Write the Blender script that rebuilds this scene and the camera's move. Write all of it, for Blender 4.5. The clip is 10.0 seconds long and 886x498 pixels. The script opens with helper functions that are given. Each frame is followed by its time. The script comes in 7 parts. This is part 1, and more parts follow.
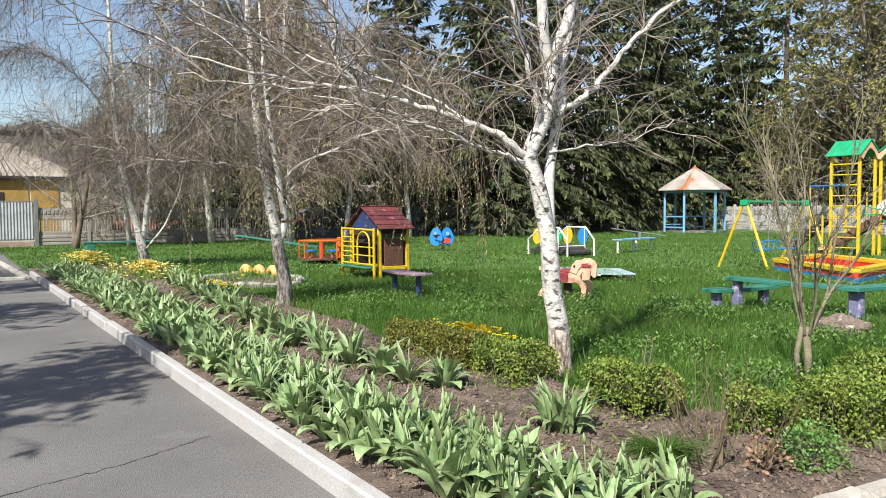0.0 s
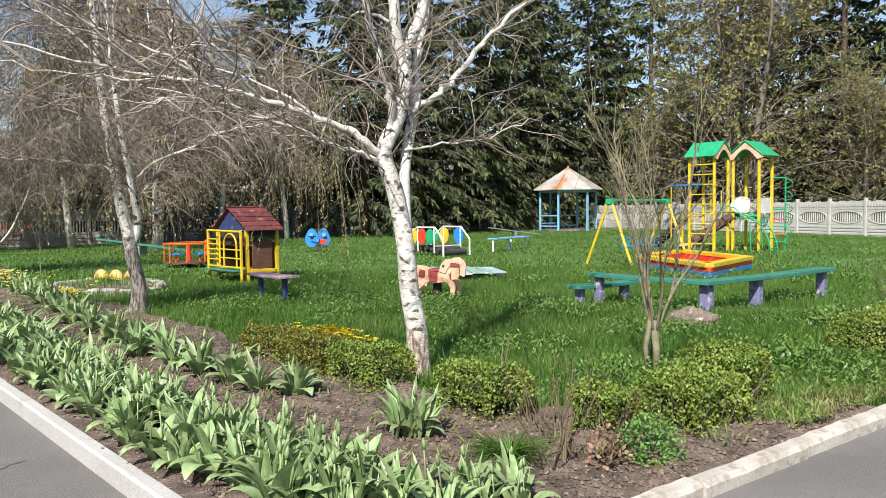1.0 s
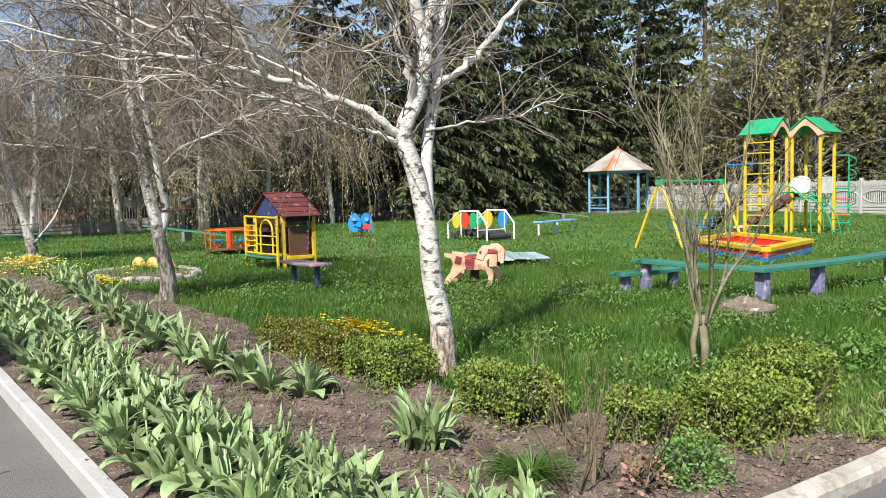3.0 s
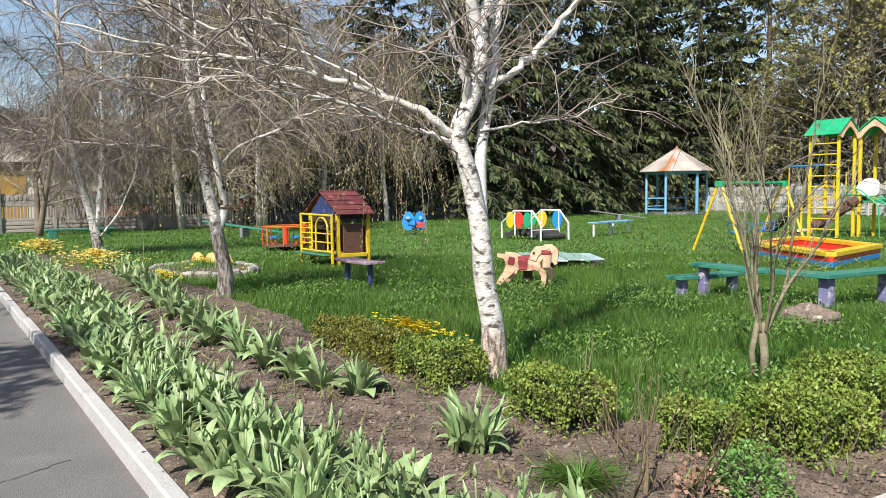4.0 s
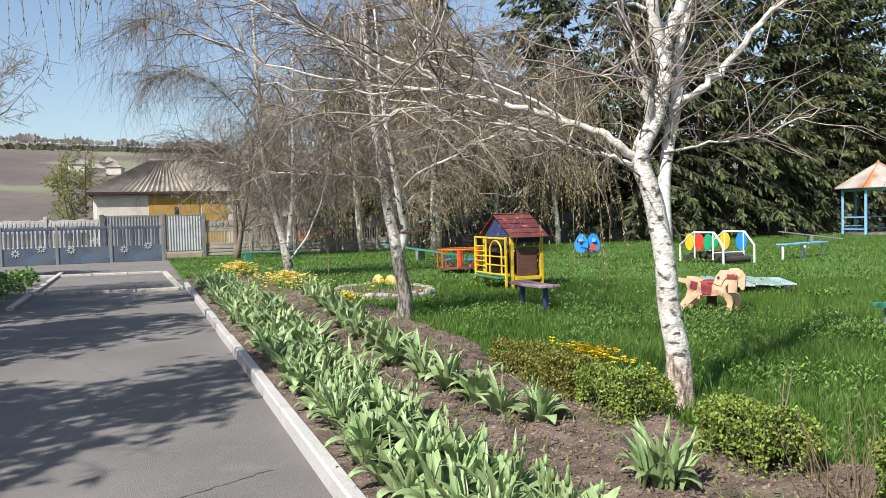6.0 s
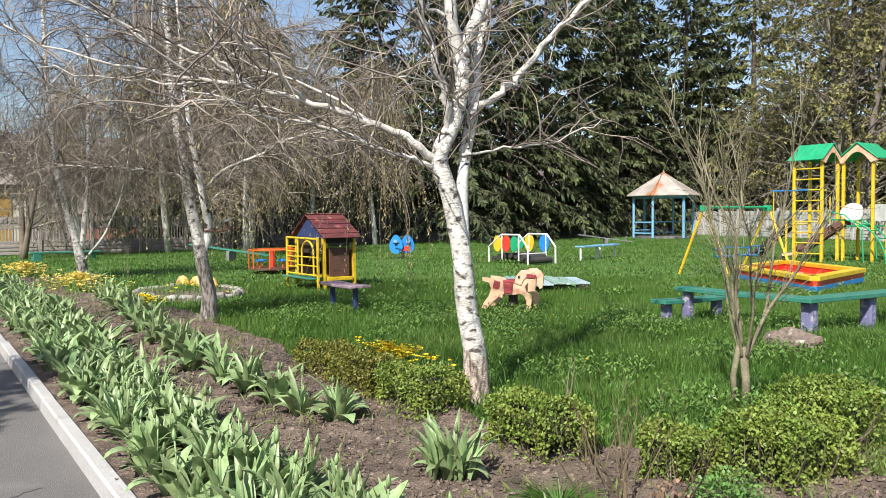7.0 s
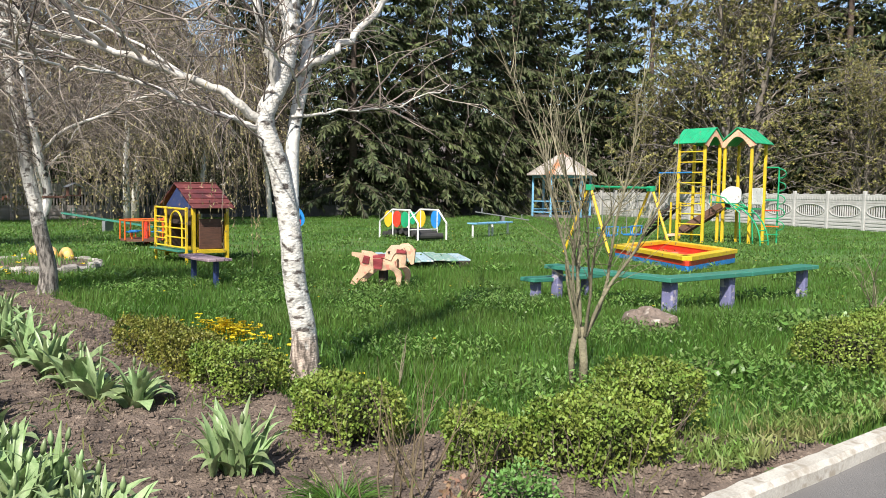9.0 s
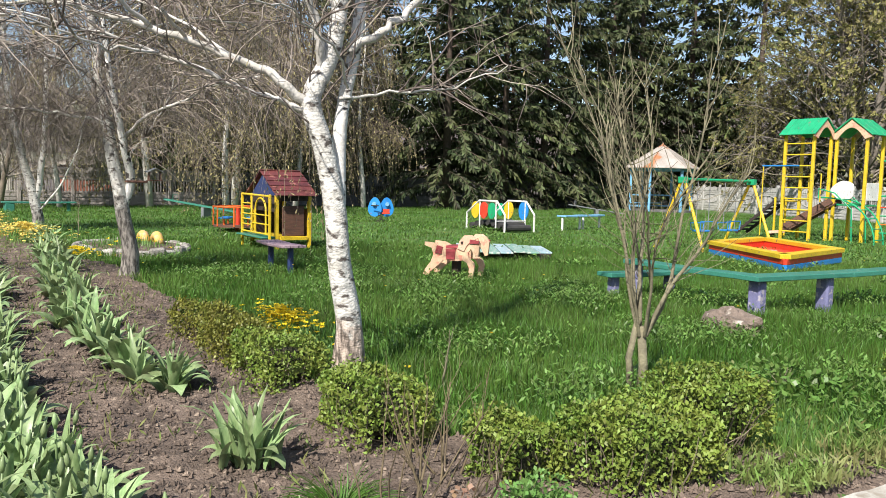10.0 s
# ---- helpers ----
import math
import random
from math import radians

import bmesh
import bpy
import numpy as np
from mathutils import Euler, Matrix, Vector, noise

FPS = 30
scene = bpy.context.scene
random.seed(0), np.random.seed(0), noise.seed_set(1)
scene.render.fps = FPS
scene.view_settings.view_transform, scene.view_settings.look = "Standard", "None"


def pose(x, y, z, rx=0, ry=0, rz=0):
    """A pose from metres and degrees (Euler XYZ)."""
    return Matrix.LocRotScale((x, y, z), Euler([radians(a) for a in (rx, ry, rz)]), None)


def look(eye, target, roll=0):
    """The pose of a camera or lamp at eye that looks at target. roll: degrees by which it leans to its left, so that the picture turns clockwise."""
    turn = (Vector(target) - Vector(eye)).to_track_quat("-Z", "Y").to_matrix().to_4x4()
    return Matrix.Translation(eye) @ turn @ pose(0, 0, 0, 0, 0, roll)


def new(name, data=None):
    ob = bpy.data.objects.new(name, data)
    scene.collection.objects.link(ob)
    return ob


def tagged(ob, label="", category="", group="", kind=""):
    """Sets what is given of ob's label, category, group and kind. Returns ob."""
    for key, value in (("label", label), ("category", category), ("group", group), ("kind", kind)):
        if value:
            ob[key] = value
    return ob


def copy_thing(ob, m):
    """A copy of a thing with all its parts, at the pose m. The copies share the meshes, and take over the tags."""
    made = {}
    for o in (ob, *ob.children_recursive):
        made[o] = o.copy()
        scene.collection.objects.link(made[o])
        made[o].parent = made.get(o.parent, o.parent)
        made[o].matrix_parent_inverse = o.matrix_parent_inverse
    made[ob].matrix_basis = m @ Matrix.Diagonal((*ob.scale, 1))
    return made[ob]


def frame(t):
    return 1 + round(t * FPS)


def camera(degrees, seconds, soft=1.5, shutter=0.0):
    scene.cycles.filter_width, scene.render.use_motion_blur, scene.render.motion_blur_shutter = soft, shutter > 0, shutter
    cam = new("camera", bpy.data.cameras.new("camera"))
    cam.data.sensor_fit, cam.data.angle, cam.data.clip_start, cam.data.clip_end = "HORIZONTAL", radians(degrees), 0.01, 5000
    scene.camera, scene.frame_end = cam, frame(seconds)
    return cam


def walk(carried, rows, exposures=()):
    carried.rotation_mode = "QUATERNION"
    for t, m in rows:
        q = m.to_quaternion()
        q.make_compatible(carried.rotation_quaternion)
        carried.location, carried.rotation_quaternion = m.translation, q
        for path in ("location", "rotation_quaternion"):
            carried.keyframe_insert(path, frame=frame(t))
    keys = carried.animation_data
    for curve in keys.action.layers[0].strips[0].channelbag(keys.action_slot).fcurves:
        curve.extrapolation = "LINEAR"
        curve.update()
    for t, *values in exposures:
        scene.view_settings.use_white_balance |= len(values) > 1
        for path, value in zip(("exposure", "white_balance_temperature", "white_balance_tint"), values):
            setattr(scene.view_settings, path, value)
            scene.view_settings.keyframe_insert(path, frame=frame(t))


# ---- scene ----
cam = camera(59.7, 10.0, soft=0.5)
PATH = [
    (0, (2.018, 2.051, 1.432), (3.105, 3.727, 1.332), -0.3),
    (0.5, (2.177, 2.025, 1.431), (3.413, 3.594, 1.328), -0.3),
    (1, (2.317, 2.041, 1.417), (3.642, 3.536, 1.316), -0.7),
    (1.5, (2.411, 2.135, 1.4), (3.824, 3.546, 1.291), -1.0),
    (2, (2.541, 2.307, 1.42), (4.013, 3.654, 1.299), -1.1),
    (2.5, (2.63, 2.334, 1.426), (4.106, 3.677, 1.298), -1.4),
    (3, (2.808, 2.306, 1.431), (4.031, 3.882, 1.288), -1.3),
    (3.2, (2.857, 2.302, 1.432), (4.004, 3.934, 1.287), -0.7),
    (4.3, (2.811, 2.325, 1.453), (3.89, 4.003, 1.31), -0.8),
    (4.5, (2.796, 2.325, 1.455), (3.797, 4.052, 1.323), -0.9),
    (5, (2.757, 2.349, 1.464), (3.551, 4.182, 1.376), -1.4),
    (5.2, (2.758, 2.351, 1.467), (3.493, 4.209, 1.385), -1.4),
    (6.3, (2.769, 2.351, 1.47), (3.494, 4.213, 1.391), -1.4),
    (6.5, (2.823, 2.37, 1.464), (3.652, 4.188, 1.382), -1.0),
    (7, (2.882, 2.295, 1.452), (4.018, 3.938, 1.368), -0.6),
    (7.5, (2.975, 2.262, 1.429), (4.275, 3.78, 1.35), -0.5),
    (8, (3.155, 2.312, 1.408), (4.527, 3.765, 1.318), -0.1),
    (8.5, (3.373, 2.351, 1.408), (4.765, 3.782, 1.289), 1.6),
    (9, (3.591, 2.285, 1.402), (4.911, 3.781, 1.257), 0.8),
    (9.5, (3.834, 2.219, 1.403), (4.971, 3.856, 1.238), 1.8),
    (10, (4.04, 2.304, 1.365), (5.159, 3.953, 1.195), 1.5),
]
walk(cam, [(t, look(eye, target, roll)) for t, eye, target, roll in PATH])

# ---- light ----
SUN_AZ, SUN_EL = radians(211.0), radians(46.0)
SUN_DIR = Vector((math.cos(SUN_AZ) * math.cos(SUN_EL), math.sin(SUN_AZ) * math.cos(SUN_EL), math.sin(SUN_EL)))
world = bpy.data.worlds.new("sky")
scene.world = world
world.use_nodes = True
wn = world.node_tree
sky = wn.nodes.new("ShaderNodeTexSky")
sky.sky_type = "NISHITA"
sky.sun_disc = False
sky.sun_elevation = SUN_EL
sky.sun_rotation = math.pi / 2 - SUN_AZ
sky.air_density, sky.dust_density = 1.0, 1.3
wn.nodes["Background"].inputs["Strength"].default_value = 0.099
wn.links.new(sky.outputs[0], wn.nodes["Background"].inputs["Color"])
sun = new("sun", bpy.data.lights.new("sun", "SUN"))
sun.data.energy, sun.data.angle, sun.data.color = 5.0, radians(0.53), (1.0, 0.95, 0.87)
sun.matrix_world = look(SUN_DIR * 60, (0, 0, 0))
scene.view_settings.exposure = 0.74

rng = np.random.default_rng(7)


# ---- materials ----
def mat(name, color, color2=None, rough=0.8, scale=8.0, fine=90.0, bump=0.15, island=0.0, obj=0.0, metal=0.0,
        stain=None, stain_at=(0.58, 0.68), stain_scale=3.0, stretch=(1, 1, 1), translucent=0.0, spec=0.4):
    """Two colours mixed by noise at two scales, bump, and an optional patchy second coat."""
    m = bpy.data.materials.new(name)
    m.use_nodes = True
    nt = m.node_tree
    N, L = nt.nodes, nt.links
    bsdf = N["Principled BSDF"]
    bsdf.inputs["Roughness"].default_value = rough
    bsdf.inputs["Metallic"].default_value = metal
    bsdf.inputs["Specular IOR Level"].default_value = spec
    tc = N.new("ShaderNodeTexCoord")
    mp = N.new("ShaderNodeMapping")
    mp.inputs["Scale"].default_value = stretch
    L.new(tc.outputs["Object"], mp.inputs["Vector"])

    def tex(s, detail=4.0):
        n = N.new("ShaderNodeTexNoise")
        n.inputs["Scale"].default_value = s
        n.inputs["Detail"].default_value = detail
        L.new(mp.outputs[0], n.inputs["Vector"])
        return n.outputs["Fac"]

    def ramp(fac, a, b):
        r = N.new("ShaderNodeMapRange")
        r.inputs["From Min"].default_value, r.inputs["From Max"].default_value = a, b
        L.new(fac, r.inputs["Value"])
        return r.outputs[0]

    def mix(fac, a, b, kind="MIX"):
        x = N.new("ShaderNodeMix")
        x.data_type, x.blend_type = "RGBA", kind
        for sock, v in ((x.inputs["Factor"], fac), (x.inputs["A"], a), (x.inputs["B"], b)):
            if isinstance(v, (int, float)):
                sock.default_value = v
            elif isinstance(v, tuple):
                sock.default_value = (*v, 1)
            else:
                L.new(v, sock)
        return x.outputs["Result"]

    color2 = color2 or tuple(c * 0.75 for c in color)
    big, small = tex(scale), tex(fine, 6.0)
    col = mix(ramp(big, 0.36, 0.64), color, color2)
    col = mix(ramp(small, 0.3, 0.75), col, mix(1.0, col, (0.72, 0.72, 0.72), "MULTIPLY"))
    if stain:
        col = mix(ramp(tex(stain_scale, 5.0), *stain_at), col, stain)
    if island or obj:
        if island:
            src = N.new("ShaderNodeNewGeometry").outputs["Random Per Island"]
        else:
            src = N.new("ShaderNodeObjectInfo").outputs["Random"]
        amount = island or obj
        hsv = N.new("ShaderNodeHueSaturation")
        r = N.new("ShaderNodeMapRange")
        r.inputs["To Min"].default_value, r.inputs["To Max"].default_value = 1 - amount, 1 + amount
        L.new(src, r.inputs["Value"])
        L.new(r.outputs[0], hsv.inputs["Value"])
        h = N.new("ShaderNodeMapRange")
        h.inputs["To Min"].default_value, h.inputs["To Max"].default_value = 0.5 - 0.04 * amount, 0.5 + 0.04 * amount
        L.new(src, h.inputs["Value"])
        L.new(h.outputs[0], hsv.inputs["Hue"])
        L.new(col, hsv.inputs["Color"])
        col = hsv.outputs[0]
    L.new(col, bsdf.inputs["Base Color"])
    if bump:
        b = N.new("ShaderNodeBump")
        b.inputs["Strength"].default_value, b.inputs["Distance"].default_value = bump, 0.02
        L.new(small, b.inputs["Height"])
        L.new(b.outputs[0], bsdf.inputs["Normal"])
    if translucent:
        t = N.new("ShaderNodeBsdfTranslucent")
        L.new(col, t.inputs["Color"])
        ms = N.new("ShaderNodeMixShader")
        ms.inputs[0].default_value = translucent
        L.new(bsdf.outputs[0], ms.inputs[1])
        L.new(t.outputs[0], ms.inputs[2])
        L.new(ms.outputs[0], N["Material Output"].inputs["Surface"])
    return m


ASPHALT = mat("asphalt", (0.185, 0.176, 0.168), (0.145, 0.138, 0.132), 0.85, 0.7, 160, 0.5, stain=(0.172, 0.165, 0.157), stain_scale=1.3)
KERB_GREY = mat("kerb_concrete", (0.45, 0.44, 0.43), (0.39, 0.38, 0.37), 0.85, 1.5, 70, 0.25, obj=0.05, stain=(0.30, 0.28, 0.26), stain_at=(0.64, 0.74))
KERB_WHITE = mat("kerb_whitewash", (0.52, 0.49, 0.435), (0.40, 0.37, 0.32), 0.9, 6.0, 90, 0.25, obj=0.05, stain=(0.27, 0.235, 0.19), stain_at=(0.53, 0.68), stain_scale=15)
SOIL = mat("soil", (0.19, 0.142, 0.112), (0.085, 0.063, 0.05), 0.95, 6.0, 70, 1.0, stain=(0.29, 0.225, 0.175), stain_scale=26)
LAWN_SOIL = mat("turf", (0.055, 0.13, 0.02), (0.075, 0.15, 0.03), 0.95, 0.5, 30, 0.8, stain=(0.10, 0.13, 0.04), stain_scale=1.2)
FIELD = mat("field", (0.095, 0.078, 0.072), (0.14, 0.115, 0.095), 0.95, 0.012, 0.15, 0.3, stain=(0.15, 0.155, 0.10), stain_at=(0.53, 0.58), stain_scale=0.011)
GRASS = mat("grass", (0.075, 0.165, 0.022), (0.125, 0.215, 0.042), 0.5, 0.6, 6, 0.0, island=0.5, translucent=0.35)
BARK = mat("birch_bark", (0.80, 0.78, 0.73), (0.68, 0.65, 0.60), 0.75, 7, 40, 0.25, stain=(0.06, 0.05, 0.045), stain_at=(0.575, 0.63), stain_scale=9, stretch=(1, 1, 1.3))
LIMB = mat("birch_limb", (0.68, 0.65, 0.60), (0.46, 0.43, 0.38), 0.8, 6, 50, 0.3)
TWIG = mat("twig", (0.215, 0.17, 0.13), (0.125, 0.098, 0.075), 0.8, 3, 50, 0.1, island=0.6)
TWIG_PALE = mat("twig_pale", (0.30, 0.25, 0.215), (0.16, 0.13, 0.11), 0.8, 3, 50, 0.1, island=0.6)
CATKIN = mat("catkin", (0.36, 0.31, 0.15), (0.22, 0.185, 0.095), 0.8, 3, 30, 0.1, island=0.4, translucent=0.2)
NEEDLE = mat("needles", (0.038, 0.054, 0.021), (0.088, 0.102, 0.035), 0.7, 0.4, 4, 0.0, island=0.6, translucent=0.06)
BUD = mat("bud_leaves", (0.30, 0.27, 0.10), (0.19, 0.18, 0.06), 0.7, 0.5, 4, 0.0, island=0.45, translucent=0.25)
SPRUCE_BARK = mat("spruce_bark", (0.11, 0.08, 0.06), (0.07, 0.05, 0.04), 0.9, 5, 40, 0.8)
HEDGE_LEAF = mat("hedge_leaf", (0.14, 0.21, 0.032), (0.225, 0.275, 0.048), 0.55, 3, 12, 0.0, island=0.4, translucent=0.12)
TULIP_LEAF = mat("tulip_leaf", (0.18, 0.275, 0.105), (0.30, 0.39, 0.185), 0.4, 6, 30, 0.05, obj=0.32, translucent=0.14, stretch=(4, 4, 0.6))
BRIGHT_LEAF = mat("bright_leaf", (0.125, 0.26, 0.055), (0.18, 0.32, 0.085), 0.5, 4, 20, 0.0, island=0.3, translucent=0.3)
YELLOW_FLOWER = mat("yellow_petal", (0.88, 0.70, 0.03), (0.80, 0.58, 0.02), 0.5, 5, 20, 0.0, island=0.2, translucent=0.2)
PALE_FLOWER = mat("pale_yellow_petal", (0.85, 0.72, 0.22), (0.8, 0.62, 0.12), 0.5, 5, 20, 0.0, island=0.2, translucent=0.2)
CONC_WHITE = mat("limed_concrete", (0.52, 0.51, 0.49), (0.42, 0.41, 0.39), 0.9, 1.6, 30, 0.4, stain=(0.36, 0.35, 0.33), stain_scale=2.2)
# grey concrete, darkened to carry the tree shade on the back fence
CONC_GREY = mat("grey_concrete", (0.14, 0.137, 0.138), (0.095, 0.093, 0.095), 0.9, 1.6, 30, 0.4, stain=(0.19, 0.185, 0.18), stain_scale=2.2)


def paint(name, c, wear=(0.2, 0.15, 0.12), rough=0.4, amount=0.64):
    return mat(name, c, tuple(v * 0.82 for v in c), rough, 4, 60, 0.12, stain=wear, stain_at=(amount, amount + 0.05), stain_scale=14)


YELLOW = paint("yellow_paint", (0.74, 0.51, 0.03))
ORANGE = paint("orange_paint", (0.80, 0.16, 0.03))
RED = paint("red_paint", (0.70, 0.06, 0.03))
GREEN = paint("green_paint", (0.02, 0.36, 0.16))
TEAL = paint("teal_paint", (0.05, 0.225, 0.165), (0.15, 0.25, 0.2))
BLUE = paint("blue_paint", (0.03, 0.24, 0.62))
SKYBLUE = paint("light_blue_paint", (0.20, 0.45, 0.68))
BRIGHT_BLUE = paint("bright_blue_paint", (0.025, 0.25, 0.66))
LILAC = paint("lilac_paint", (0.18, 0.18, 0.33), (0.34, 0.31, 0.36), 0.7, 0.55)
NAVY = paint("navy_paint", (0.03, 0.05, 0.15))
WHITE = paint("white_paint", (0.78, 0.77, 0.74))
PINK = paint("pink_paint", (0.80, 0.50, 0.36))
MAROON = paint("maroon_paint", (0.34, 0.06, 0.07))
CREAM = paint("cream_paint", (0.72, 0.48, 0.32), (0.6, 0.25, 0.18), 0.5, 0.56)
TYRE_PAINT = paint("worn_orange_paint", (0.72, 0.46, 0.13), (0.5, 0.34, 0.2), 0.7, 0.52)
BROWN = mat("brown_wood", (0.15, 0.07, 0.045), (0.10, 0.05, 0.035), 0.65, 5, 40, 0.3, stretch=(1, 1, 6))
DARK = mat("dark_wood", (0.045, 0.03, 0.025), (0.03, 0.022, 0.02), 0.8, 5, 40, 0.3)
RED_BOARD = mat("red_roof_board", (0.155, 0.036, 0.036), (0.10, 0.028, 0.028), 0.6, 5, 50, 0.3, obj=0.2, stain=(0.3, 0.13, 0.1), stain_at=(0.6, 0.68), stain_scale=6)
LILAC_BOARD = mat("worn_lilac_board", (0.38, 0.27, 0.32), (0.24, 0.17, 0.2), 0.6, 5, 50, 0.3, obj=0.15, stretch=(1, 8, 1))
GALV = mat("weathered_sheet", (0.44, 0.405, 0.37), (0.30, 0.265, 0.235), 0.6, 1.2, 25, 0.2, stain=(0.34, 0.15, 0.07), stain_at=(0.54, 0.62), stain_scale=0.9)
SLATE = mat("corrugated_slate", (0.36, 0.325, 0.28), (0.24, 0.21, 0.18), 0.9, 1.5, 20, 0.3)
PLASTER = mat("house_plaster", (0.68, 0.64, 0.56), (0.58, 0.53, 0.46), 0.9, 1.5, 30, 0.2)
OCHRE = mat("ochre_plaster", (0.44, 0.27, 0.075), (0.36, 0.22, 0.06), 0.9, 1.5, 30, 0.2)
SHEET_GREY = mat("grey_sheet_metal", (0.27, 0.28, 0.29), (0.22, 0.23, 0.24), 0.5, 2, 30, 0.1, metal=0.3)
MURAL = mat("blue_grey_mural", (0.06, 0.08, 0.12), (0.10, 0.125, 0.165), 0.8, 1.2, 20, 0.2, stain=(0.07, 0.12, 0.19), stain_scale=1.6)
RUBBER = mat("tyre_rubber", (0.035, 0.034, 0.034), (0.05, 0.048, 0.046), 0.8, 5, 50, 0.3)
STONE = mat("rough_stone", (0.22, 0.17, 0.14), (0.14, 0.11, 0.09), 0.95, 6, 40, 1.0, stain=(0.42, 0.37, 0.32), stain_scale=8)


def birch_bark(name, top, furrow=(0.10, 0.08, 0.065), plate=(0.52, 0.42, 0.35)):
    """White bark above, rough brownish bark with dark furrows up to a ragged line near the ground."""
    m = mat(name, (0.76, 0.74, 0.69), (0.55, 0.52, 0.47), 0.8, 9, 40, 0.6, stain=(0.09, 0.075, 0.065), stain_at=(0.54, 0.66), stain_scale=14, stretch=(1, 1, 1.7))
    nt = m.node_tree
    N, L = nt.nodes, nt.links
    bsdf = N["Principled BSDF"]
    upper = bsdf.inputs["Base Color"].links[0].from_socket
    tc = N.new("ShaderNodeTexCoord")
    sep = N.new("ShaderNodeSeparateXYZ")
    L.new(tc.outputs["Object"], sep.inputs[0])
    wave = N.new("ShaderNodeTexNoise")
    wave.inputs["Scale"].default_value, wave.inputs["Detail"].default_value = 11.0, 5.0
    L.new(tc.outputs["Object"], wave.inputs["Vector"])
    add = N.new("ShaderNodeMath")
    add.operation = "MULTIPLY_ADD"
    add.inputs[1].default_value, add.inputs[2].default_value = -top * 1.6, top * 0.8
    L.new(wave.outputs["Fac"], add.inputs[0])
    both = N.new("ShaderNodeMath")
    L.new(sep.outputs["Z"], both.inputs[0])
    L.new(add.outputs[0], both.inputs[1])
    edge = N.new("ShaderNodeMapRange")
    edge.inputs["From Min"].default_value, edge.inputs["From Max"].default_value = top * 0.85, top * 1.15
    L.new(both.outputs[0], edge.inputs["Value"])
    mp = N.new("ShaderNodeMapping")
    mp.inputs["Scale"].default_value = (1, 1, 0.3)
    L.new(tc.outputs["Object"], mp.inputs["Vector"])
    fur = N.new("ShaderNodeTexNoise")
    fur.inputs["Scale"].default_value, fur.inputs["Detail"].default_value = 30.0, 6.0
    L.new(mp.outputs[0], fur.inputs["Vector"])
    cr = N.new("ShaderNodeValToRGB")
    cr.color_ramp.elements[0].position, cr.color_ramp.elements[0].color = 0.38, (*furrow, 1)
    cr.color_ramp.elements[1].position, cr.color_ramp.elements[1].color = 0.58, (*plate, 1)
    L.new(fur.outputs["Fac"], cr.inputs[0])
    mx = N.new("ShaderNodeMix")
    mx.data_type = "RGBA"
    L.new(edge.outputs[0], mx.inputs["Factor"])
    L.new(cr.outputs[0], mx.inputs["A"])
    L.new(upper, mx.inputs["B"])
    L.new(mx.outputs["Result"], bsdf.inputs["Base Color"])
    return m


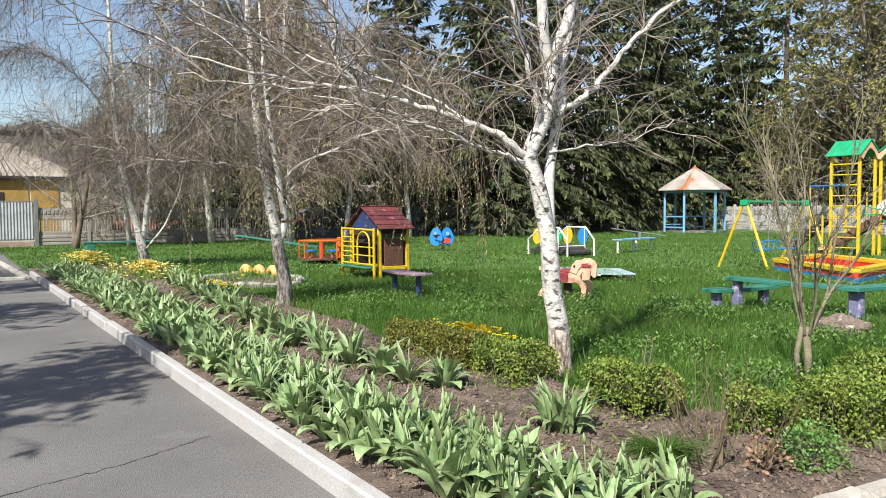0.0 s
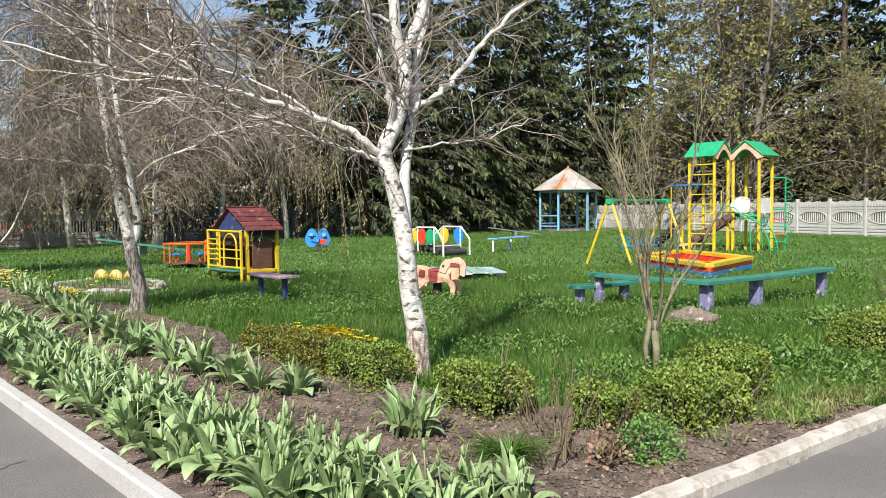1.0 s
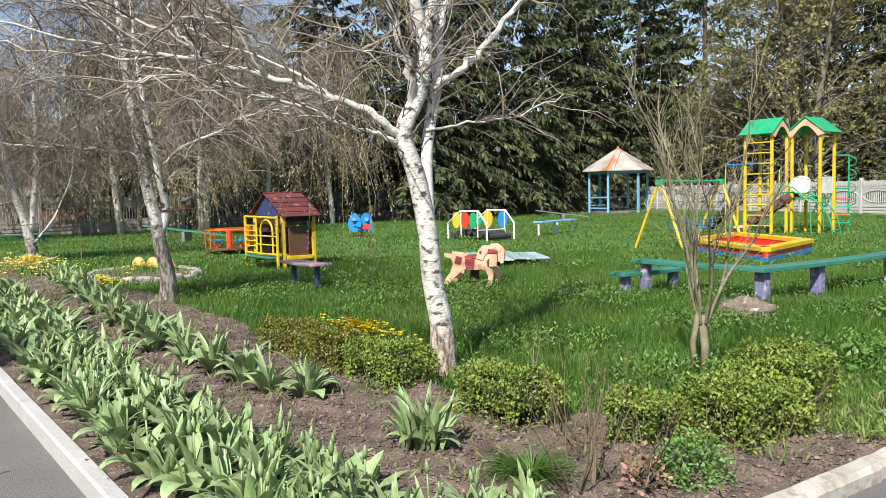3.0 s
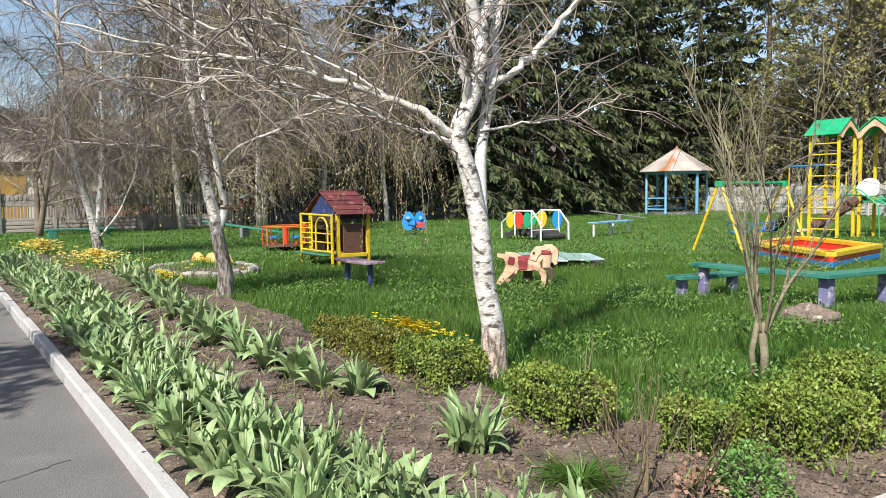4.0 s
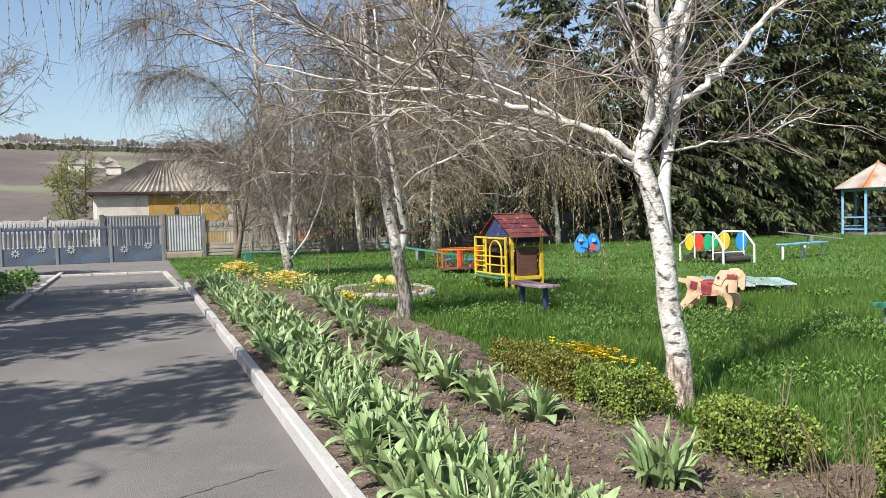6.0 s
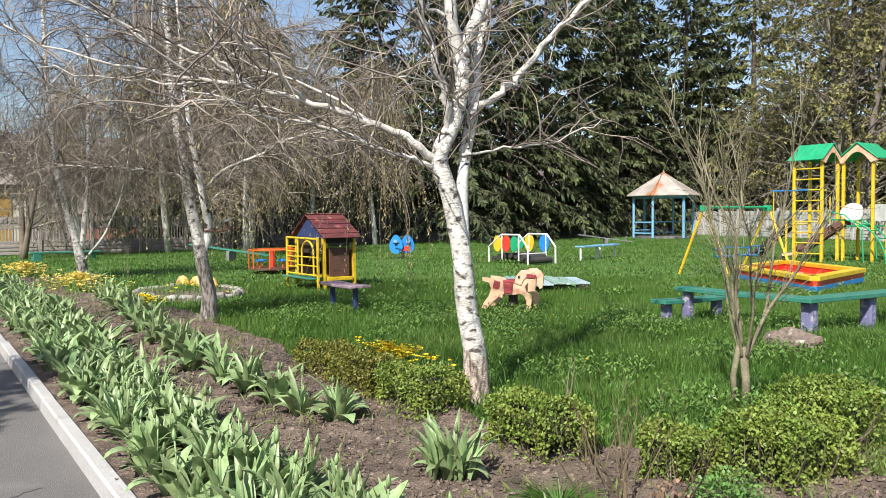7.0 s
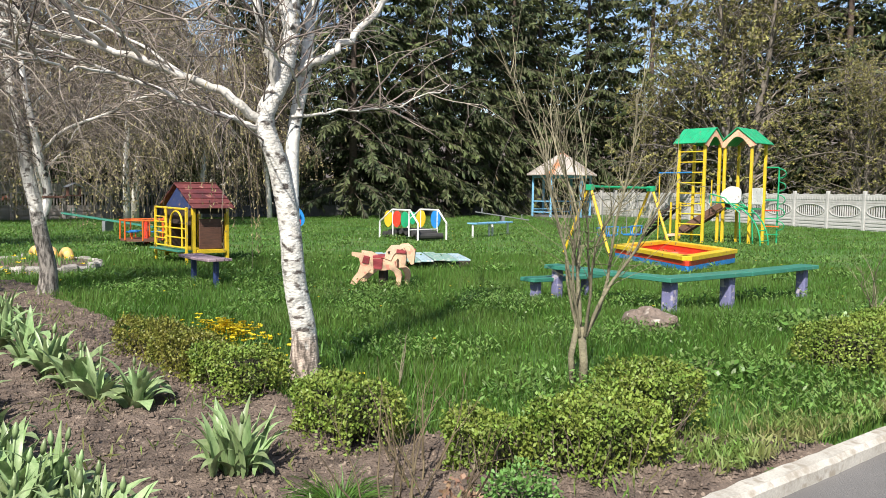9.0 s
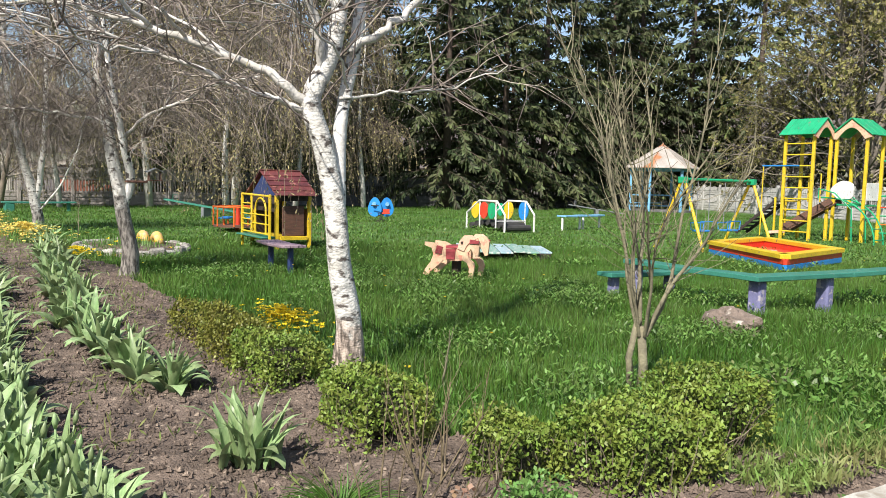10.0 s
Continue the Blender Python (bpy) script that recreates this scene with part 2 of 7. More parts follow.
# ---- mesh helpers ----
class Shape:
    """Collects vertices and faces for one mesh."""

    def __init__(self):
        self.v, self.f = [], []

    def add(self, verts, faces):
        k = len(self.v)
        self.v.extend(tuple(p) for p in verts)
        self.f.extend([tuple(i + k for i in f) for f in faces])
        return self

    def box(self, c, s, rz=0.0, bevel=0.008, m=None):
        """A box of size s round c, its edges chamfered, turned by rz degrees or by the matrix m."""
        h = [d / 2 for d in s]
        b = min(bevel, min(h) * 0.45)
        vs, ids = [], {}
        for sx in (-1, 1):
            for sy in (-1, 1):
                for sz in (-1, 1):
                    for ax in range(3):
                        p = [sx * (h[0] - b), sy * (h[1] - b), sz * (h[2] - b)]
                        p[ax] = (sx, sy, sz)[ax] * h[ax]
                        ids[sx, sy, sz, ax] = len(vs)
                        vs.append(Vector(p))
        fs = []
        for ax in range(3):
            o = [(1, 2), (2, 0), (0, 1)][ax]
            for s_ in (-1, 1):
                q = []
                for a, b_ in ((-1, -1), (1, -1), (1, 1), (-1, 1)):
                    k = [0, 0, 0]
                    k[ax], k[o[0]], k[o[1]] = s_, a, b_
                    q.append(ids[(*k, ax)])
                fs.append(q if s_ > 0 else q[::-1])
            for a in (-1, 1):
                for b_ in (-1, 1):
                    k1, k2 = [0, 0, 0], [0, 0, 0]
                    k1[ax], k2[ax] = -1, 1
                    k1[o[0]] = k2[o[0]] = a
                    k1[o[1]] = k2[o[1]] = b_
                    q = [ids[(*k1, o[0])], ids[(*k2, o[0])], ids[(*k2, o[1])], ids[(*k1, o[1])]]
                    fs.append(q if a * b_ > 0 else q[::-1])
        for sx in (-1, 1):
            for sy in (-1, 1):
                for sz in (-1, 1):
                    q = [ids[sx, sy, sz, a] for a in range(3)]
                    fs.append(q if sx * sy * sz > 0 else q[::-1])
        mm = m if m is not None else pose(*c, 0, 0, rz)
        return self.add([mm @ p for p in vs], fs)

    def beam(self, a, b, w, h, bevel=0.006):
        """A bar of section w x h from a to b, h upright."""
        a, b = Vector(a), Vector(b)
        d = b - a
        x = d.normalized()
        y = Vector((0, 0, 1)).cross(x)
        y = y.normalized() if y.length > 1e-4 else Vector((0, 1, 0))
        z = x.cross(y)
        m = Matrix((x, y, z)).transposed().to_4x4()
        m.translation = (a + b) / 2
        return self.box(None, (d.length, w, h), bevel=bevel, m=m)

    def tube(self, pts, radii, sides=6, cap=True):
        pts = [Vector(p) for p in pts]
        n = len(pts)
        if isinstance(radii, (int, float)):
            radii = [radii] * n
        k = len(self.v)
        ref = Vector((0.31, 0.17, 0.93))
        for i, p in enumerate(pts):
            t = (pts[min(i + 1, n - 1)] - pts[max(i - 1, 0)])
            t = t.normalized() if t.length > 1e-9 else Vector((0, 0, 1))
            if abs(t.dot(ref)) > 0.98:
                ref = Vector((0.9, 0.3, 0.1))
            u = t.cross(ref).normalized()
            w = t.cross(u)
            for j in range(sides):
                a = 2 * math.pi * j / sides
                q = p + (u * math.cos(a) + w * math.sin(a)) * radii[i]
                self.v.append((q.x, q.y, q.z))
        for i in range(n - 1):
            for j in range(sides):
                j2 = (j + 1) % sides
                self.f.append((k + i * sides + j, k + (i + 1) * sides + j, k + (i + 1) * sides + j2, k + i * sides + j2))
        if cap:
            self.f.append(tuple(k + j for j in range(sides)))
            self.f.append(tuple(k + (n - 1) * sides + j for j in reversed(range(sides))))
        return self

    def prism(self, outline, thick, m):
        """A flat outline (x, z) given a thickness along y, chamfer-free, placed by m."""
        n = len(outline)
        vs = [m @ Vector((x, -thick / 2, z)) for x, z in outline] + [m @ Vector((x, thick / 2, z)) for x, z in outline]
        fs = [tuple(range(n)), tuple(reversed(range(n, 2 * n)))]
        fs += [(i, i + n, (i + 1) % n + n, (i + 1) % n) for i in range(n)]
        return self.add(vs, fs)

    def mesh(self, name, material, smooth=False):
        me = bpy.data.meshes.new(name)
        me.from_pydata(self.v, [], self.f)
        me.materials.append(material)
        if smooth:
            me.polygons.foreach_set("use_smooth", [True] * len(me.polygons))
        me.update()
        return me


def mesh_np(name, verts, faces, material, smooth=False):
    """A mesh from arrays: verts (n, 3), faces (m, k)."""
    me = bpy.data.meshes.new(name)
    verts, faces = np.asarray(verts, np.float32), np.asarray(faces, np.int32)
    m, k = faces.shape
    me.vertices.add(len(verts))
    me.vertices.foreach_set("co", verts.ravel())
    me.loops.add(m * k)
    me.loops.foreach_set("vertex_index", faces.ravel())
    me.polygons.add(m)
    me.polygons.foreach_set("loop_start", np.arange(0, m * k, k, dtype=np.int32))
    me.polygons.foreach_set("use_smooth", np.full(m, smooth))
    me.materials.append(material)
    me.update(calc_edges=True)
    return me


def thing(name, at=(0, 0, 0), label="", category="", group="", rz=0.0, kind=""):
    ob = new(name)
    ob.matrix_world = pose(*at, 0, 0, rz)
    ob.empty_display_size = 0.2
    return tagged(ob, label, category, group, kind)


def part(name, shape, material, parent, label="", smooth=False):
    """Links a shape, or a finished mesh, as one mesh object under a thing or a part."""
    me = shape.mesh(name, material, smooth) if isinstance(shape, Shape) else shape
    ob = new(name, me)
    ob.parent = parent
    return tagged(ob, label)


def single(name, shape, material, label, category, group="", kind="", at=(0, 0, 0), rz=0.0, smooth=False):
    """A thing of one mesh."""
    me = shape.mesh(name, material, smooth) if isinstance(shape, Shape) else shape
    ob = new(name, me)
    ob.matrix_world = pose(*at, 0, 0, rz)
    return tagged(ob, label, category, group, kind)


def unit(a):
    return a / np.maximum(np.linalg.norm(a, axis=-1, keepdims=True), 1e-9)


def cards(centres, axis, normal, length, width):
    """Diamond-shaped leaves: centres (n,3), long axis, facing, and sizes, as vertices and quads."""
    n = len(centres)
    a = unit(axis)
    s = unit(np.cross(normal, a))
    L_, W_ = np.broadcast_to(length, n)[:, None], np.broadcast_to(width, n)[:, None]
    v = np.stack([centres - a * L_ / 2, centres + s * W_ / 2 + a * L_ * 0.08, centres + a * L_ / 2, centres - s * W_ / 2 + a * L_ * 0.08], 1).reshape(-1, 3)
    f = np.arange(4 * n).reshape(-1, 4)
    return v, f


def rand_dirs(n, up=0.0):
    d = rng.normal(size=(n, 3))
    d[:, 2] += up
    return unit(d)


def wobble(x, y):
    """The lawn's gentle unevenness."""
    return 0.018 * np.sin(x * 0.9 + 1.3 * np.sin(y * 0.5)) + 0.014 * np.sin(y * 1.7 + x * 0.6)


# ---- ground ----
def hill(R, T):
    """Height of the land at a distance and bearing from the garden."""
    s = np.clip((R - 90) / 700, 0, 1)
    return -0.09 + 76 * s * s * (3 - 2 * s) * (1 + 0.10 * np.sin(3 * T + 1)) - 3.0 * np.clip((R - 60) / 60, 0, 1) * (1 - s)


def ground_sheet():
    """One sheet to the horizon, level round the garden and rising to a long hill far off."""
    rings = np.concatenate([[0.5], np.geomspace(4, 1500, 60)])
    th = np.linspace(0, 2 * math.pi, 97)[:-1]
    R, T = np.meshgrid(rings, th, indexing="ij")
    X, Y = 12 + R * np.cos(T), 15 + R * np.sin(T)
    Z = hill(R, T)
    n, k = R.shape
    v = np.stack([X, Y, Z], -1).reshape(-1, 3)
    i, j = np.meshgrid(np.arange(n - 1), np.arange(k), indexing="ij")
    j2 = (j + 1) % k
    f = np.stack([i * k + j, (i + 1) * k + j, (i + 1) * k + j2, i * k + j2], -1).reshape(-1, 4)
    single("ground", mesh_np("ground", v, f, FIELD, True), None, "brown and green fields rising to a far hill", "ground", kind="structure")


ground_sheet()


def sheet(name, x0, x1, y0, y1, step, height, material, label, category, keep=None, kind="structure", low=None):
    """A level sheet of square cells between two corners; keep(x, y) says which cells stay."""
    xs, ys = np.arange(x0, x1 + step / 2, step), np.arange(y0, y1 + step / 2, step)
    X, Y = np.meshgrid(xs, ys, indexing="ij")
    if low is not None:
        Y = np.maximum(Y, low(X))
    v = np.stack([X, Y, height(X, Y)], -1).reshape(-1, 3)
    n, k = X.shape
    i, j = np.meshgrid(np.arange(n - 1), np.arange(k - 1), indexing="ij")
    f = np.stack([i * k + j, (i + 1) * k + j, (i + 1) * k + j + 1, i * k + j + 1], -1).reshape(-1, 4)
    if keep is not None:
        c = v[f].mean(1)
        f = f[keep(c[:, 0], c[:, 1])]
    return single(name, mesh_np(name, v, f, material, True), None, label, category, kind=kind)


def kerb2_y(x):
    """The garden side of the whitewashed kerb."""
    return 4.20 - 0.069 * (x - 5.4)


KERB_X = 3.785
sheet("road", -14, 60, -14, 39, 0.5, lambda x, y: -0.055 + 0 * x, ASPHALT, "worn grey asphalt path with cracks", "road")
sheet("lawn", KERB_X - 0.04, 58, 0.5, 60, 0.4, lambda x, y: wobble(x, y) - 0.02, LAWN_SOIL, "lush green spring lawn with weeds", "lawn",
      keep=lambda x, y: y > kerb2_y(x) - 0.099, low=lambda x: kerb2_y(x) - 0.1)


def bed_edge(y):
    """How far the dug bed reaches from the grey kerb."""
    return 6.12 + 0.08 * np.sin(y * 1.9) + 0.10 * np.clip(y - 9.8, 0, 2.2) - 0.06 * np.clip(y - 13.5, 0, 6)


def bed_height(x, y):
    z = 0.035 + 0.022 * np.sin(x * 7.1 + 2 * np.sin(y * 3.3)) * np.sin(y * 6.3 + x) + 0.012 * np.sin(x * 23 + y * 9) * np.sin(y * 21 - x * 5)
    return z - 0.045 * np.clip(1 - (y - kerb2_y(x)) / 0.15, 0, 1)


sheet("flower_bed_soil", KERB_X - 0.04, 8.4, 3.9, 24, 0.05, bed_height, SOIL, "dry crumbly brown soil of the flower bed", "soil",
      low=lambda x: kerb2_y(x) - 0.1,
      keep=lambda x, y: (y > kerb2_y(x) - 0.099) & ((x < bed_edge(y)) | (y < 5.75 - 0.9 * (x - 6.2))) & (x < 8.3))


def soil_clods():
    n = 52000
    x, y = rng.uniform(KERB_X + 0.08, 8.0, n), 4.1 + 9 * rng.random(n) ** 1.6
    ok = ((x < bed_edge(y)) | (y < 5.75 - 0.9 * (x - 6.2))) & (y > kerb2_y(x) + 0.03)
    x, y = x[ok], y[ok]
    n = len(x)
    r = 0.003 + 0.017 * rng.random(n) ** 3.5
    base = np.array([(1, 0, 0), (0, 1, 0), (-1, 0, 0), (0, -1, 0), (0.2, 0.1, 0.9)])
    v = (np.stack([x, y, bed_height(x, y) + r * 0.3], -1)[:, None] + base[None] * r[:, None, None] * rng.uniform(0.5, 1.5, (n, 5, 1))).reshape(-1, 3)
    f = np.array([(0, 1, 4), (1, 2, 4), (2, 3, 4), (3, 0, 4)])
    f = (f[None] + 5 * np.arange(n)[:, None, None]).reshape(-1, 3)
    single("soil_clods", mesh_np("soil_clods", v, f, SOIL), None, "small dry clods of brown soil", "soil", kind="stuff")


soil_clods()


# ---- kerbs ----
def kerbs():
    grey = thing("kerb", (0, 0, 0), "grey concrete kerb beside the flower bed", "kerb", kind="structure")
    y, k = 4.25, 0
    me = None
    while y < 21.6:
        if me is None:
            me = {n: Shape().box((0, 0, 0), (0.095, n - 0.015, 0.22), bevel=0.014).mesh("kerb_stone", KERB_GREY) for n in (4.77, 3.4, 1.0)}
        n = 4.77 if y < 5 else 3.4 if y < 10 else 1.0
        ob = part("kerb_stone", me[n], KERB_GREY, grey)
        ob.matrix_local = pose(KERB_X - 0.045 + 0.004 * math.sin(k * 2.3), y + n / 2, -0.045 + 0.006 * math.sin(k * 1.7), 0.1 * math.sin(k), 0.6 * math.sin(k * 3), (0.25 if y > 10 else 0.06) * math.sin(k * 5))
        y, k = y + n, k + 1
    white = thing("kerb", (0, 0, 0), "whitewashed chipped concrete kerb beside the lawn", "kerb", kind="structure")
    x, k = 3.83, 0
    shapes = []
    for s in range(4):
        sh = Shape()
        n = 9
        for i in range(n):
            u = -0.499 + 0.998 * i / (n - 1)
            w0, w1 = 0.062 + 0.002 * math.sin(3 * i + s * 5), 0.066 + 0.003 * math.sin(2.3 * i + s)
            t = 0.033 + 0.002 * math.sin(4 * i + s * 2) + (-0.005 if (i * 5 + s * 3) % 7 == 0 else 0)
            sh.v += [(u, -w0, -0.16), (u, -w0, t - 0.025), (u, -w0 + 0.025, t), (u, w1 - 0.02, t), (u, w1, t - 0.02), (u, w1, -0.16)]
        for i in range(n - 1):
            for j in range(6):
                sh.f.append((i * 6 + j, i * 6 + (j + 1) % 6, (i + 1) * 6 + (j + 1) % 6, (i + 1) * 6 + j))
        sh.f += [tuple(reversed(range(6))), tuple((n - 1) * 6 + j for j in range(6))]
        shapes.append(sh.mesh("kerb_stone", KERB_WHITE))
    while x < 33:
        ob = part("kerb_stone", shapes[k % 4], KERB_WHITE, white)
        ob.matrix_local = pose(x + 0.5, kerb2_y(x + 0.5) - 0.08 + 0.007 * math.sin(k * 2.1), 0.003 * math.sin(k * 3), 0.8 * math.sin(k * 1.3), 0.5 * math.sin(k * 2), -3.95 + 0.8 * math.sin(k * 1.9))
        x, k = x + 1.0, k + 1
    far = thing("kerb", (0, 0, 0), "low white kerb strips across the asphalt", "kerb", kind="structure")
    for a, b in (((-6.0, 22.8), (3.56, 21.45)), ((-6.0, 29.8), (3.36, 28.6)), ((3.40, 28.4), (3.57, 21.6)), ((0.42, 18.6), (0.25, 31.0))):
        a, b = Vector((*a, -0.04)), Vector((*b, -0.04))
        n = max(1, round((b - a).length))
        for i in range(n):
            part("kerb_stone", Shape().beam(a.lerp(b, (i + 0.01) / n), a.lerp(b, (i + 0.99) / n), 0.14, 0.10, 0.012), KERB_WHITE, far)


kerbs()


# ---- fences and gate ----
def roof_slope(sh, a, b, c, d, waves, amp):
    """A corrugated slope over the quad a-b (eave) to d-c (ridge)."""
    a, b, c, d = (Vector(p) for p in (a, b, c, d))
    nrm = (b - a).cross(d - a).normalized()
    n = waves * 4
    k = len(sh.v)
    for i in range(n + 1):
        u = i / n
        off = nrm * amp * math.cos(2 * math.pi * u * waves)
        for p in (a.lerp(b, u), d.lerp(c, u)):
            q = p + off
            sh.v.append(tuple(q))
    for i in range(n):
        sh.f.append((k + 2 * i, k + 2 * i + 2, k + 2 * i + 3, k + 2 * i + 1))


FENCE_H = 1.68


def fence_panel_meshes(material, pattern):
    """Three stacked cast slabs, the middle one pierced by upright slots under an arch."""
    slabs = []
    w = 1.9
    lo = Shape().box((0, 0, 0.27), (w, 0.05, 0.52), bevel=0.012)
    for z in (0.12, 0.27, 0.42):
        lo.box((0, -0.03, z), (w - 0.1, 0.03, 0.1), bevel=0.012)
    slabs.append(lo.mesh("fence_slab", material))
    mid = Shape()
    z0, z1 = 0.53, 1.24
    mid.box((0, 0, z0 + 0.045), (w, 0.055, 0.09)).box((0, 0, z1 - 0.045), (w, 0.055, 0.09))
    n = 15
    for i in range(n):
        x = -w / 2 + w * (i + 0.5) / n
        u = abs(x) / (w / 2)
        open_h = (z1 - z0 - 0.2) * (math.sqrt(max(0.0, 1 - (u / 0.88) ** 2)) if pattern == "oval" else 0.95)
        zc = (z0 + z1) / 2
        if open_h > 0.05:
            mid.box((x, 0, zc), (w / n * 0.4, 0.05, z1 - z0 - 0.16))
            for s in (-1, 1):
                a, b = zc + s * open_h / 2, zc + s * (z1 - z0 - 0.16) / 2
                if abs(b - a) > 0.01:
                    mid.box((x, 0.001, (a + b) / 2), (w / n * 1.02, 0.046, abs(b - a)))
        else:
            mid.box((x, 0, zc), (w / n * 1.02, 0.046, z1 - z0 - 0.16))
    if pattern == "oval":
        for s in (-1, 1):
            pts = [(-w / 2 * 0.92 * math.cos(a), -0.03, (z0 + z1) / 2 + s * 0.29 * math.sin(a)) for a in np.linspace(0, math.pi, 13)]
            mid.tube(pts, 0.022, 5)
    slabs.append(mid.mesh("fence_slab", material))
    top = Shape()
    nn = 12
    for i in range(nn):
        x0, x1 = -w / 2 + w * i / nn, -w / 2 + w * (i + 1) / nn
        h = FENCE_H - 1.25 - 0.05 * abs(math.sin((i + 0.5) * math.pi / nn * 3))
        top.box(((x0 + x1) / 2, 0, 1.25 + h / 2), (w / nn * 1.01, 0.05, h))
        top.box(((x0 + x1) / 2, -0.03, 1.25 + h * 0.55), (w / nn * 0.7, 0.03, h * 0.4), bevel=0.012)
    slabs.append(top.mesh("fence_slab", material))
    return slabs


def fence(a, b, material, pattern, label, scale_h=1.0):
    a, b = Vector((*a, 0)), Vector((*b, 0))
    n = max(1, round((b - a).length / 2.06))
    ang = math.degrees(math.atan2(b.y - a.y, b.x - a.x))
    whole = thing("fence", a, label, "fence", rz=ang, kind="structure")
    slabs = fence_panel_meshes(material, pattern)
    post = Shape().box((0, 0, FENCE_H / 2 + 0.03), (0.15, 0.14, FENCE_H + 0.16), bevel=0.015).mesh("fence_post", material)
    step = (b - a).length / n
    for i in range(n + 1):
        ob = part("fence_post", post, material, whole)
        ob.matrix_local = pose(i * step, 0, -0.05) @ Matrix.Diagonal((1, 1, scale_h, 1))
        if i < n:
            for s in slabs:
                ob = part("fence_slab", s, material, whole)
                ob.matrix_local = pose((i + 0.5) * step, 0, -0.05, 0, 0.3 * math.sin(i * 2.1)) @ Matrix.Diagonal((step / 2.06, 1, scale_h, 1))


fence((5.45, 39.5), (15.8, 39.5), mat("pale_fence_concrete", (0.40, 0.36, 0.335), (0.30, 0.27, 0.25), 0.9, 1.6, 30, 0.4, stain=(0.24, 0.22, 0.2), stain_scale=2.2), "slots", "pale pinkish concrete panel fence with slotted openings", 1.02)
# this stretch has the shade under the trees in its darker colour
fence((16.0, 39.5), (49.6, 39.5), CONC_GREY, "slots", "grey cast concrete panel fence, darkened for tree shade, with slotted openings", 1.02)
fence((49.9, 38.6), (33.2, -1.5), CONC_WHITE, "oval", "whitewashed concrete fence with oval lattice panels", 1.0)
fence((-12, 39.6), (1.1, 39.6), CONC_WHITE, "slots", "pale cast concrete panel fence with slotted openings", 1.12)


def gate():
    g = thing("metal_gate", (3.75, 39.45, -0.05), "grey corrugated metal gate between posts", "gate")
    for x in (-0.06, 1.68):
        part("gate_post", Shape().box((x, 0, 1.03), (0.16, 0.16, 2.06), bevel=0.012), SHEET_GREY, g)
    part("gate_frame", Shape().beam((0.04, 0, 1.95), (1.58, 0, 1.95), 0.05, 0.06).beam((0.04, 0, 0.32), (1.58, 0, 0.32), 0.05, 0.06)
         .box((0.05, 0, 1.13), (0.05, 0.05, 1.6)).box((1.57, 0, 1.13), (0.05, 0.05, 1.6)), SHEET_GREY, g)
    sh = Shape()
    roof_slope(sh, (0.09, -0.03, 0.35), (1.53, -0.03, 0.35), (1.53, -0.03, 1.91), (0.09, -0.03, 1.91), 12, 0.014)
    part("corrugated_sheet", sh, mat("gate_sheet", (0.42, 0.45, 0.47), (0.34, 0.36, 0.38), 0.5, 2, 30, 0.1), g)
    part("sill", Shape().box((0.8, 0, 0.13), (1.5, 0.2, 0.24)), mat("pink_concrete", (0.45, 0.34, 0.29), None, 0.9, 3, 40, 0.3), g)
    g2 = thing("metal_gate", (1.2, 39.5, -0.05), "wide grey corrugated metal gate leaf", "gate")
    sh = Shape()
    roof_slope(sh, (0.06, -0.02, 0.28), (2.36, -0.02, 0.28), (2.36, -0.02, 1.92), (0.06, -0.02, 1.92), 18, 0.014)
    part("corrugated_sheet", sh, SHEET_GREY, g2)
    for z in (0.27, 1.96):
        part("gate_rail", Shape().beam((0, 0, z), (2.42, 0, z), 0.06, 0.07), SHEET_GREY, g2)
    part("gate_post", Shape().box((-0.05, 0, 1.0), (0.2, 0.2, 2.1), bevel=0.015), CONC_GREY, g2)


gate()


def mural_fence():
    f = thing("mural_fence", (-4.6, 37.9, -0.055), "low blue-grey slotted fence painted with pale flowers", "fence")
    slab = Shape().box((1.0, 0, 0.35), (1.98, 0.06, 0.7), bevel=0.012)
    bars = Shape().box((1.0, 0, 1.47), (1.98, 0.07, 0.12))
    bar = Shape().box((0, 0, 1.06), (0.085, 0.05, 0.74)).mesh("slat", MURAL)
    me1, me2 = slab.mesh("fence_slab", MURAL), bars.mesh("fence_slab", MURAL)
    flower = Shape()
    for k in range(8):
        a = k * math.pi / 4
        flower.box((0, 0, 0), (0.1, 0.012, 0.05), m=pose(0.11 * math.cos(a), 0, 0.11 * math.sin(a), 0, -math.degrees(a), 0), bevel=0.01)
    fm = flower.mesh("painted_flower", mat("pale_mural_paint", (0.48, 0.5, 0.5), None, 0.8, 5, 40, 0.1))
    for i in range(4):
        for me in (me1, me2):
            part("fence_slab", me, MURAL, f).matrix_local = pose(2.05 * i, 0, 0)
        for k in range(11):
            part("slat", bar, MURAL, f).matrix_local = pose(2.05 * i + 0.09 + 1.82 * (k + 0.5) / 11, 0, 0)
        for dx, dz in ((0.5, 0.55), (1.45, 0.8)):
            part("painted_flower", fm, MURAL, f).matrix_local = pose(2.05 * i + dx, -0.045, dz + 0.15 * math.sin(i * 3 + dx))
        part("fence_post", Shape().box((2.05 * i - 0.02, 0, 0.8), (0.12, 0.12, 1.62), bevel=0.01), SHEET_GREY, f)
    part("fence_post", Shape().box((8.2, 0, 0.8), (0.13, 0.13, 1.62), bevel=0.01), SHEET_GREY, f)


mural_fence()


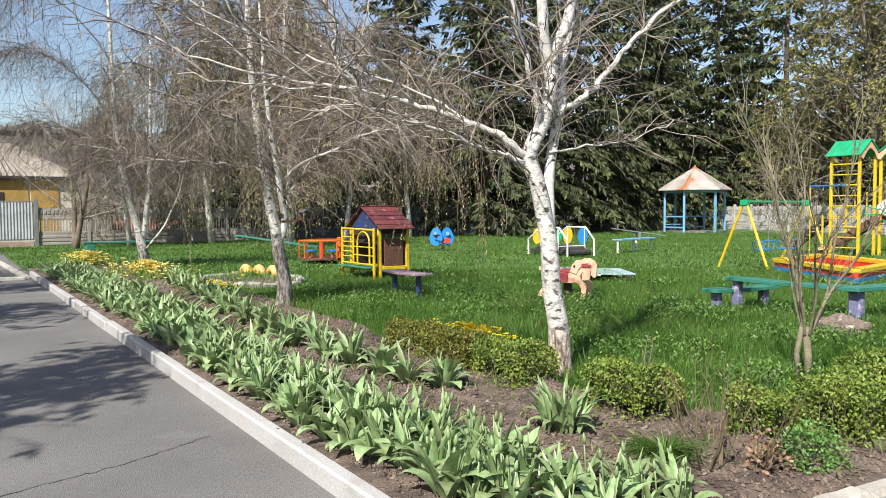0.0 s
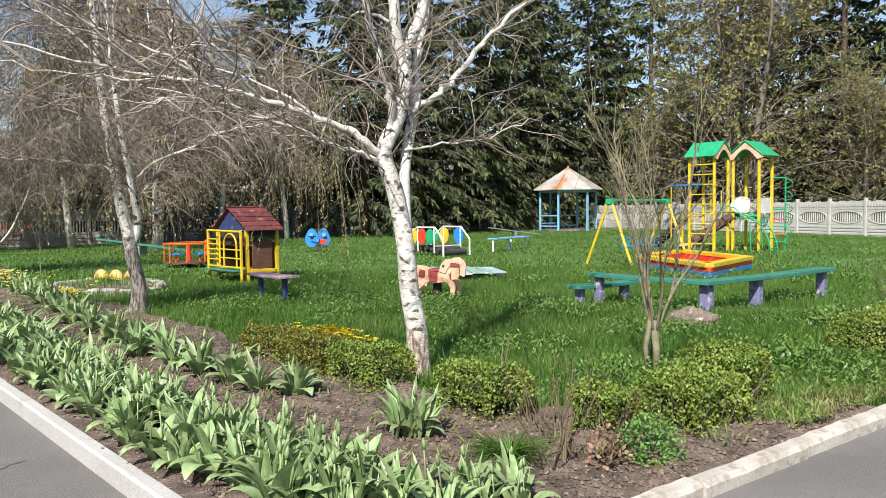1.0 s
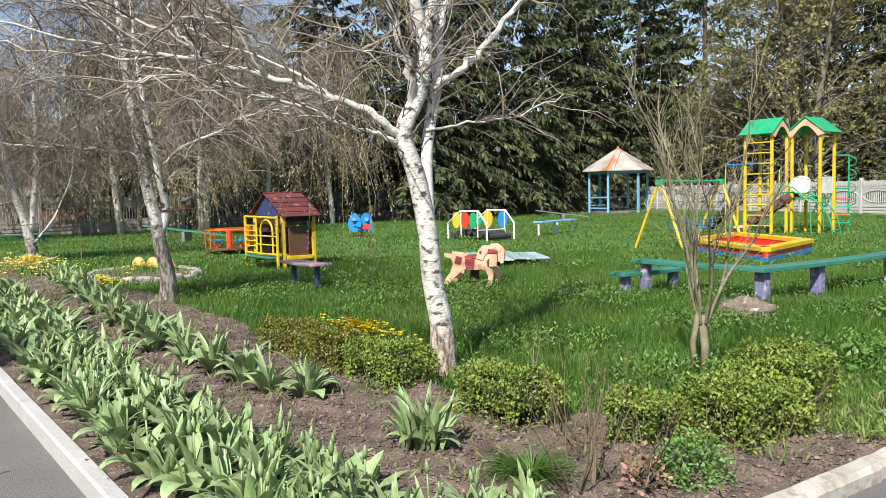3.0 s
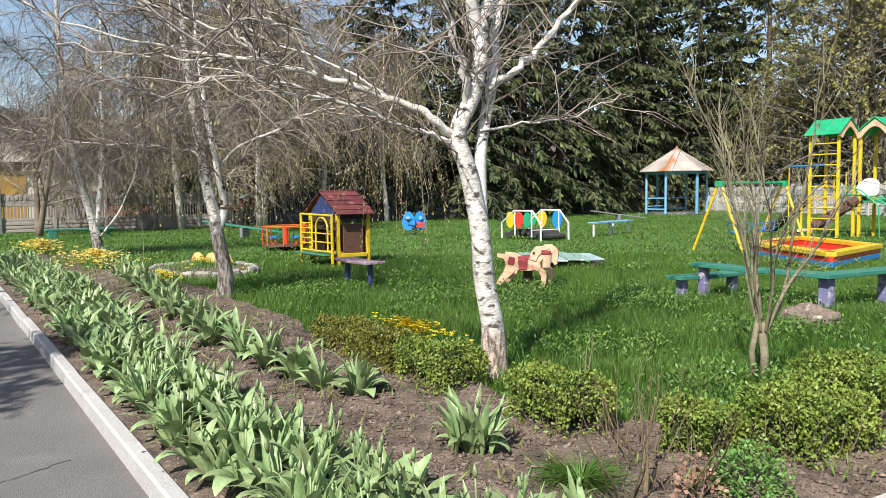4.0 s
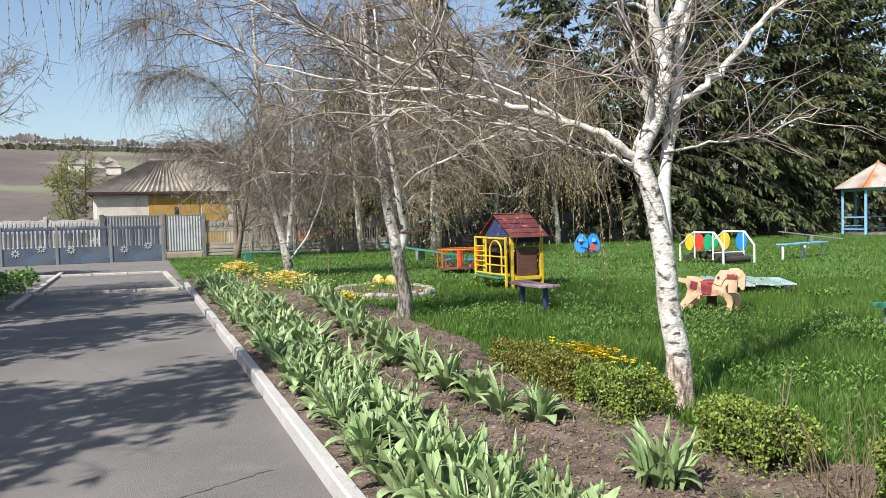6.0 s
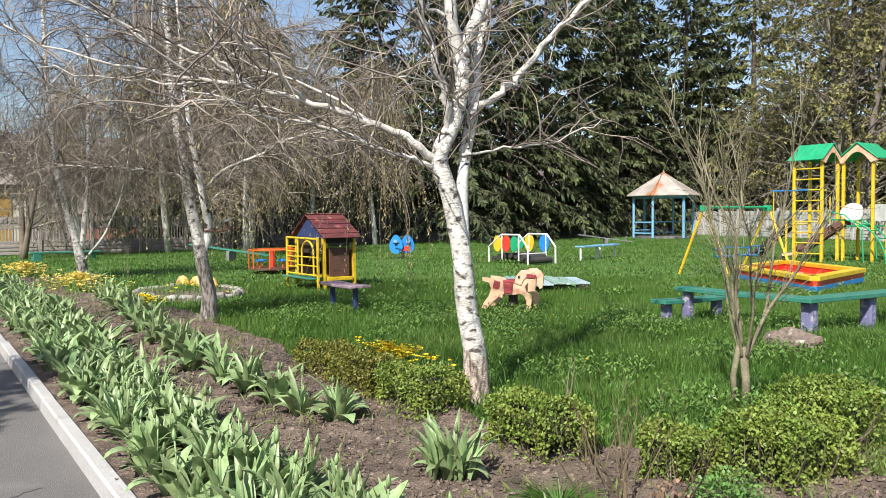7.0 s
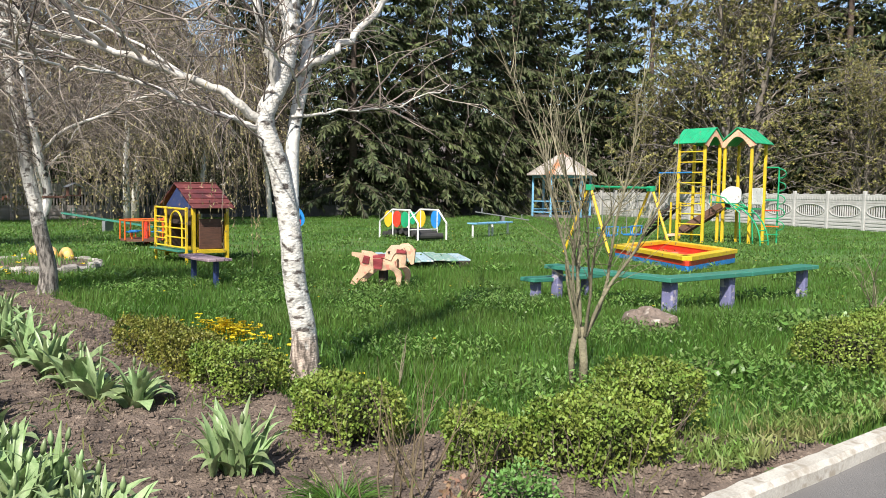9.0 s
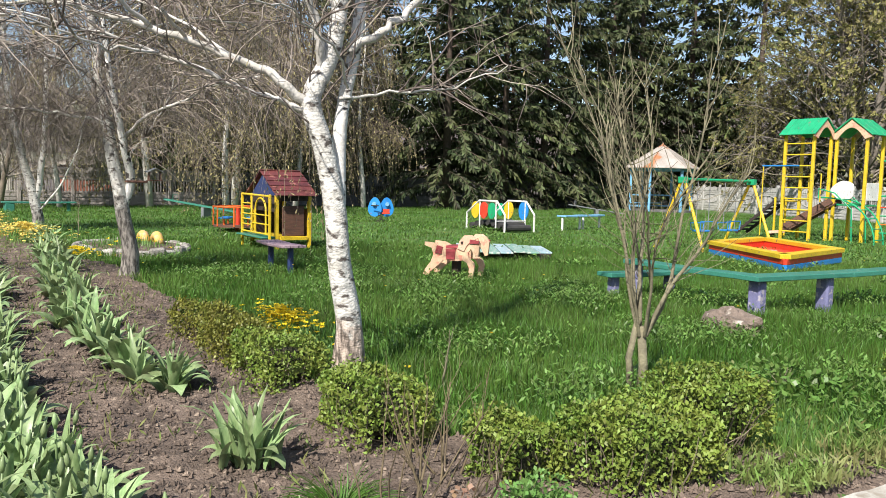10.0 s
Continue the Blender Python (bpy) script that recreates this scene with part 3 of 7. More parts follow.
# ---- houses beyond the fence ----
def cottage(x, y, w, d, eave, ridge, label, wall, rz=0.0, base=-0.6):
    h = thing("house", (x, y, base), label, "house", rz=rz)
    e, r = eave - base, ridge - base
    t = 0.3
    for c, s in (((0, -d / 2), (w, t)), ((0, d / 2), (w, t)), ((-w / 2, 0), (t, d - t)), ((w / 2, 0), (t, d - t))):
        part("wall", Shape().box((*c, e / 2), (*s, e), bevel=0.02), wall, h)
    o = 0.45
    X, Y, k = w / 2 + o, d / 2 + o, w * 0.12
    E_ = e - 0.1
    sh = Shape()
    roof_slope(sh, (-X, -Y, E_), (X, -Y, E_), (k, 0, r), (-k, 0, r), int(2 * X / 0.28), 0.055)
    roof_slope(sh, (X, Y, E_), (-X, Y, E_), (-k, 0, r), (k, 0, r), int(2 * X / 0.28), 0.055)
    roof_slope(sh, (X, -Y, E_), (X, Y, E_), (k, 0, r), (k, 0.01, r), int(2 * Y / 0.28), 0.035)
    roof_slope(sh, (-X, Y, E_), (-X, -Y, E_), (-k, 0.01, r), (-k, 0, r), int(2 * Y / 0.28), 0.035)
    part("roof", sh, SLATE, h, "weathered corrugated slate roof")
    for sy in (-Y, Y):
        part("fascia", Shape().beam((-X, sy, E_ - 0.06), (X, sy, E_ - 0.06), 0.05, 0.14), DARK, h)
    part("soffit", Shape().box((0, 0, E_ - 0.12), (2 * X - 0.1, 2 * Y - 0.1, 0.04)), DARK, h)
    part("ridge_cap", Shape().tube([(-k, 0, r + 0.03), (k, 0, r + 0.03)], 0.1, 8), SLATE, h)
    return h, e


house, he = cottage(4.2, 49.5, 7.2, 6.0, 3.35, 5.15, "cream and ochre cottage with hipped corrugated slate roof", PLASTER, base=-0.4)
part("wall_panel", Shape().box((0.25, -3.17, he * 0.55), (2.6, 0.04, he * 0.75)), OCHRE, house, "ochre painted wall stretch")
part("window", Shape().box((0.35, -3.2, he * 0.6), (0.2, 0.05, 1.2)), DARK, house)
part("wall_panel", Shape().box((2.3, -3.17, he * 0.55), (1.3, 0.04, he * 0.75)), OCHRE, house, "ochre painted wall stretch")
barn, be = cottage(29.5, 58, 8, 7, 3.0, 6.0, "pale cottage with slate roof behind the trees", PLASTER, base=-0.5)
red, re_ = cottage(15.5, 47.5, 10, 6, 1.9, 3.2, "low red-brick outbuilding behind the fence", mat("red_brick_wall", (0.30, 0.11, 0.075), (0.24, 0.09, 0.06), 0.9, 3, 30, 0.4), base=-0.4)



def far_village():
    """Small pale cottages and a line of trees on the far slope, and a greening bush beside the near cottage."""
    for x, y, r in ((-17.0, 392.0, 20), (-9.0, 400.0, -10), (-24.0, 410.0, 5), (-12.0, 425.0, 15)):
        z = hill(math.hypot(x - 12, y - 15), math.atan2(y - 15, x - 12))
        cottage(x, y, 9, 7, z + 3.0, z + 6.0, "small pale cottage on the far slope", PLASTER, r, z - 0.5)
    g = np.random.default_rng(5)
    n = 1500
    a = g.uniform(radians(75), radians(125), n)
    rr = 650 + g.normal(size=n) * 4
    h = g.uniform(3, 8, n) * (0.5 + 0.5 * np.sin(a * 60) ** 2)
    c = np.stack([12 + rr * np.cos(a), 15 + rr * np.sin(a), 68.1 * (1 + 0.10 * np.sin(3 * a + 1)) + h * 0.35], -1)
    v, f = cards(c, np.array([0, 0, 1.0]) + g.normal(size=(n, 3)) * 0.2, np.stack([np.cos(a), np.sin(a), 0 * a], -1), h, h * 0.45)
    a = g.uniform(radians(75), radians(125), 900)
    rr = 520 + g.normal(size=900) * 3 + 25 * np.sin(a * 9)
    h = g.uniform(2, 5, 900)
    c2 = np.stack([12 + rr * np.cos(a), 15 + rr * np.sin(a), hill(rr, a) + h * 0.35], -1)
    v2, f2 = cards(c2, np.array([0, 0, 1.0]) + g.normal(size=(900, 3)) * 0.2, np.stack([np.cos(a), np.sin(a), 0 * a], -1), h, h * 0.8)
    single("far_hedgerow", mesh_np("far_hedgerow", v2, f2, mat("far_hedge", (0.085, 0.08, 0.055), (0.06, 0.06, 0.04), 0.9, 0.05, 1, 0)), None, "dark hedgerow across the far fields", "hedgerow", kind="stuff")
    single("far_treeline", mesh_np("far_treeline", v, f, mat("far_trees", (0.27, 0.25, 0.235), (0.2, 0.185, 0.17), 0.9, 0.05, 1, 0)), None, "bare grey tree line on the far hill", "trees", kind="stuff")


far_village()


def cracks():
    """Narrow ragged cracks in the asphalt."""
    g = np.random.default_rng(8)
    dark = mat("crack", (0.11, 0.10, 0.095), None, 0.95, 8, 40, 0.2)
    for line in CRACKS:
        pts = []
        for (x0, y0), (x1, y1) in zip(line, line[1:]):
            for u in np.linspace(0, 1, 9)[:-1]:
                pts.append((x0 + (x1 - x0) * u + g.normal() * 0.008, y0 + (y1 - y0) * u + g.normal() * 0.008))
        sh = Shape()
        for i, (x, y) in enumerate(pts):
            w = 0.002 + 0.004 * g.random()
            sh.v += [(x, y - w, -0.051), (x, y + w, -0.051)]
            if i:
                k = 2 * i
                sh.f.append((k - 2, k, k + 1, k - 1))
        single("road_crack", sh, dark, "thin dark crack in the asphalt", "crack", kind="structure")


CRACKS = [[(2.1, 6.6), (2.44, 6.72), (2.75, 6.8), (2.98, 6.89), (3.21, 7.01), (3.5, 7.15)], [(1.6, 12.9), (1.75, 12.7), (2.16, 11.67), (2.31, 11.17), (2.56, 10.47)]]
cracks()

# ---- play equipment ----
def arc(cx, cz, r, a0, a1, n=10, y=0.0, flat=1.0):
    return [(cx + r * math.cos(radians(a)), y, cz + flat * r * math.sin(radians(a))) for a in np.linspace(a0, a1, n)]


def play_tower():
    t = thing("play_tower", (24.8, 13.72, 0), "yellow steel play tower with two green roofs, ladder and slide", "play tower")
    t.scale = (1.1, 1.1, 1.1)
    s = 0.78
    towers = ((0.0, 0.75), (0.85, -0.15))
    for ox, oy in towers:
        for dx in (0, s):
            for dy in (0, s):
                part("post", Shape().box((ox + dx, oy + dy, 1.36), (0.075, 0.075, 2.74), bevel=0.01), YELLOW, t)
    part("platform", Shape().box((0.85 + s / 2, -0.15 + s / 2, 0.95), (s - 0.08, s - 0.08, 0.05)), GREEN, t, "green deck board")
    # ladder on the face of the first tower, reaching to the roof
    for i in range(9):
        z = 0.22 + 0.285 * i
        part("rung", Shape().tube([(0.0, 0.79, z), (0.0, 0.75 + s - 0.04, z)], 0.019, 8), YELLOW, t)
    for dy in (0.22, 0.55):
        part("brace", Shape().tube([(0.02 + s, 0.75 + dy, 1.0), (0.02 + s, 0.75 + dy, 1.75)], 0.018, 6), YELLOW, t)
    # roofs: corrugated slopes and an arched gable board
    def gable_roof(m, lab):
        for sgn in (-1, 1):
            for k in range(6):
                y0 = -0.5 + k / 6
                a, b = m @ Vector((sgn * 0.56, y0 + 1 / 12, 2.72)), m @ Vector((0.012 * sgn, y0 + 1 / 12, 3.16))
                d = b - a
                x = d.normalized()
                yv = (m.to_3x3() @ Vector((0, 1, 0)))
                mm = Matrix((x, yv, x.cross(yv))).transposed().to_4x4()
                mm.translation = (a + b) / 2
                part("roof_strip", Shape().box(None, (d.length, 1 / 6 - 0.004, 0.026 + 0.008 * (k % 2)), bevel=0.008, m=mm), GREEN, t, lab)
        for y in (-0.46, 0.46):
            g = Shape()
            top = [(-0.55 + 1.1 * i / 12, 2.68 + 0.43 * (1 - abs(-1 + i / 6))) for i in range(13)]
            bot = [(-0.36 + 0.72 * i / 12, 2.62 + 0.30 * math.sin(math.pi * i / 12)) for i in range(13)]
            mm = m @ pose(0, y, 0)
            for o in (-0.013, 0.013):
                g.v += [tuple(mm @ Vector((x, o, z))) for x, z in top + bot]
            for i in range(12):
                g.f += [(i, i + 1, i + 14, i + 13), (i + 26, i + 39, i + 40, i + 27), (i, i + 26, i + 27, i + 1), (i + 13, i + 14, i + 40, i + 39)]
            part("gable_board", g, CREAM, t, "arched cream gable board")

    gable_roof(pose(s / 2, 0.75 + s / 2, 0), "green sheet roof")
    gable_roof(pose(0.85 + s / 2, -0.15 + s / 2, 0, 0, 0, 90), "green sheet roof")
    # slide
    p0, p1 = Vector((1.0, 0.64, 1.0)), Vector((0.35, 1.62, 0.2))
    chute = Shape().beam(p0, p1, 0.42, 0.03)
    part("slide", chute, BROWN, t, "brown slide chute")
    for sx in (-0.23, 0.23):
        part("slide_side", Shape().beam(p0 + Vector((sx, 0, 0.06)), p1 + Vector((sx, 0, 0.06)), 0.03, 0.16), BROWN, t)
    part("slide_end", Shape().beam(p1, p1 + Vector((-0.22, 0.34, -0.05)), 0.46, 0.06), PINK, t, "pink slide run-out")
    part("slide_foot", Shape().box((0.16, 1.92, 0.06), (0.3, 0.06, 0.16)), BROWN, t)
    # tread ramp on two stringers
    q0, q1 = Vector((0.9, 2.15, 0.98)), Vector((0.7, 3.2, 0.05))
    for sx in (-0.25, 0.25):
        part("stringer", Shape().beam(q0 + Vector((sx, 0, 0)), q1 + Vector((sx, 0, 0)), 0.04, 0.08), DARK, t)
        part("ramp_post", Shape().box((q0.x + sx, q0.y, 0.55), (0.05, 0.05, 1.1)), YELLOW, t)
    for i in range(9):
        c = q0.lerp(q1, (i + 0.5) / 9)
        part("tread", Shape().box((c.x, c.y, c.z + 0.05), (0.5, 0.09, 0.05)), RUBBER, t)
    part("link_rail", Shape().tube([(0.78, 0.75 + s, 1.0), (0.9, 2.15, 1.0)], 0.02, 6), YELLOW, t)
    # arched green climber in front of the second tower
    for x in (0.42, 0.86):
        pts = [(x, 0.45 - 1.15 * math.sin(radians(a)), 1.12 * math.cos(radians(a))) for a in np.linspace(0, 90, 9)]
        part("climber_rail", Shape().tube([(x, 0.72, 1.13)] + pts, 0.02, 7), GREEN, t)
    for a in np.linspace(12, 84, 6):
        y, z = 0.45 - 1.15 * math.sin(radians(a)), 1.12 * math.cos(radians(a))
        part("rung", Shape().tube([(0.42, y, z), (0.86, y, z)], 0.016, 6), GREEN, t)
    for x in (0.3, 0.98):
        part("hand_rail", Shape().tube([(x, 0.72, 1.1), (x, 0.72, 1.35), (x, 0.3, 1.25), (x, -0.15, 0.85), (x, -0.2, 0.0)], 0.018, 6), GREEN, t)
    # looped green pole at the far side
    part("pole_arm", Shape().tube([(1.63, -0.15, 2.1), (1.82, -0.46, 2.1)], 0.02, 6), GREEN, t)
    part("pole_arm", Shape().tube([(1.63, -0.15, 1.2), (1.82, -0.46, 1.2)], 0.02, 6), GREEN, t)
    part("climb_pole", Shape().tube([(1.82, -0.46, 0), (1.82, -0.46, 2.1)], 0.022, 8), GREEN, t)
    for k in range(5):
        z = 0.5 + 0.36 * k
        part("loop", Shape().tube([(1.82, -0.46, z - 0.13)] + [(1.82 + 0.05 * math.cos(a), -0.46 - 0.2 * math.sin(a), z - 0.13 * math.cos(a)) for a in np.linspace(0.3, 2.84, 7)] + [(1.82, -0.46, z + 0.13)], 0.014, 6), GREEN, t)
    for k in range(4):
        part("crossbar", Shape().tube([(0.85 + s, -0.15, 0.25 + 0.22 * k), (1.75, -0.55, 0.25 + 0.22 * k)], 0.016, 6), (GREEN, ORANGE, GREEN, RED)[k], t)
    out = [(0.30 * math.cos(a) * (1 + 0.12 * math.cos(3 * a)), 0.25 * math.sin(a)) for a in np.linspace(0, 2 * math.pi, 22)[:-1]]
    part("side_panel", Shape().prism([(x, 1.32 + z) for x, z in out], 0.03, pose(0.82, 0.36, 0, 0, 0, 90)), WHITE, t, "white rounded side panel")
    part("side_panel", Shape().box((1.24, -0.15, 1.3), (0.6, 0.025, 0.45), bevel=0.012), WHITE, t, "white side panel")
    part("grip_bar", Shape().tube([(-0.03, 1.1, 1.93), (-0.03, 2.15, 1.93)], 0.02, 6), BLUE, t, "blue bar")
    part("grip_bar_post", Shape().tube([(-0.03, 2.12, 0), (-0.03, 2.12, 1.93)], 0.016, 6), YELLOW, t)


play_tower()


def sandbox():
    sb = thing("sandbox", (16.2, 9.85, 0), "yellow, red and blue wooden sandbox", "sandbox")
    F, R, L_ = Vector((0, 0, 0)), Vector((2.7, 0.53, 0)), Vector((1.65, 2.75, 0))
    B = R + L_
    loop = [F, R, B, L_]
    for i in range(4):
        a, b = loop[i], loop[(i + 1) % 4]
        d = (b - a).normalized()
        inn = ((F + B) / 2 - (a + b) / 2).normalized()
        for z, h, m in ((0.075, 0.10, BLUE), (0.175, 0.095, RED)):
            part("board", Shape().beam(a + Vector((0, 0, z)), b + Vector((0, 0, z)), 0.06, h), m, sb)
        part("seat_board", Shape().beam(a + d * 0.02 + inn * 0.08 + Vector((0, 0, 0.265)), b - d * 0.02 + inn * 0.08 + Vector((0, 0, 0.265)), 0.24, 0.085), YELLOW, sb, "yellow seat board")
        part("lining", Shape().beam(a + inn * 0.21 + Vector((0, 0, 0.17)), b + inn * 0.21 + Vector((0, 0, 0.17)), 0.02, 0.16), RED, sb)
    q = [p * 0.94 + B * 0.03 for p in loop]
    part("sand_fill", Shape().add([tuple(p + Vector((0, 0, 0.1))) for p in q], [(0, 1, 2, 3)]), RED, sb, "red painted floor")
    part("bucket", Shape().tube([(1.0, 0.9, 0.1), (1.0, 0.9, 0.28)], [0.07, 0.09], 10), PINK, sb)


sandbox()


def swing():
    s = thing("swing", (18.3, 13.75, 0), "yellow and green steel swing frame with blue seats", "swing")
    L_ = 2.55
    h = 1.6
    for x in (0, L_):
        for sy in (-1, 1):
            part("leg", Shape().tube([(x - 0.05, sy * 0.68, 0), (x, sy * 0.03, h)], 0.035, 8), YELLOW, s)
        part("joint", Shape().box((x, 0, h - 0.02), (0.12, 0.2, 0.14)), GREEN, s, "green joint plate")
    part("crossbar", Shape().tube([(-0.05, 0, h), (L_ + 0.05, 0, h)], 0.032, 8), GREEN, s, "green crossbar")
    for x in (0.75, 1.75):
        seat = part("seat", Shape().box((x, 0, 0.42), (0.42, 0.24, 0.04), bevel=0.015), BLUE, s, "blue seat with back rail")
        part("seat_rail", Shape().tube([(x - 0.22, -0.13, 0.44), (x - 0.24, -0.14, 0.64), (x + 0.24, -0.14, 0.64), (x + 0.22, -0.13, 0.44)], 0.016, 6), BLUE, seat)
        part("seat_rail", Shape().tube([(x - 0.22, 0.13, 0.44), (x - 0.24, 0.14, 0.6), (x + 0.24, 0.14, 0.6), (x + 0.22, 0.13, 0.44)], 0.016, 6), BLUE, seat)
        for dx in (-0.22, 0.22):
            part("hanger", Shape().tube([(x + dx, 0, 0.44), (x + dx, 0, h)], 0.010, 5), SHEET_GREY, s)


swing()


def plank_bench(at, a, b, h, w, label, posts, top_mat, post_mat, thick=0.055, boards=1):
    be = thing("bench", at, label, "bench", "benches in the garden")
    a, b = Vector((*a, h)), Vector((*b, h))
    d = (b - a).normalized()
    n = Vector((-d.y, d.x, 0))
    for k in range(boards):
        off = n * (w * ((k + 0.5) / boards - 0.5))
        mid = (a + b) / 2 + off + Vector((0, 0, -0.012))
        w1 = w / boards - (0.008 if boards > 1 else 0)
        sh = Shape().beam(a + off, mid, w1, thick).beam(mid, b + off, w1, thick)
        part("seat_board", sh, top_mat, be)
    for u, s in posts:
        p = a.lerp(b, u)
        part("leg", Shape().box((p.x, p.y, (h - thick / 2) / 2 - 0.03), (s, s * 1.1, h - thick / 2 + 0.06), math.degrees(math.atan2(d.y, d.x)) + 4, bevel=0.02), post_mat, be)


plank_bench((11.62, 7.5, 0), (0.02, -0.05), (0.1, 1.75), 0.42, 0.26, "long teal plank bench on lilac wooden posts", ((0.93, 0.12),), TEAL, LILAC)
plank_bench((11.75, 7.32, 0), (-0.27, 0.03), (3.15, -0.22), 0.42, 0.27, "long sagging teal plank bench on lilac posts", ((0.05, 0.14), (0.40, 0.14), (0.94, 0.12)), TEAL, LILAC)
plank_bench((11.3, 9.3, 0), (0, 0), (1.35, -0.12), 0.25, 0.28, "low teal plank bench beside the long benches", ((0.12, 0.12), (0.85, 0.12)), TEAL, LILAC)
plank_bench((8.4, 13.0, 0), (0.05, 0.62), (0.02, -0.5), 0.41, 0.36, "small worn lilac bench on navy legs", ((0.14, 0.07), (0.86, 0.07)), LILAC_BOARD, NAVY, 0.04, 3)
plank_bench((20.9, 20.5, 0), (0, 0), (1.1, 0.25), 0.42, 0.36, "pale blue bench on thin metal legs", ((0.06, 0.06), (0.94, 0.06)), SKYBLUE, WHITE, 0.05)
plank_bench((22.1, 20.8, 0), (0, 0), (1.1, 0.25), 0.42, 0.36, "pale blue bench on thin metal legs", ((0.06, 0.06), (0.94, 0.06)), SKYBLUE, WHITE, 0.05)
plank_bench((7.6, 33.5, 0), (-1.2, 0), (1.2, 0.1), 0.3, 0.35, "teal garden bench beyond the birches", ((0.1, 0.3), (0.9, 0.12)), TEAL, TEAL)


def playhouse():
    h = thing("playhouse", (9.69, 16.33, 0), "wooden playhouse with maroon board roof and yellow posts", "playhouse")
    h.scale = (1.02, 1, 0.93)
    W, D, E_ = 0.66, 1.3, 1.14
    for x in (0, W):
        for y in (0, D):
            part("post", Shape().box((x, y, E_ / 2), (0.07, 0.07, E_)), YELLOW, h)
    part("front_panel", Shape().box((W / 2, 0, 0.60), (W - 0.22, 0.03, 0.62)), BROWN, h, "brown board panel")
    part("lintel", Shape().box((W / 2, -0.005, 1.08), (W - 0.06, 0.05, 0.13)), DARK, h)
    part("back_panel", Shape().box((W / 2, D, 0.62), (W - 0.08, 0.03, 1.0)), DARK, h)
    part("side_panel", Shape().box((0.0, D / 2, 0.95), (0.03, D - 0.1, 0.34)), DARK, h)
    part("side_panel", Shape().box((W, D / 2, 0.55), (0.03, D - 0.1, 0.6)), BROWN, h)
    part("floor_board", Shape().box((W / 2, D / 2, 0.24), (W - 0.05, D - 0.05, 0.05)), YELLOW, h)
    part("base_rail", Shape().beam((0.05, -0.03, 0.24), (W - 0.05, -0.03, 0.24), 0.06, 0.08), YELLOW, h, "yellow base rail")
    # roof of overlapping boards
    R = 1.62
    for sgn in (-1, 1):
        y_e, y_r = (-0.17, D / 2) if sgn < 0 else (D + 0.17, D / 2)
        a, b = Vector((W / 2, y_e, E_ - 0.02)), Vector((W / 2, y_r, R))
        d = b - a
        yv = d.normalized()
        xv = Vector((1, 0, 0))
        for k in range(5):
            c = a + d * (k + 0.5) / 5
            m = Matrix((xv, yv, xv.cross(yv))).transposed().to_4x4()
            m = m @ pose(0, 0, 0, (-5 if sgn < 0 else -5))
            m.translation = c + Vector((0.012 * math.sin(k * 3), 0, 0.012))
            part("roof_board", Shape().box(None, (W + 0.18, d.length / 5 + 0.05, 0.022), m=m), RED_BOARD, h)
    for x in (-0.02, W + 0.02):
        part("gable", Shape().prism([(-0.62, E_ - 0.02), (0.62, E_ - 0.02), (0.0, R - 0.06)], 0.03, pose(x, D / 2, 0, 0, 0, 90)), NAVY, h, "navy gable board")
    # climbing frame on the side
    f = thing("climbing_frame", (9.52, 16.25, 0), "yellow steel climbing frame with rungs and arch", "climbing frame")
    f.scale = (1, 1, 0.88)
    for y in (0, 1.5):
        part("post", Shape().box((0, y, 0.6), (0.048, 0.048, 1.22)), YELLOW, f)
    part("top_rail", Shape().tube([(0, 0, 1.17), (0, 1.5, 1.19)], 0.025, 8), YELLOW, f)
    for z in (0.22, 0.34):
        part("low_rail", Shape().tube([(0, 0, z), (0, 1.5, z)], 0.02, 8), YELLOW, f)
    part("mid_post", Shape().tube([(0, 0.95, 0.34), (0, 0.95, 1.18)], 0.02, 8), YELLOW, f)
    for z in (0.5, 0.62, 0.74, 0.86, 0.98):
        part("rung", Shape().tube([(0, 0.95, z), (0, 1.5, z)], 0.016, 8), YELLOW, f)
    for z in (0.55, 0.75):
        part("rung", Shape().tube([(0, 0, z), (0, 0.95, z)], 0.016, 8), YELLOW, f)
    part("arch", Shape().tube([(0, 0.2, 0.34), (0, 0.2, 0.85)] + [(0, 0.48 - 0.28 * math.cos(a), 0.85 + 0.27 * math.sin(a)) for a in np.linspace(0.2, math.pi - 0.2, 9)] + [(0, 0.76, 0.85), (0, 0.76, 0.34)], 0.02, 8), YELLOW, f)
    part("deck", Shape().box((0.0, 0.75, 0.27), (0.3, 1.4, 0.03)), TEAL, f, "teal deck board")


playhouse()


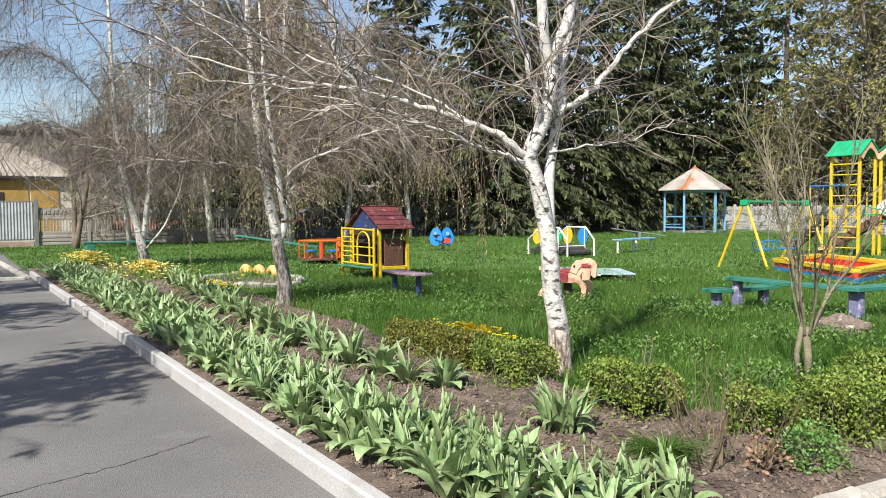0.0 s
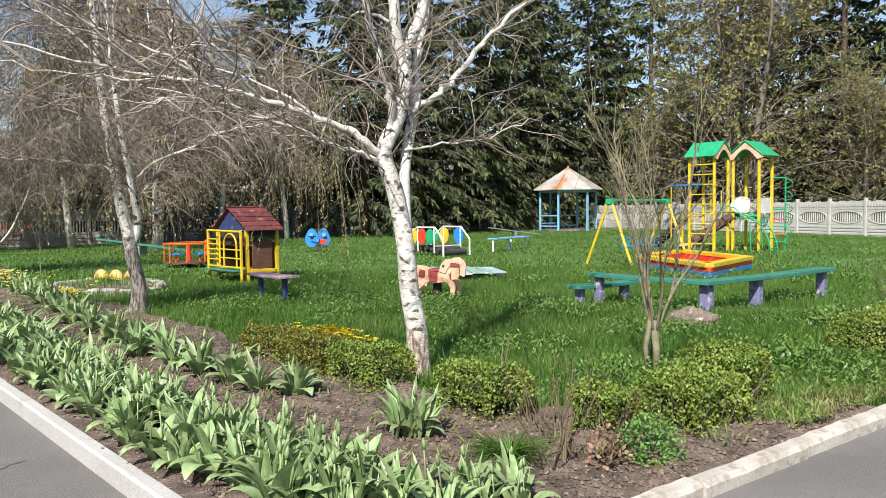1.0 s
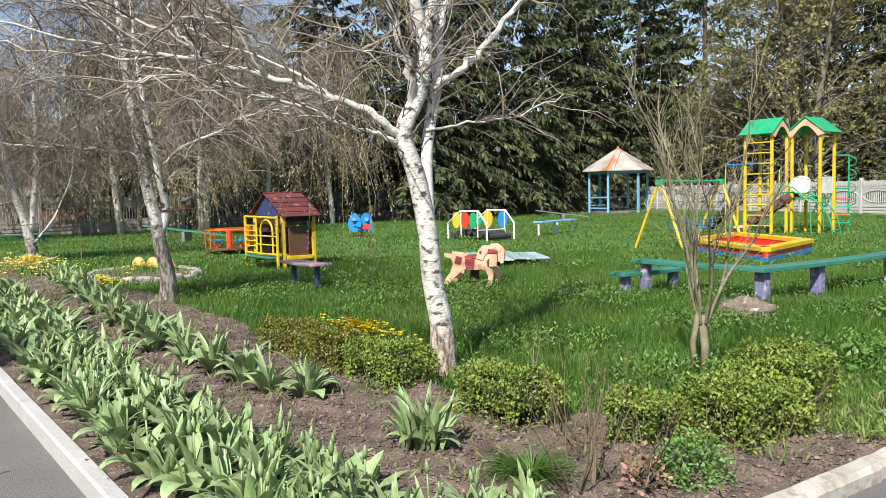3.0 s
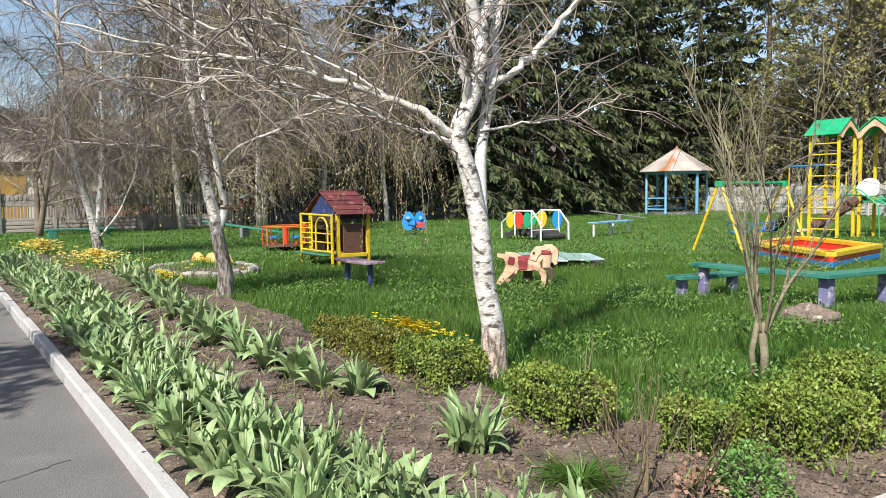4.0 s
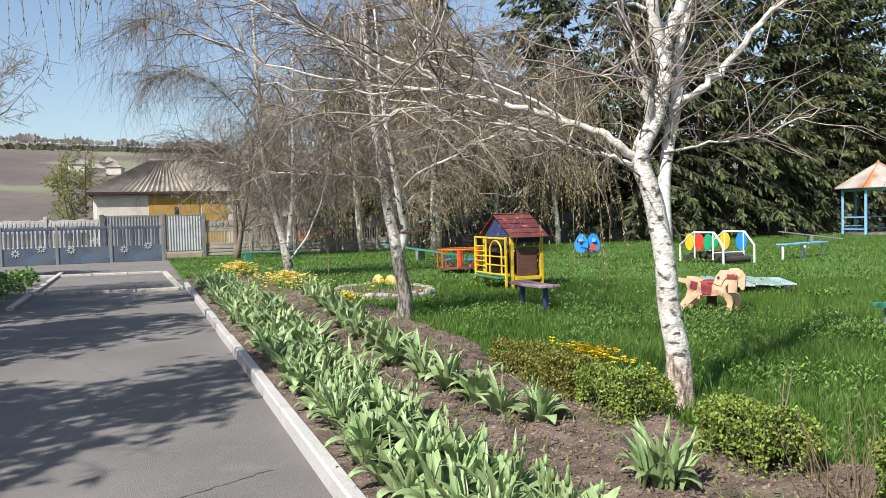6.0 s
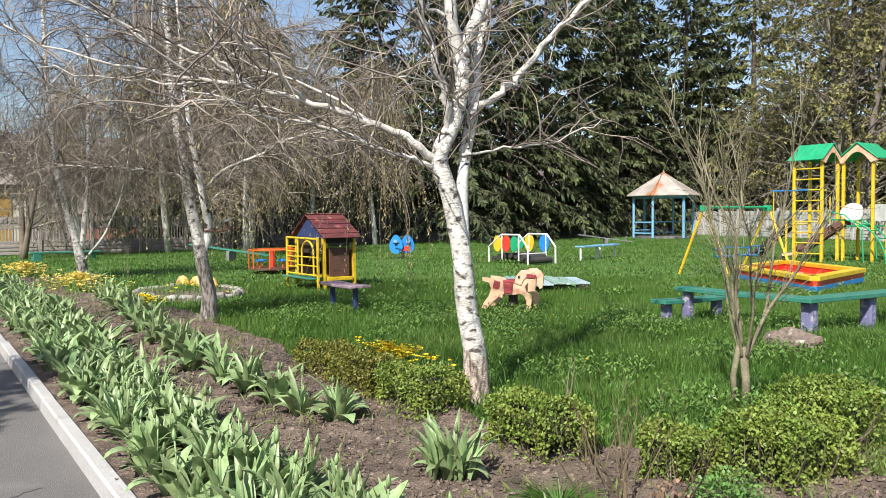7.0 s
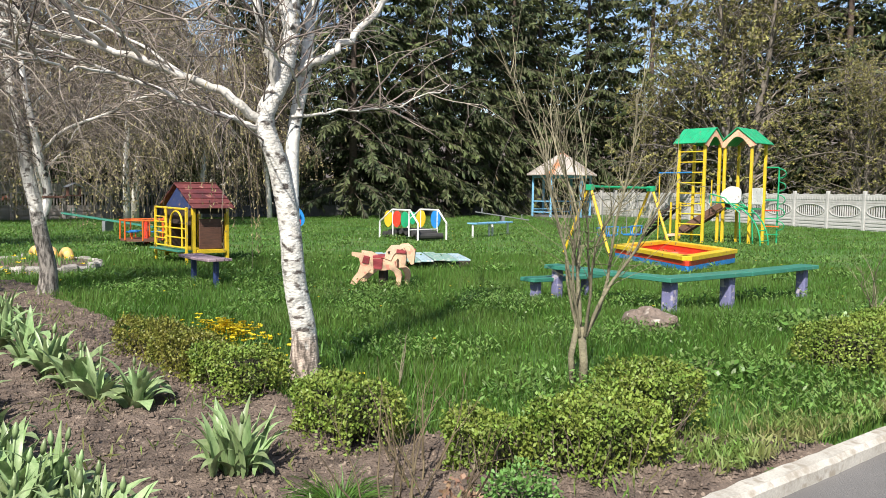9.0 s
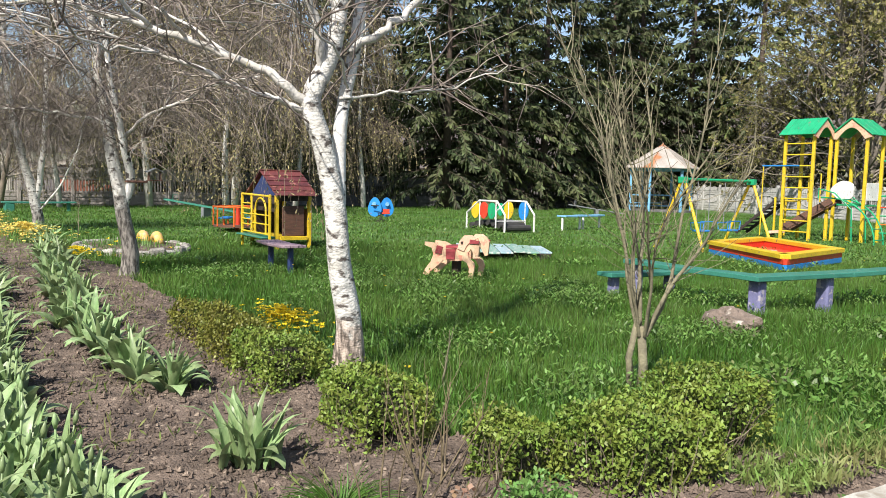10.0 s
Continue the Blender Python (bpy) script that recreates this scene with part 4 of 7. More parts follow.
def carousel():
    c = thing("carousel", (10.87, 21.9, 0), "small orange steel roundabout with blue seats", "roundabout")
    part("floor_disc", Shape().tube([(0, 0, 0.1), (0, 0, 0.15)], 0.62, 20), BROWN, c)
    part("pivot", Shape().tube([(0, 0, 0), (0, 0, 0.62)], 0.06, 10), RED, c)
    for z in (0.62,):
        part("rim_rail", Shape().tube([(0.62 * math.cos(a), 0.62 * math.sin(a), z) for a in np.linspace(0, 2 * math.pi, 25)], 0.02, 6), ORANGE, c)
    for k in range(8):
        a = k * math.pi / 4 + 0.3
        x, y = 0.62 * math.cos(a), 0.62 * math.sin(a)
        part("upright", Shape().tube([(x, y, 0.13), (x, y, 0.62)], 0.02, 6), ORANGE, c)
        if k % 2 == 0:
            part("spoke", Shape().tube([(x, y, 0.6), (0, 0, 0.6)], 0.018, 6), ORANGE, c)
            part("seat", Shape().box((x * 0.68, y * 0.68, 0.33), (0.26, 0.2, 0.03), math.degrees(a)), BLUE, c, "blue seat")
            part("seat_post", Shape().tube([(x * 0.68, y * 0.68, 0.13), (x * 0.68, y * 0.68, 0.32)], 0.02, 6), ORANGE, c)
    p = thing("red_post", (11.22, 21.5, 0), "red steel bollard beside the roundabout", "post")
    part("shaft", Shape().tube([(0, 0, 0), (0, 0, 0.68)], 0.075, 10), ORANGE, p)
    part("cap", Shape().tube([(0, 0, 0.68), (0, 0, 0.71)], [0.08, 0.05], 10), ORANGE, p)


carousel()


def spring_rider():
    s = thing("spring_rider", (16.97, 25.2, 0), "bright blue butterfly-shaped spring rider with red seat", "spring rider", rz=-34)
    for sx in (-1, 1):
        wing = [(sx * 0.20 + 0.235 * math.cos(a) * (1 - 0.25 * math.sin(a)), 0.50 + 0.33 * math.sin(a)) for a in np.linspace(0, 2 * math.pi, 22)[:-1]]
        w = part("wing_panel", Shape().prism(wing, 0.035, pose(0, 0.1 + 0.06 * sx, 0, 0, 0, 12 * sx)), BRIGHT_BLUE, s)
        part("spot", Shape().tube([(sx * 0.22, 0.04 + 0.06 * sx, 0.6), (sx * 0.22, 0.16 + 0.06 * sx, 0.6)], 0.07, 12), SKYBLUE, w, "pale blue spot")
    part("seat", Shape().box((0.2, -0.1, 0.3), (0.26, 0.24, 0.05)), RED, s, "red seat")
    part("backrest", Shape().box((0.2, 0.0, 0.38), (0.22, 0.04, 0.12)), RED, s)
    part("grip", Shape().tube([(-0.3, -0.1, 0.55), (-0.05, -0.2, 0.55)], 0.018, 8), DARK, s)
    part("spring", Shape().tube([(0.08 * math.cos(a), 0.08 * math.sin(a), 0.02 + 0.30 * a / 25) for a in np.linspace(0, 25, 60)], 0.013, 5), DARK, s)
    part("base_plate", Shape().box((0, 0, 0.02), (0.3, 0.3, 0.04)), DARK, s)


spring_rider()


def tyre_bridge():
    b = thing("play_bridge", (17.85, 19.55, 0), "white arched rail bridge with coloured panels and tyres", "play bridge")
    W, D = 1.1, 1.85
    for x in (0, W):
        part("rail", Shape().tube([(x, 0, 0), (x, 0, 0.5), (x, 0.38, 0.88), (x, D - 0.62, 0.88), (x, D, 0.5), (x, D, 0)], 0.03, 8), WHITE, b)
        part("upright", Shape().tube([(x, 0.42, 0.1), (x, 0.42, 0.88)], 0.025, 6), WHITE, b)
        part("upright", Shape().tube([(x, D - 0.65, 0.1), (x, D - 0.65, 0.88)], 0.025, 6), WHITE, b)
    part("tie_bar", Shape().tube([(0, 0.42, 0.3), (W, 0.42, 0.3)], 0.02, 6), WHITE, b)
    def disc(y, x, r, m, lab):
        out = [(r * math.cos(a), 0.60 + r * 1.25 * math.sin(a)) for a in np.linspace(0, 2 * math.pi, 18)[:-1]]
        part("panel", Shape().prism(out, 0.025, pose(x, y, 0, 0, 0, 90)), m, b, lab)
    disc(1.42, 0, 0.2, YELLOW, "yellow round panel")
    disc(1.0, 0, 0.2, RED, "red panel")
    disc(0.62, 0, 0.19, GREEN, "green panel")
    disc(1.2, W, 0.22, YELLOW, "yellow panel")
    disc(0.5, W, 0.22, BRIGHT_BLUE, "blue panel")
    disc(1.6, W, 0.16, GREEN, "green panel")
    for k in range(7):
        y = 0.12 + 0.27 * k
        z = 0.08 + 0.16 * math.sin(math.pi * (k + 0.5) / 7)
        part("tyre", Shape().tube([(0.08, y, z), (W - 0.08, y, z)], 0.09, 10), RUBBER, b)


tyre_bridge()


def rocking_horse():
    h = thing("toy_horse", (10.35, 11.25, 0), "cream plywood toy horse with pink mane and saddle", "toy horse", rz=-60)
    body = [(-0.44, 0.02), (-0.36, 0.0), (-0.30, 0.08), (-0.20, 0.16), (-0.12, 0.24), (0.0, 0.235), (0.10, 0.235), (0.18, 0.25), (0.24, 0.22), (0.28, 0.14),
            (0.26, 0.02), (0.33, 0.0), (0.36, 0.16), (0.34, 0.23), (0.27, 0.28), (0.26, 0.36), (0.30, 0.42), (0.335, 0.36), (0.365, 0.30), (0.41, 0.31),
            (0.42, 0.38), (0.43, 0.50), (0.38, 0.575), (0.30, 0.58), (0.21, 0.52), (0.16, 0.43), (0.06, 0.39), (-0.08, 0.39), (-0.17, 0.43), (-0.27, 0.47),
            (-0.42, 0.48), (-0.42, 0.43), (-0.31, 0.40), (-0.28, 0.31), (-0.32, 0.2), (-0.40, 0.1)]
    mane = [(0.10, 0.41), (0.13, 0.52), (0.20, 0.6), (0.31, 0.61), (0.38, 0.56), (0.30, 0.52), (0.24, 0.46), (0.2, 0.38)]
    saddle = [(-0.07, 0.255), (0.06, 0.255), (0.07, 0.40), (-0.08, 0.40)]
    for y in (-0.17, 0.17):
        side = part("side_panel", Shape().prism(body, 0.035, pose(0, y, 0.05)), CREAM, h)
        o = -0.024 if y < 0 else 0.024
        part("mane", Shape().prism(mane, 0.02, pose(0, y + o, 0.05)), PINK, side, "pink mane")
        part("saddle", Shape().prism(saddle, 0.02, pose(0, y + o, 0.05)), MAROON, side, "maroon saddle")
        part("bridle", Shape().prism([(0.28, 0.49), (0.42, 0.49), (0.43, 0.53), (0.29, 0.55)], 0.018, pose(0, y + o * 1.1, 0.05)), MAROON, side)
        part("rump_patch", Shape().prism([(-0.25, 0.33), (-0.15, 0.32), (-0.13, 0.42), (-0.22, 0.44)], 0.018, pose(0, y + o, 0.05)), MAROON, side)
    part("seat", Shape().box((-0.01, 0, 0.47), (0.2, 0.3, 0.04)), MAROON, h)
    part("cross_brace", Shape().box((-0.2, 0, 0.32), (0.05, 0.28, 0.05)), CREAM, h)
    part("grip", Shape().tube([(0.17, -0.22, 0.55), (0.17, 0.22, 0.55)], 0.017, 8), DARK, h)
    part("spring_base", Shape().tube([(0, 0, 0), (0, 0, 0.3)], 0.07, 10), DARK, h)


rocking_horse()


FADED_TEAL = paint("faded_teal_paint", (0.20, 0.36, 0.30), (0.4, 0.42, 0.38), 0.7, 0.54)
FADED_BLUE = paint("faded_blue_paint", (0.32, 0.46, 0.52), (0.45, 0.46, 0.44), 0.7, 0.54)


def low_platform():
    p = thing("low_platform", (13.4, 14.05, 0), "low faded teal plank platform in the grass", "platform", rz=-33)
    for k in range(7):
        x = -0.75 + 0.25 * k
        part("plank", Shape().box((x, 0.0, 0.13 + 0.012 * math.sin(k * 2)), (0.235, 2.1 - 0.16 * abs(k - 2), 0.035)), FADED_TEAL if k % 3 else FADED_BLUE, p)
    for y in (-0.7, 0.7):
        part("bearer", Shape().box((0, y, 0.05), (1.7, 0.08, 0.11)), DARK, p)


low_platform()


def seesaw(at, rz, L_, mat1, label, tilt=9):
    s = thing("seesaw", at, label, "seesaw", rz=rz)
    dz = math.tan(radians(tilt)) * L_ / 2
    part("plank", Shape().beam((-L_ / 2, 0, 0.36 + dz), (L_ / 2, 0, 0.36 - dz), 0.2, 0.05), mat1, s)
    part("trestle", Shape().beam((0, -0.2, 0.16), (0, 0.2, 0.16), 0.12, 0.34), SHEET_GREY, s)
    for u in (-0.38, 0.38):
        x, z = u * L_, 0.36 - 2 * dz * u
        part("grip", Shape().tube([(x, -0.1, z), (x, -0.1, z + 0.22), (x, 0.1, z + 0.22), (x, 0.1, z)], 0.014, 6), mat1, s)


seesaw((12.1, 28.6, 0), -58, 3.6, TEAL, "long teal plank seesaw, one end on the grass", 6)
seesaw((29.6, 27.6, 0), -28, 2.6, SHEET_GREY, "grey metal seesaw with pale grips", 8)


def gazebo():
    g = thing("gazebo", (41.6, 34.1, 0), "light blue timber gazebo with rusty white sheet roof", "gazebo")
    g.scale = (1.04, 1.04, 1.05)
    n, r, R, e, top = 6, 1.75, 2.15, 2.5, 3.85
    a0 = radians(20)
    P = [(r * math.cos(a0 + k * 2 * math.pi / n), r * math.sin(a0 + k * 2 * math.pi / n)) for k in range(n)]
    for k in range(n):
        x, y = P[k]
        part("post", Shape().box((x, y, e / 2), (0.12, 0.12, e), math.degrees(a0) + 60 * k), SKYBLUE, g)
        x2, y2 = P[(k + 1) % n]
        part("beam", Shape().beam((x, y, e - 0.1), (x2, y2, e - 0.1), 0.08, 0.14), SKYBLUE, g)
        if k in (0, 1, 2):
            part("rail", Shape().beam((x, y, 0.92), (x2, y2, 0.92), 0.06, 0.08), SKYBLUE, g)
            part("rail", Shape().beam((x, y, 0.28), (x2, y2, 0.28), 0.06, 0.08), SKYBLUE, g)
        elif k == 5:
            part("rail", Shape().beam((x, y, 0.92), (x2, y2, 0.92), 0.06, 0.08), SKYBLUE, g)
        E1 = (R * math.cos(a0 + k * 2 * math.pi / n), R * math.sin(a0 + k * 2 * math.pi / n))
        E2 = (R * math.cos(a0 + (k + 1) * 2 * math.pi / n), R * math.sin(a0 + (k + 1) * 2 * math.pi / n))
        sh = Shape()
        sh.add([(*E1, e), (*E2, e), (0, 0, top), (*E1, e - 0.04), (*E2, e - 0.04), (0, 0, top - 0.04)], [(0, 1, 2), (5, 4, 3), (0, 3, 4, 1)])
        part("roof_sheet", sh, GALV, g)
        part("hip_seam", Shape().beam((*E1, e + 0.02), (0, 0, top + 0.02), 0.06, 0.04), GALV, g)
    part("finial", Shape().tube([(0, 0, top - 0.05), (0, 0, top + 0.12)], [0.1, 0.03], 8), GALV, g)
    part("floor_slab", Shape().tube([(0, 0, -0.02), (0, 0, 0.1)], 1.9, 6), CONC_GREY, g)
    part("bench_board", Shape().beam((-1.2, 1.0, 0.45), (1.2, 1.0, 0.45), 0.35, 0.05), SKYBLUE, g)


gazebo()


def wall_bars():
    w = thing("wall_bars", (28.1, 8.35, 0), "turquoise steel climbing bars between two posts", "climbing bars", rz=-60)
    for x in (0, 1.6):
        part("post", Shape().tube([(x, 0, 0), (x, 0, 1.72)], 0.07, 10), mat("turquoise_paint", (0.13, 0.5, 0.52), None, 0.45, 4, 50, 0.1), w)
    for z in (0.3, 0.6, 0.9, 1.2, 1.5):
        part("bar", Shape().tube([(0, 0, z), (1.6, 0, z)], 0.02, 6), SKYBLUE, w)


wall_bars()


EDGING = mat("edging_stone", (0.42, 0.395, 0.36), (0.30, 0.28, 0.25), 0.95, 9, 60, 0.8, obj=0.25, stain=(0.16, 0.14, 0.11), stain_scale=12)


def round_bed():
    b = thing("raised_bed", (7.25, 17.2, 0), "round bed edged with whitewashed rough stones", "flower bed")
    n = 22
    for k in range(n):
        a = 2 * math.pi * k / n
        r = 1.05
        sh = Shape().box((0, 0, 0), (0.28 + 0.05 * math.sin(k * 3.9), 0.16, 0.19 + 0.05 * math.sin(k * 2.7)), bevel=0.05, m=pose(r * math.cos(a) * 0.85, r * 1.25 * math.sin(a), 0.015, 4 * math.sin(k), 5 * math.cos(k * 2), math.degrees(a) + 90 + 8 * math.sin(k * 1.7)))
        part("edging_stone", sh, EDGING, b)
    v = [(0, 0, 0.16)] + [(1.0 * math.cos(2 * math.pi * k / 20) * 0.85, 1.22 * math.sin(2 * math.pi * k / 20), 0.08) for k in range(20)]
    part("soil", Shape().add(v, [(0, k + 1, (k + 1) % 20 + 1) for k in range(20)]), SOIL, b)
    t = thing("painted_tyres", (7.35, 17.6, 0.1), "half-buried tyres with worn orange-yellow paint", "tyres")
    for k in range(3):
        x0, y0 = 0.12 * k, -0.34 * k + 0.3
        pts = [(x0 + 0.05 * k, y0 + 0.19 * math.cos(a), 0.15 * math.sin(a)) for a in np.linspace(0, math.pi, 12)]
        part("tyre", Shape().tube(pts, 0.085, 9), TYRE_PAINT, t, smooth=True)


round_bed()


def boulder(name, at, size, label, seed):
    bm = bmesh.new()
    bmesh.ops.create_icosphere(bm, subdivisions=4, radius=1.0)
    for v in bm.verts:
        p = v.co * 1.7 + Vector((seed, seed * 2, 0))
        d = 1 + 0.32 * noise.noise(p) + 0.14 * noise.noise(p * 2.7) + 0.07 * noise.noise(p * 6)
        v.co = Vector((v.co.x * size[0] * d, v.co.y * size[1] * d, max(-0.06, v.co.z * size[2] * d)))
    me = bpy.data.meshes.new(name)
    bm.to_mesh(me)
    bm.free()
    me.materials.append(STONE)
    ob = new(name, me)
    ob.matrix_world = pose(*at)
    return tagged(ob, label, "stone")


boulder("boulder", (10.75, 7.0, 0.0), (0.20, 0.33, 0.19), "rough brown-grey boulder half sunk in the grass", 3)


# ---- trees ----
def strands(p0, d0, length, droop, jitter, K, r0, sides=3, taper=0.25):
    """Many bending shoots at once. Returns their points (n, K, 3), and vertices and quads of thin tubes along them."""
    n = len(p0)
    length, r0 = np.broadcast_to(length, n).astype(float), np.broadcast_to(r0, n).astype(float)
    droop = np.broadcast_to(droop, n).astype(float)
    d, p = unit(np.asarray(d0, float)), np.asarray(p0, float)
    pts = [p]
    for k in range(K - 1):
        d = d + rng.normal(size=(n, 3)) * jitter
        d[:, 2] -= droop / (K - 1)
        d = unit(d)
        p = p + d * (length / (K - 1))[:, None]
        pts.append(p)
    P = np.stack(pts, 1)
    T = np.gradient(P, axis=1)
    T = unit(T)
    U = unit(np.cross(T, np.array([0.31, 0.87, 0.22])))
    V = np.cross(T, U)
    R = r0[:, None] * (1 - (1 - taper) * np.linspace(0, 1, K))[None]
    ring = [P + (U * math.cos(a) + V * math.sin(a)) * R[..., None] for a in 2 * math.pi * np.arange(sides) / sides]
    W = np.stack(ring, 2)
    v = W.reshape(-1, 3)
    i, k, j = np.meshgrid(np.arange(n), np.arange(K - 1), np.arange(sides), indexing="ij")
    j2 = (j + 1) % sides
    b = (i * K + k) * sides
    f = np.stack([b + j, b + sides + j, b + sides + j2, b + j2], -1).reshape(-1, 4)
    return P, v, f


def pick(P, n, lo=0.2, hi=1.0):
    """n points on the shoots P, with the direction there."""
    N, K = P.shape[:2]
    i = rng.integers(0, N, n)
    u = (lo + (hi - lo) * rng.random(n)) * (K - 1)
    k = np.minimum(u.astype(int), K - 2)
    t = (u - k)[:, None]
    a, b = P[i, k], P[i, k + 1]
    return a * (1 - t) + b * t, unit(b - a)


def join(*pairs):
    vs, fs, o = [], [], 0
    for v, f in pairs:
        vs.append(v)
        fs.append(f + o)
        o += len(v)
    return np.concatenate(vs), np.concatenate(fs)


def smooth_line(pts, n=4):
    """A rounded line through the points given as (x, y, z, radius)."""
    q = np.array(pts, float)
    q = np.vstack([2 * q[0] - q[1], q, 2 * q[-1] - q[-2]])
    out = []
    for i in range(1, len(q) - 2):
        for u in np.linspace(0, 1, n, endpoint=False):
            a, b, c, d = q[i - 1:i + 3]
            out.append(0.5 * (2 * b + (c - a) * u + (2 * a - 5 * b + 4 * c - d) * u * u + (3 * b - a - 3 * c + d) * u ** 3))
    out.append(q[-2])
    return np.array(out)


def birch(name, at, stems, limbs, label, twigs=500, fine=1800, drop=0.9, fine_len=0.5, catkins=0, low=0.55, reach=1.0, seed=1, group="birches", foot_tone=()):
    """A birch: white stems with a rough dark foot, limbs along given lines, and thin hanging twigs."""
    global rng
    keep, rng = rng, np.random.default_rng(seed)
    t = thing(name, at, label, "tree", group)
    lines = []
    foot = True
    for s in stems:
        line = smooth_line(s)
        lines.append(line)
        pts = line[:, :3] + np.stack([0.010 * np.sin(line[:, 2] * 7 + seed), 0.010 * np.cos(line[:, 2] * 9), 0 * line[:, 2]], -1)
        if foot and low > 0:
            flare = 1 + 0.18 * np.clip(1 - line[:, 2] / 0.3, 0, 1)
            part("trunk", Shape().tube(pts, list(line[:, 3] * flare), 14, False), birch_bark("birch_trunk_bark", low, *foot_tone), t, "", True)
            foot = False
        else:
            part("trunk", Shape().tube(pts, list(line[:, 3]), 10), BARK, t, "", True)
    starts, dirs = [], []
    for s in limbs:
        line = smooth_line(s, 5)
        line[2:-1, :3] += rng.normal(size=(len(line) - 3, 3)) * 0.012
        part("limb", Shape().tube(line[:, :3], list(line[:, 3] * 0.78), 7), LIMB, t, "", True)
        lines.append(line)
    for line in lines:
        d = unit(np.gradient(line[:, :3], axis=0))
        m = max(4, int(len(line) * twigs / 160))
        for i in rng.integers(int(len(line) * 0.3), len(line), m):
            if line[i, 2] > 1.55:
                starts.append(line[i, :3])
                side = rng.normal(size=3) * np.array([1, 1, 0.5])
                dirs.append(d[i] * 0.9 + unit(side) * 1.0 + np.array([0, 0, 0.35]))
    starts, dirs = np.array(starts), np.array(dirs)
    n = len(starts)
    P1, v1, f1 = strands(starts, dirs, reach * rng.uniform(0.35, 1.2, n), 0.75 * drop, 0.16, 8, rng.uniform(0.004, 0.009, n), 4)
    p, d = pick(P1, fine, 0.15, 1.0)
    P2, v2, f2 = strands(p, d * 0.6 + rng.normal(size=(fine, 3)) * 0.7, fine_len * rng.uniform(0.4, 1.3, fine), 1.3 * drop, 0.2, 4, 0.0033, 3)
    part("fine_crown", mesh_np("fine_crown", *join((v1, f1), (v2, f2)), TWIG_PALE), None, t, "fine bare drooping twigs")["kind"] = "stuff"
    if catkins:
        p, d = pick(P2, catkins, 0.4, 1.0)
        a = np.array([0, 0, -1.0]) + rng.normal(size=(catkins, 3)) * 0.3
        v, f = cards(p + a * 0.02, a, rand_dirs(catkins), rng.uniform(0.03, 0.06, catkins), 0.012)
        part("catkin_cover", mesh_np("catkin_cover", v, f, CATKIN), None, t, "hanging brown catkins and buds")["kind"] = "stuff"
    rng = keep
    return t


def rel(pts, o):
    return [(x - o[0], y - o[1], z, r) for x, y, z, r in pts]


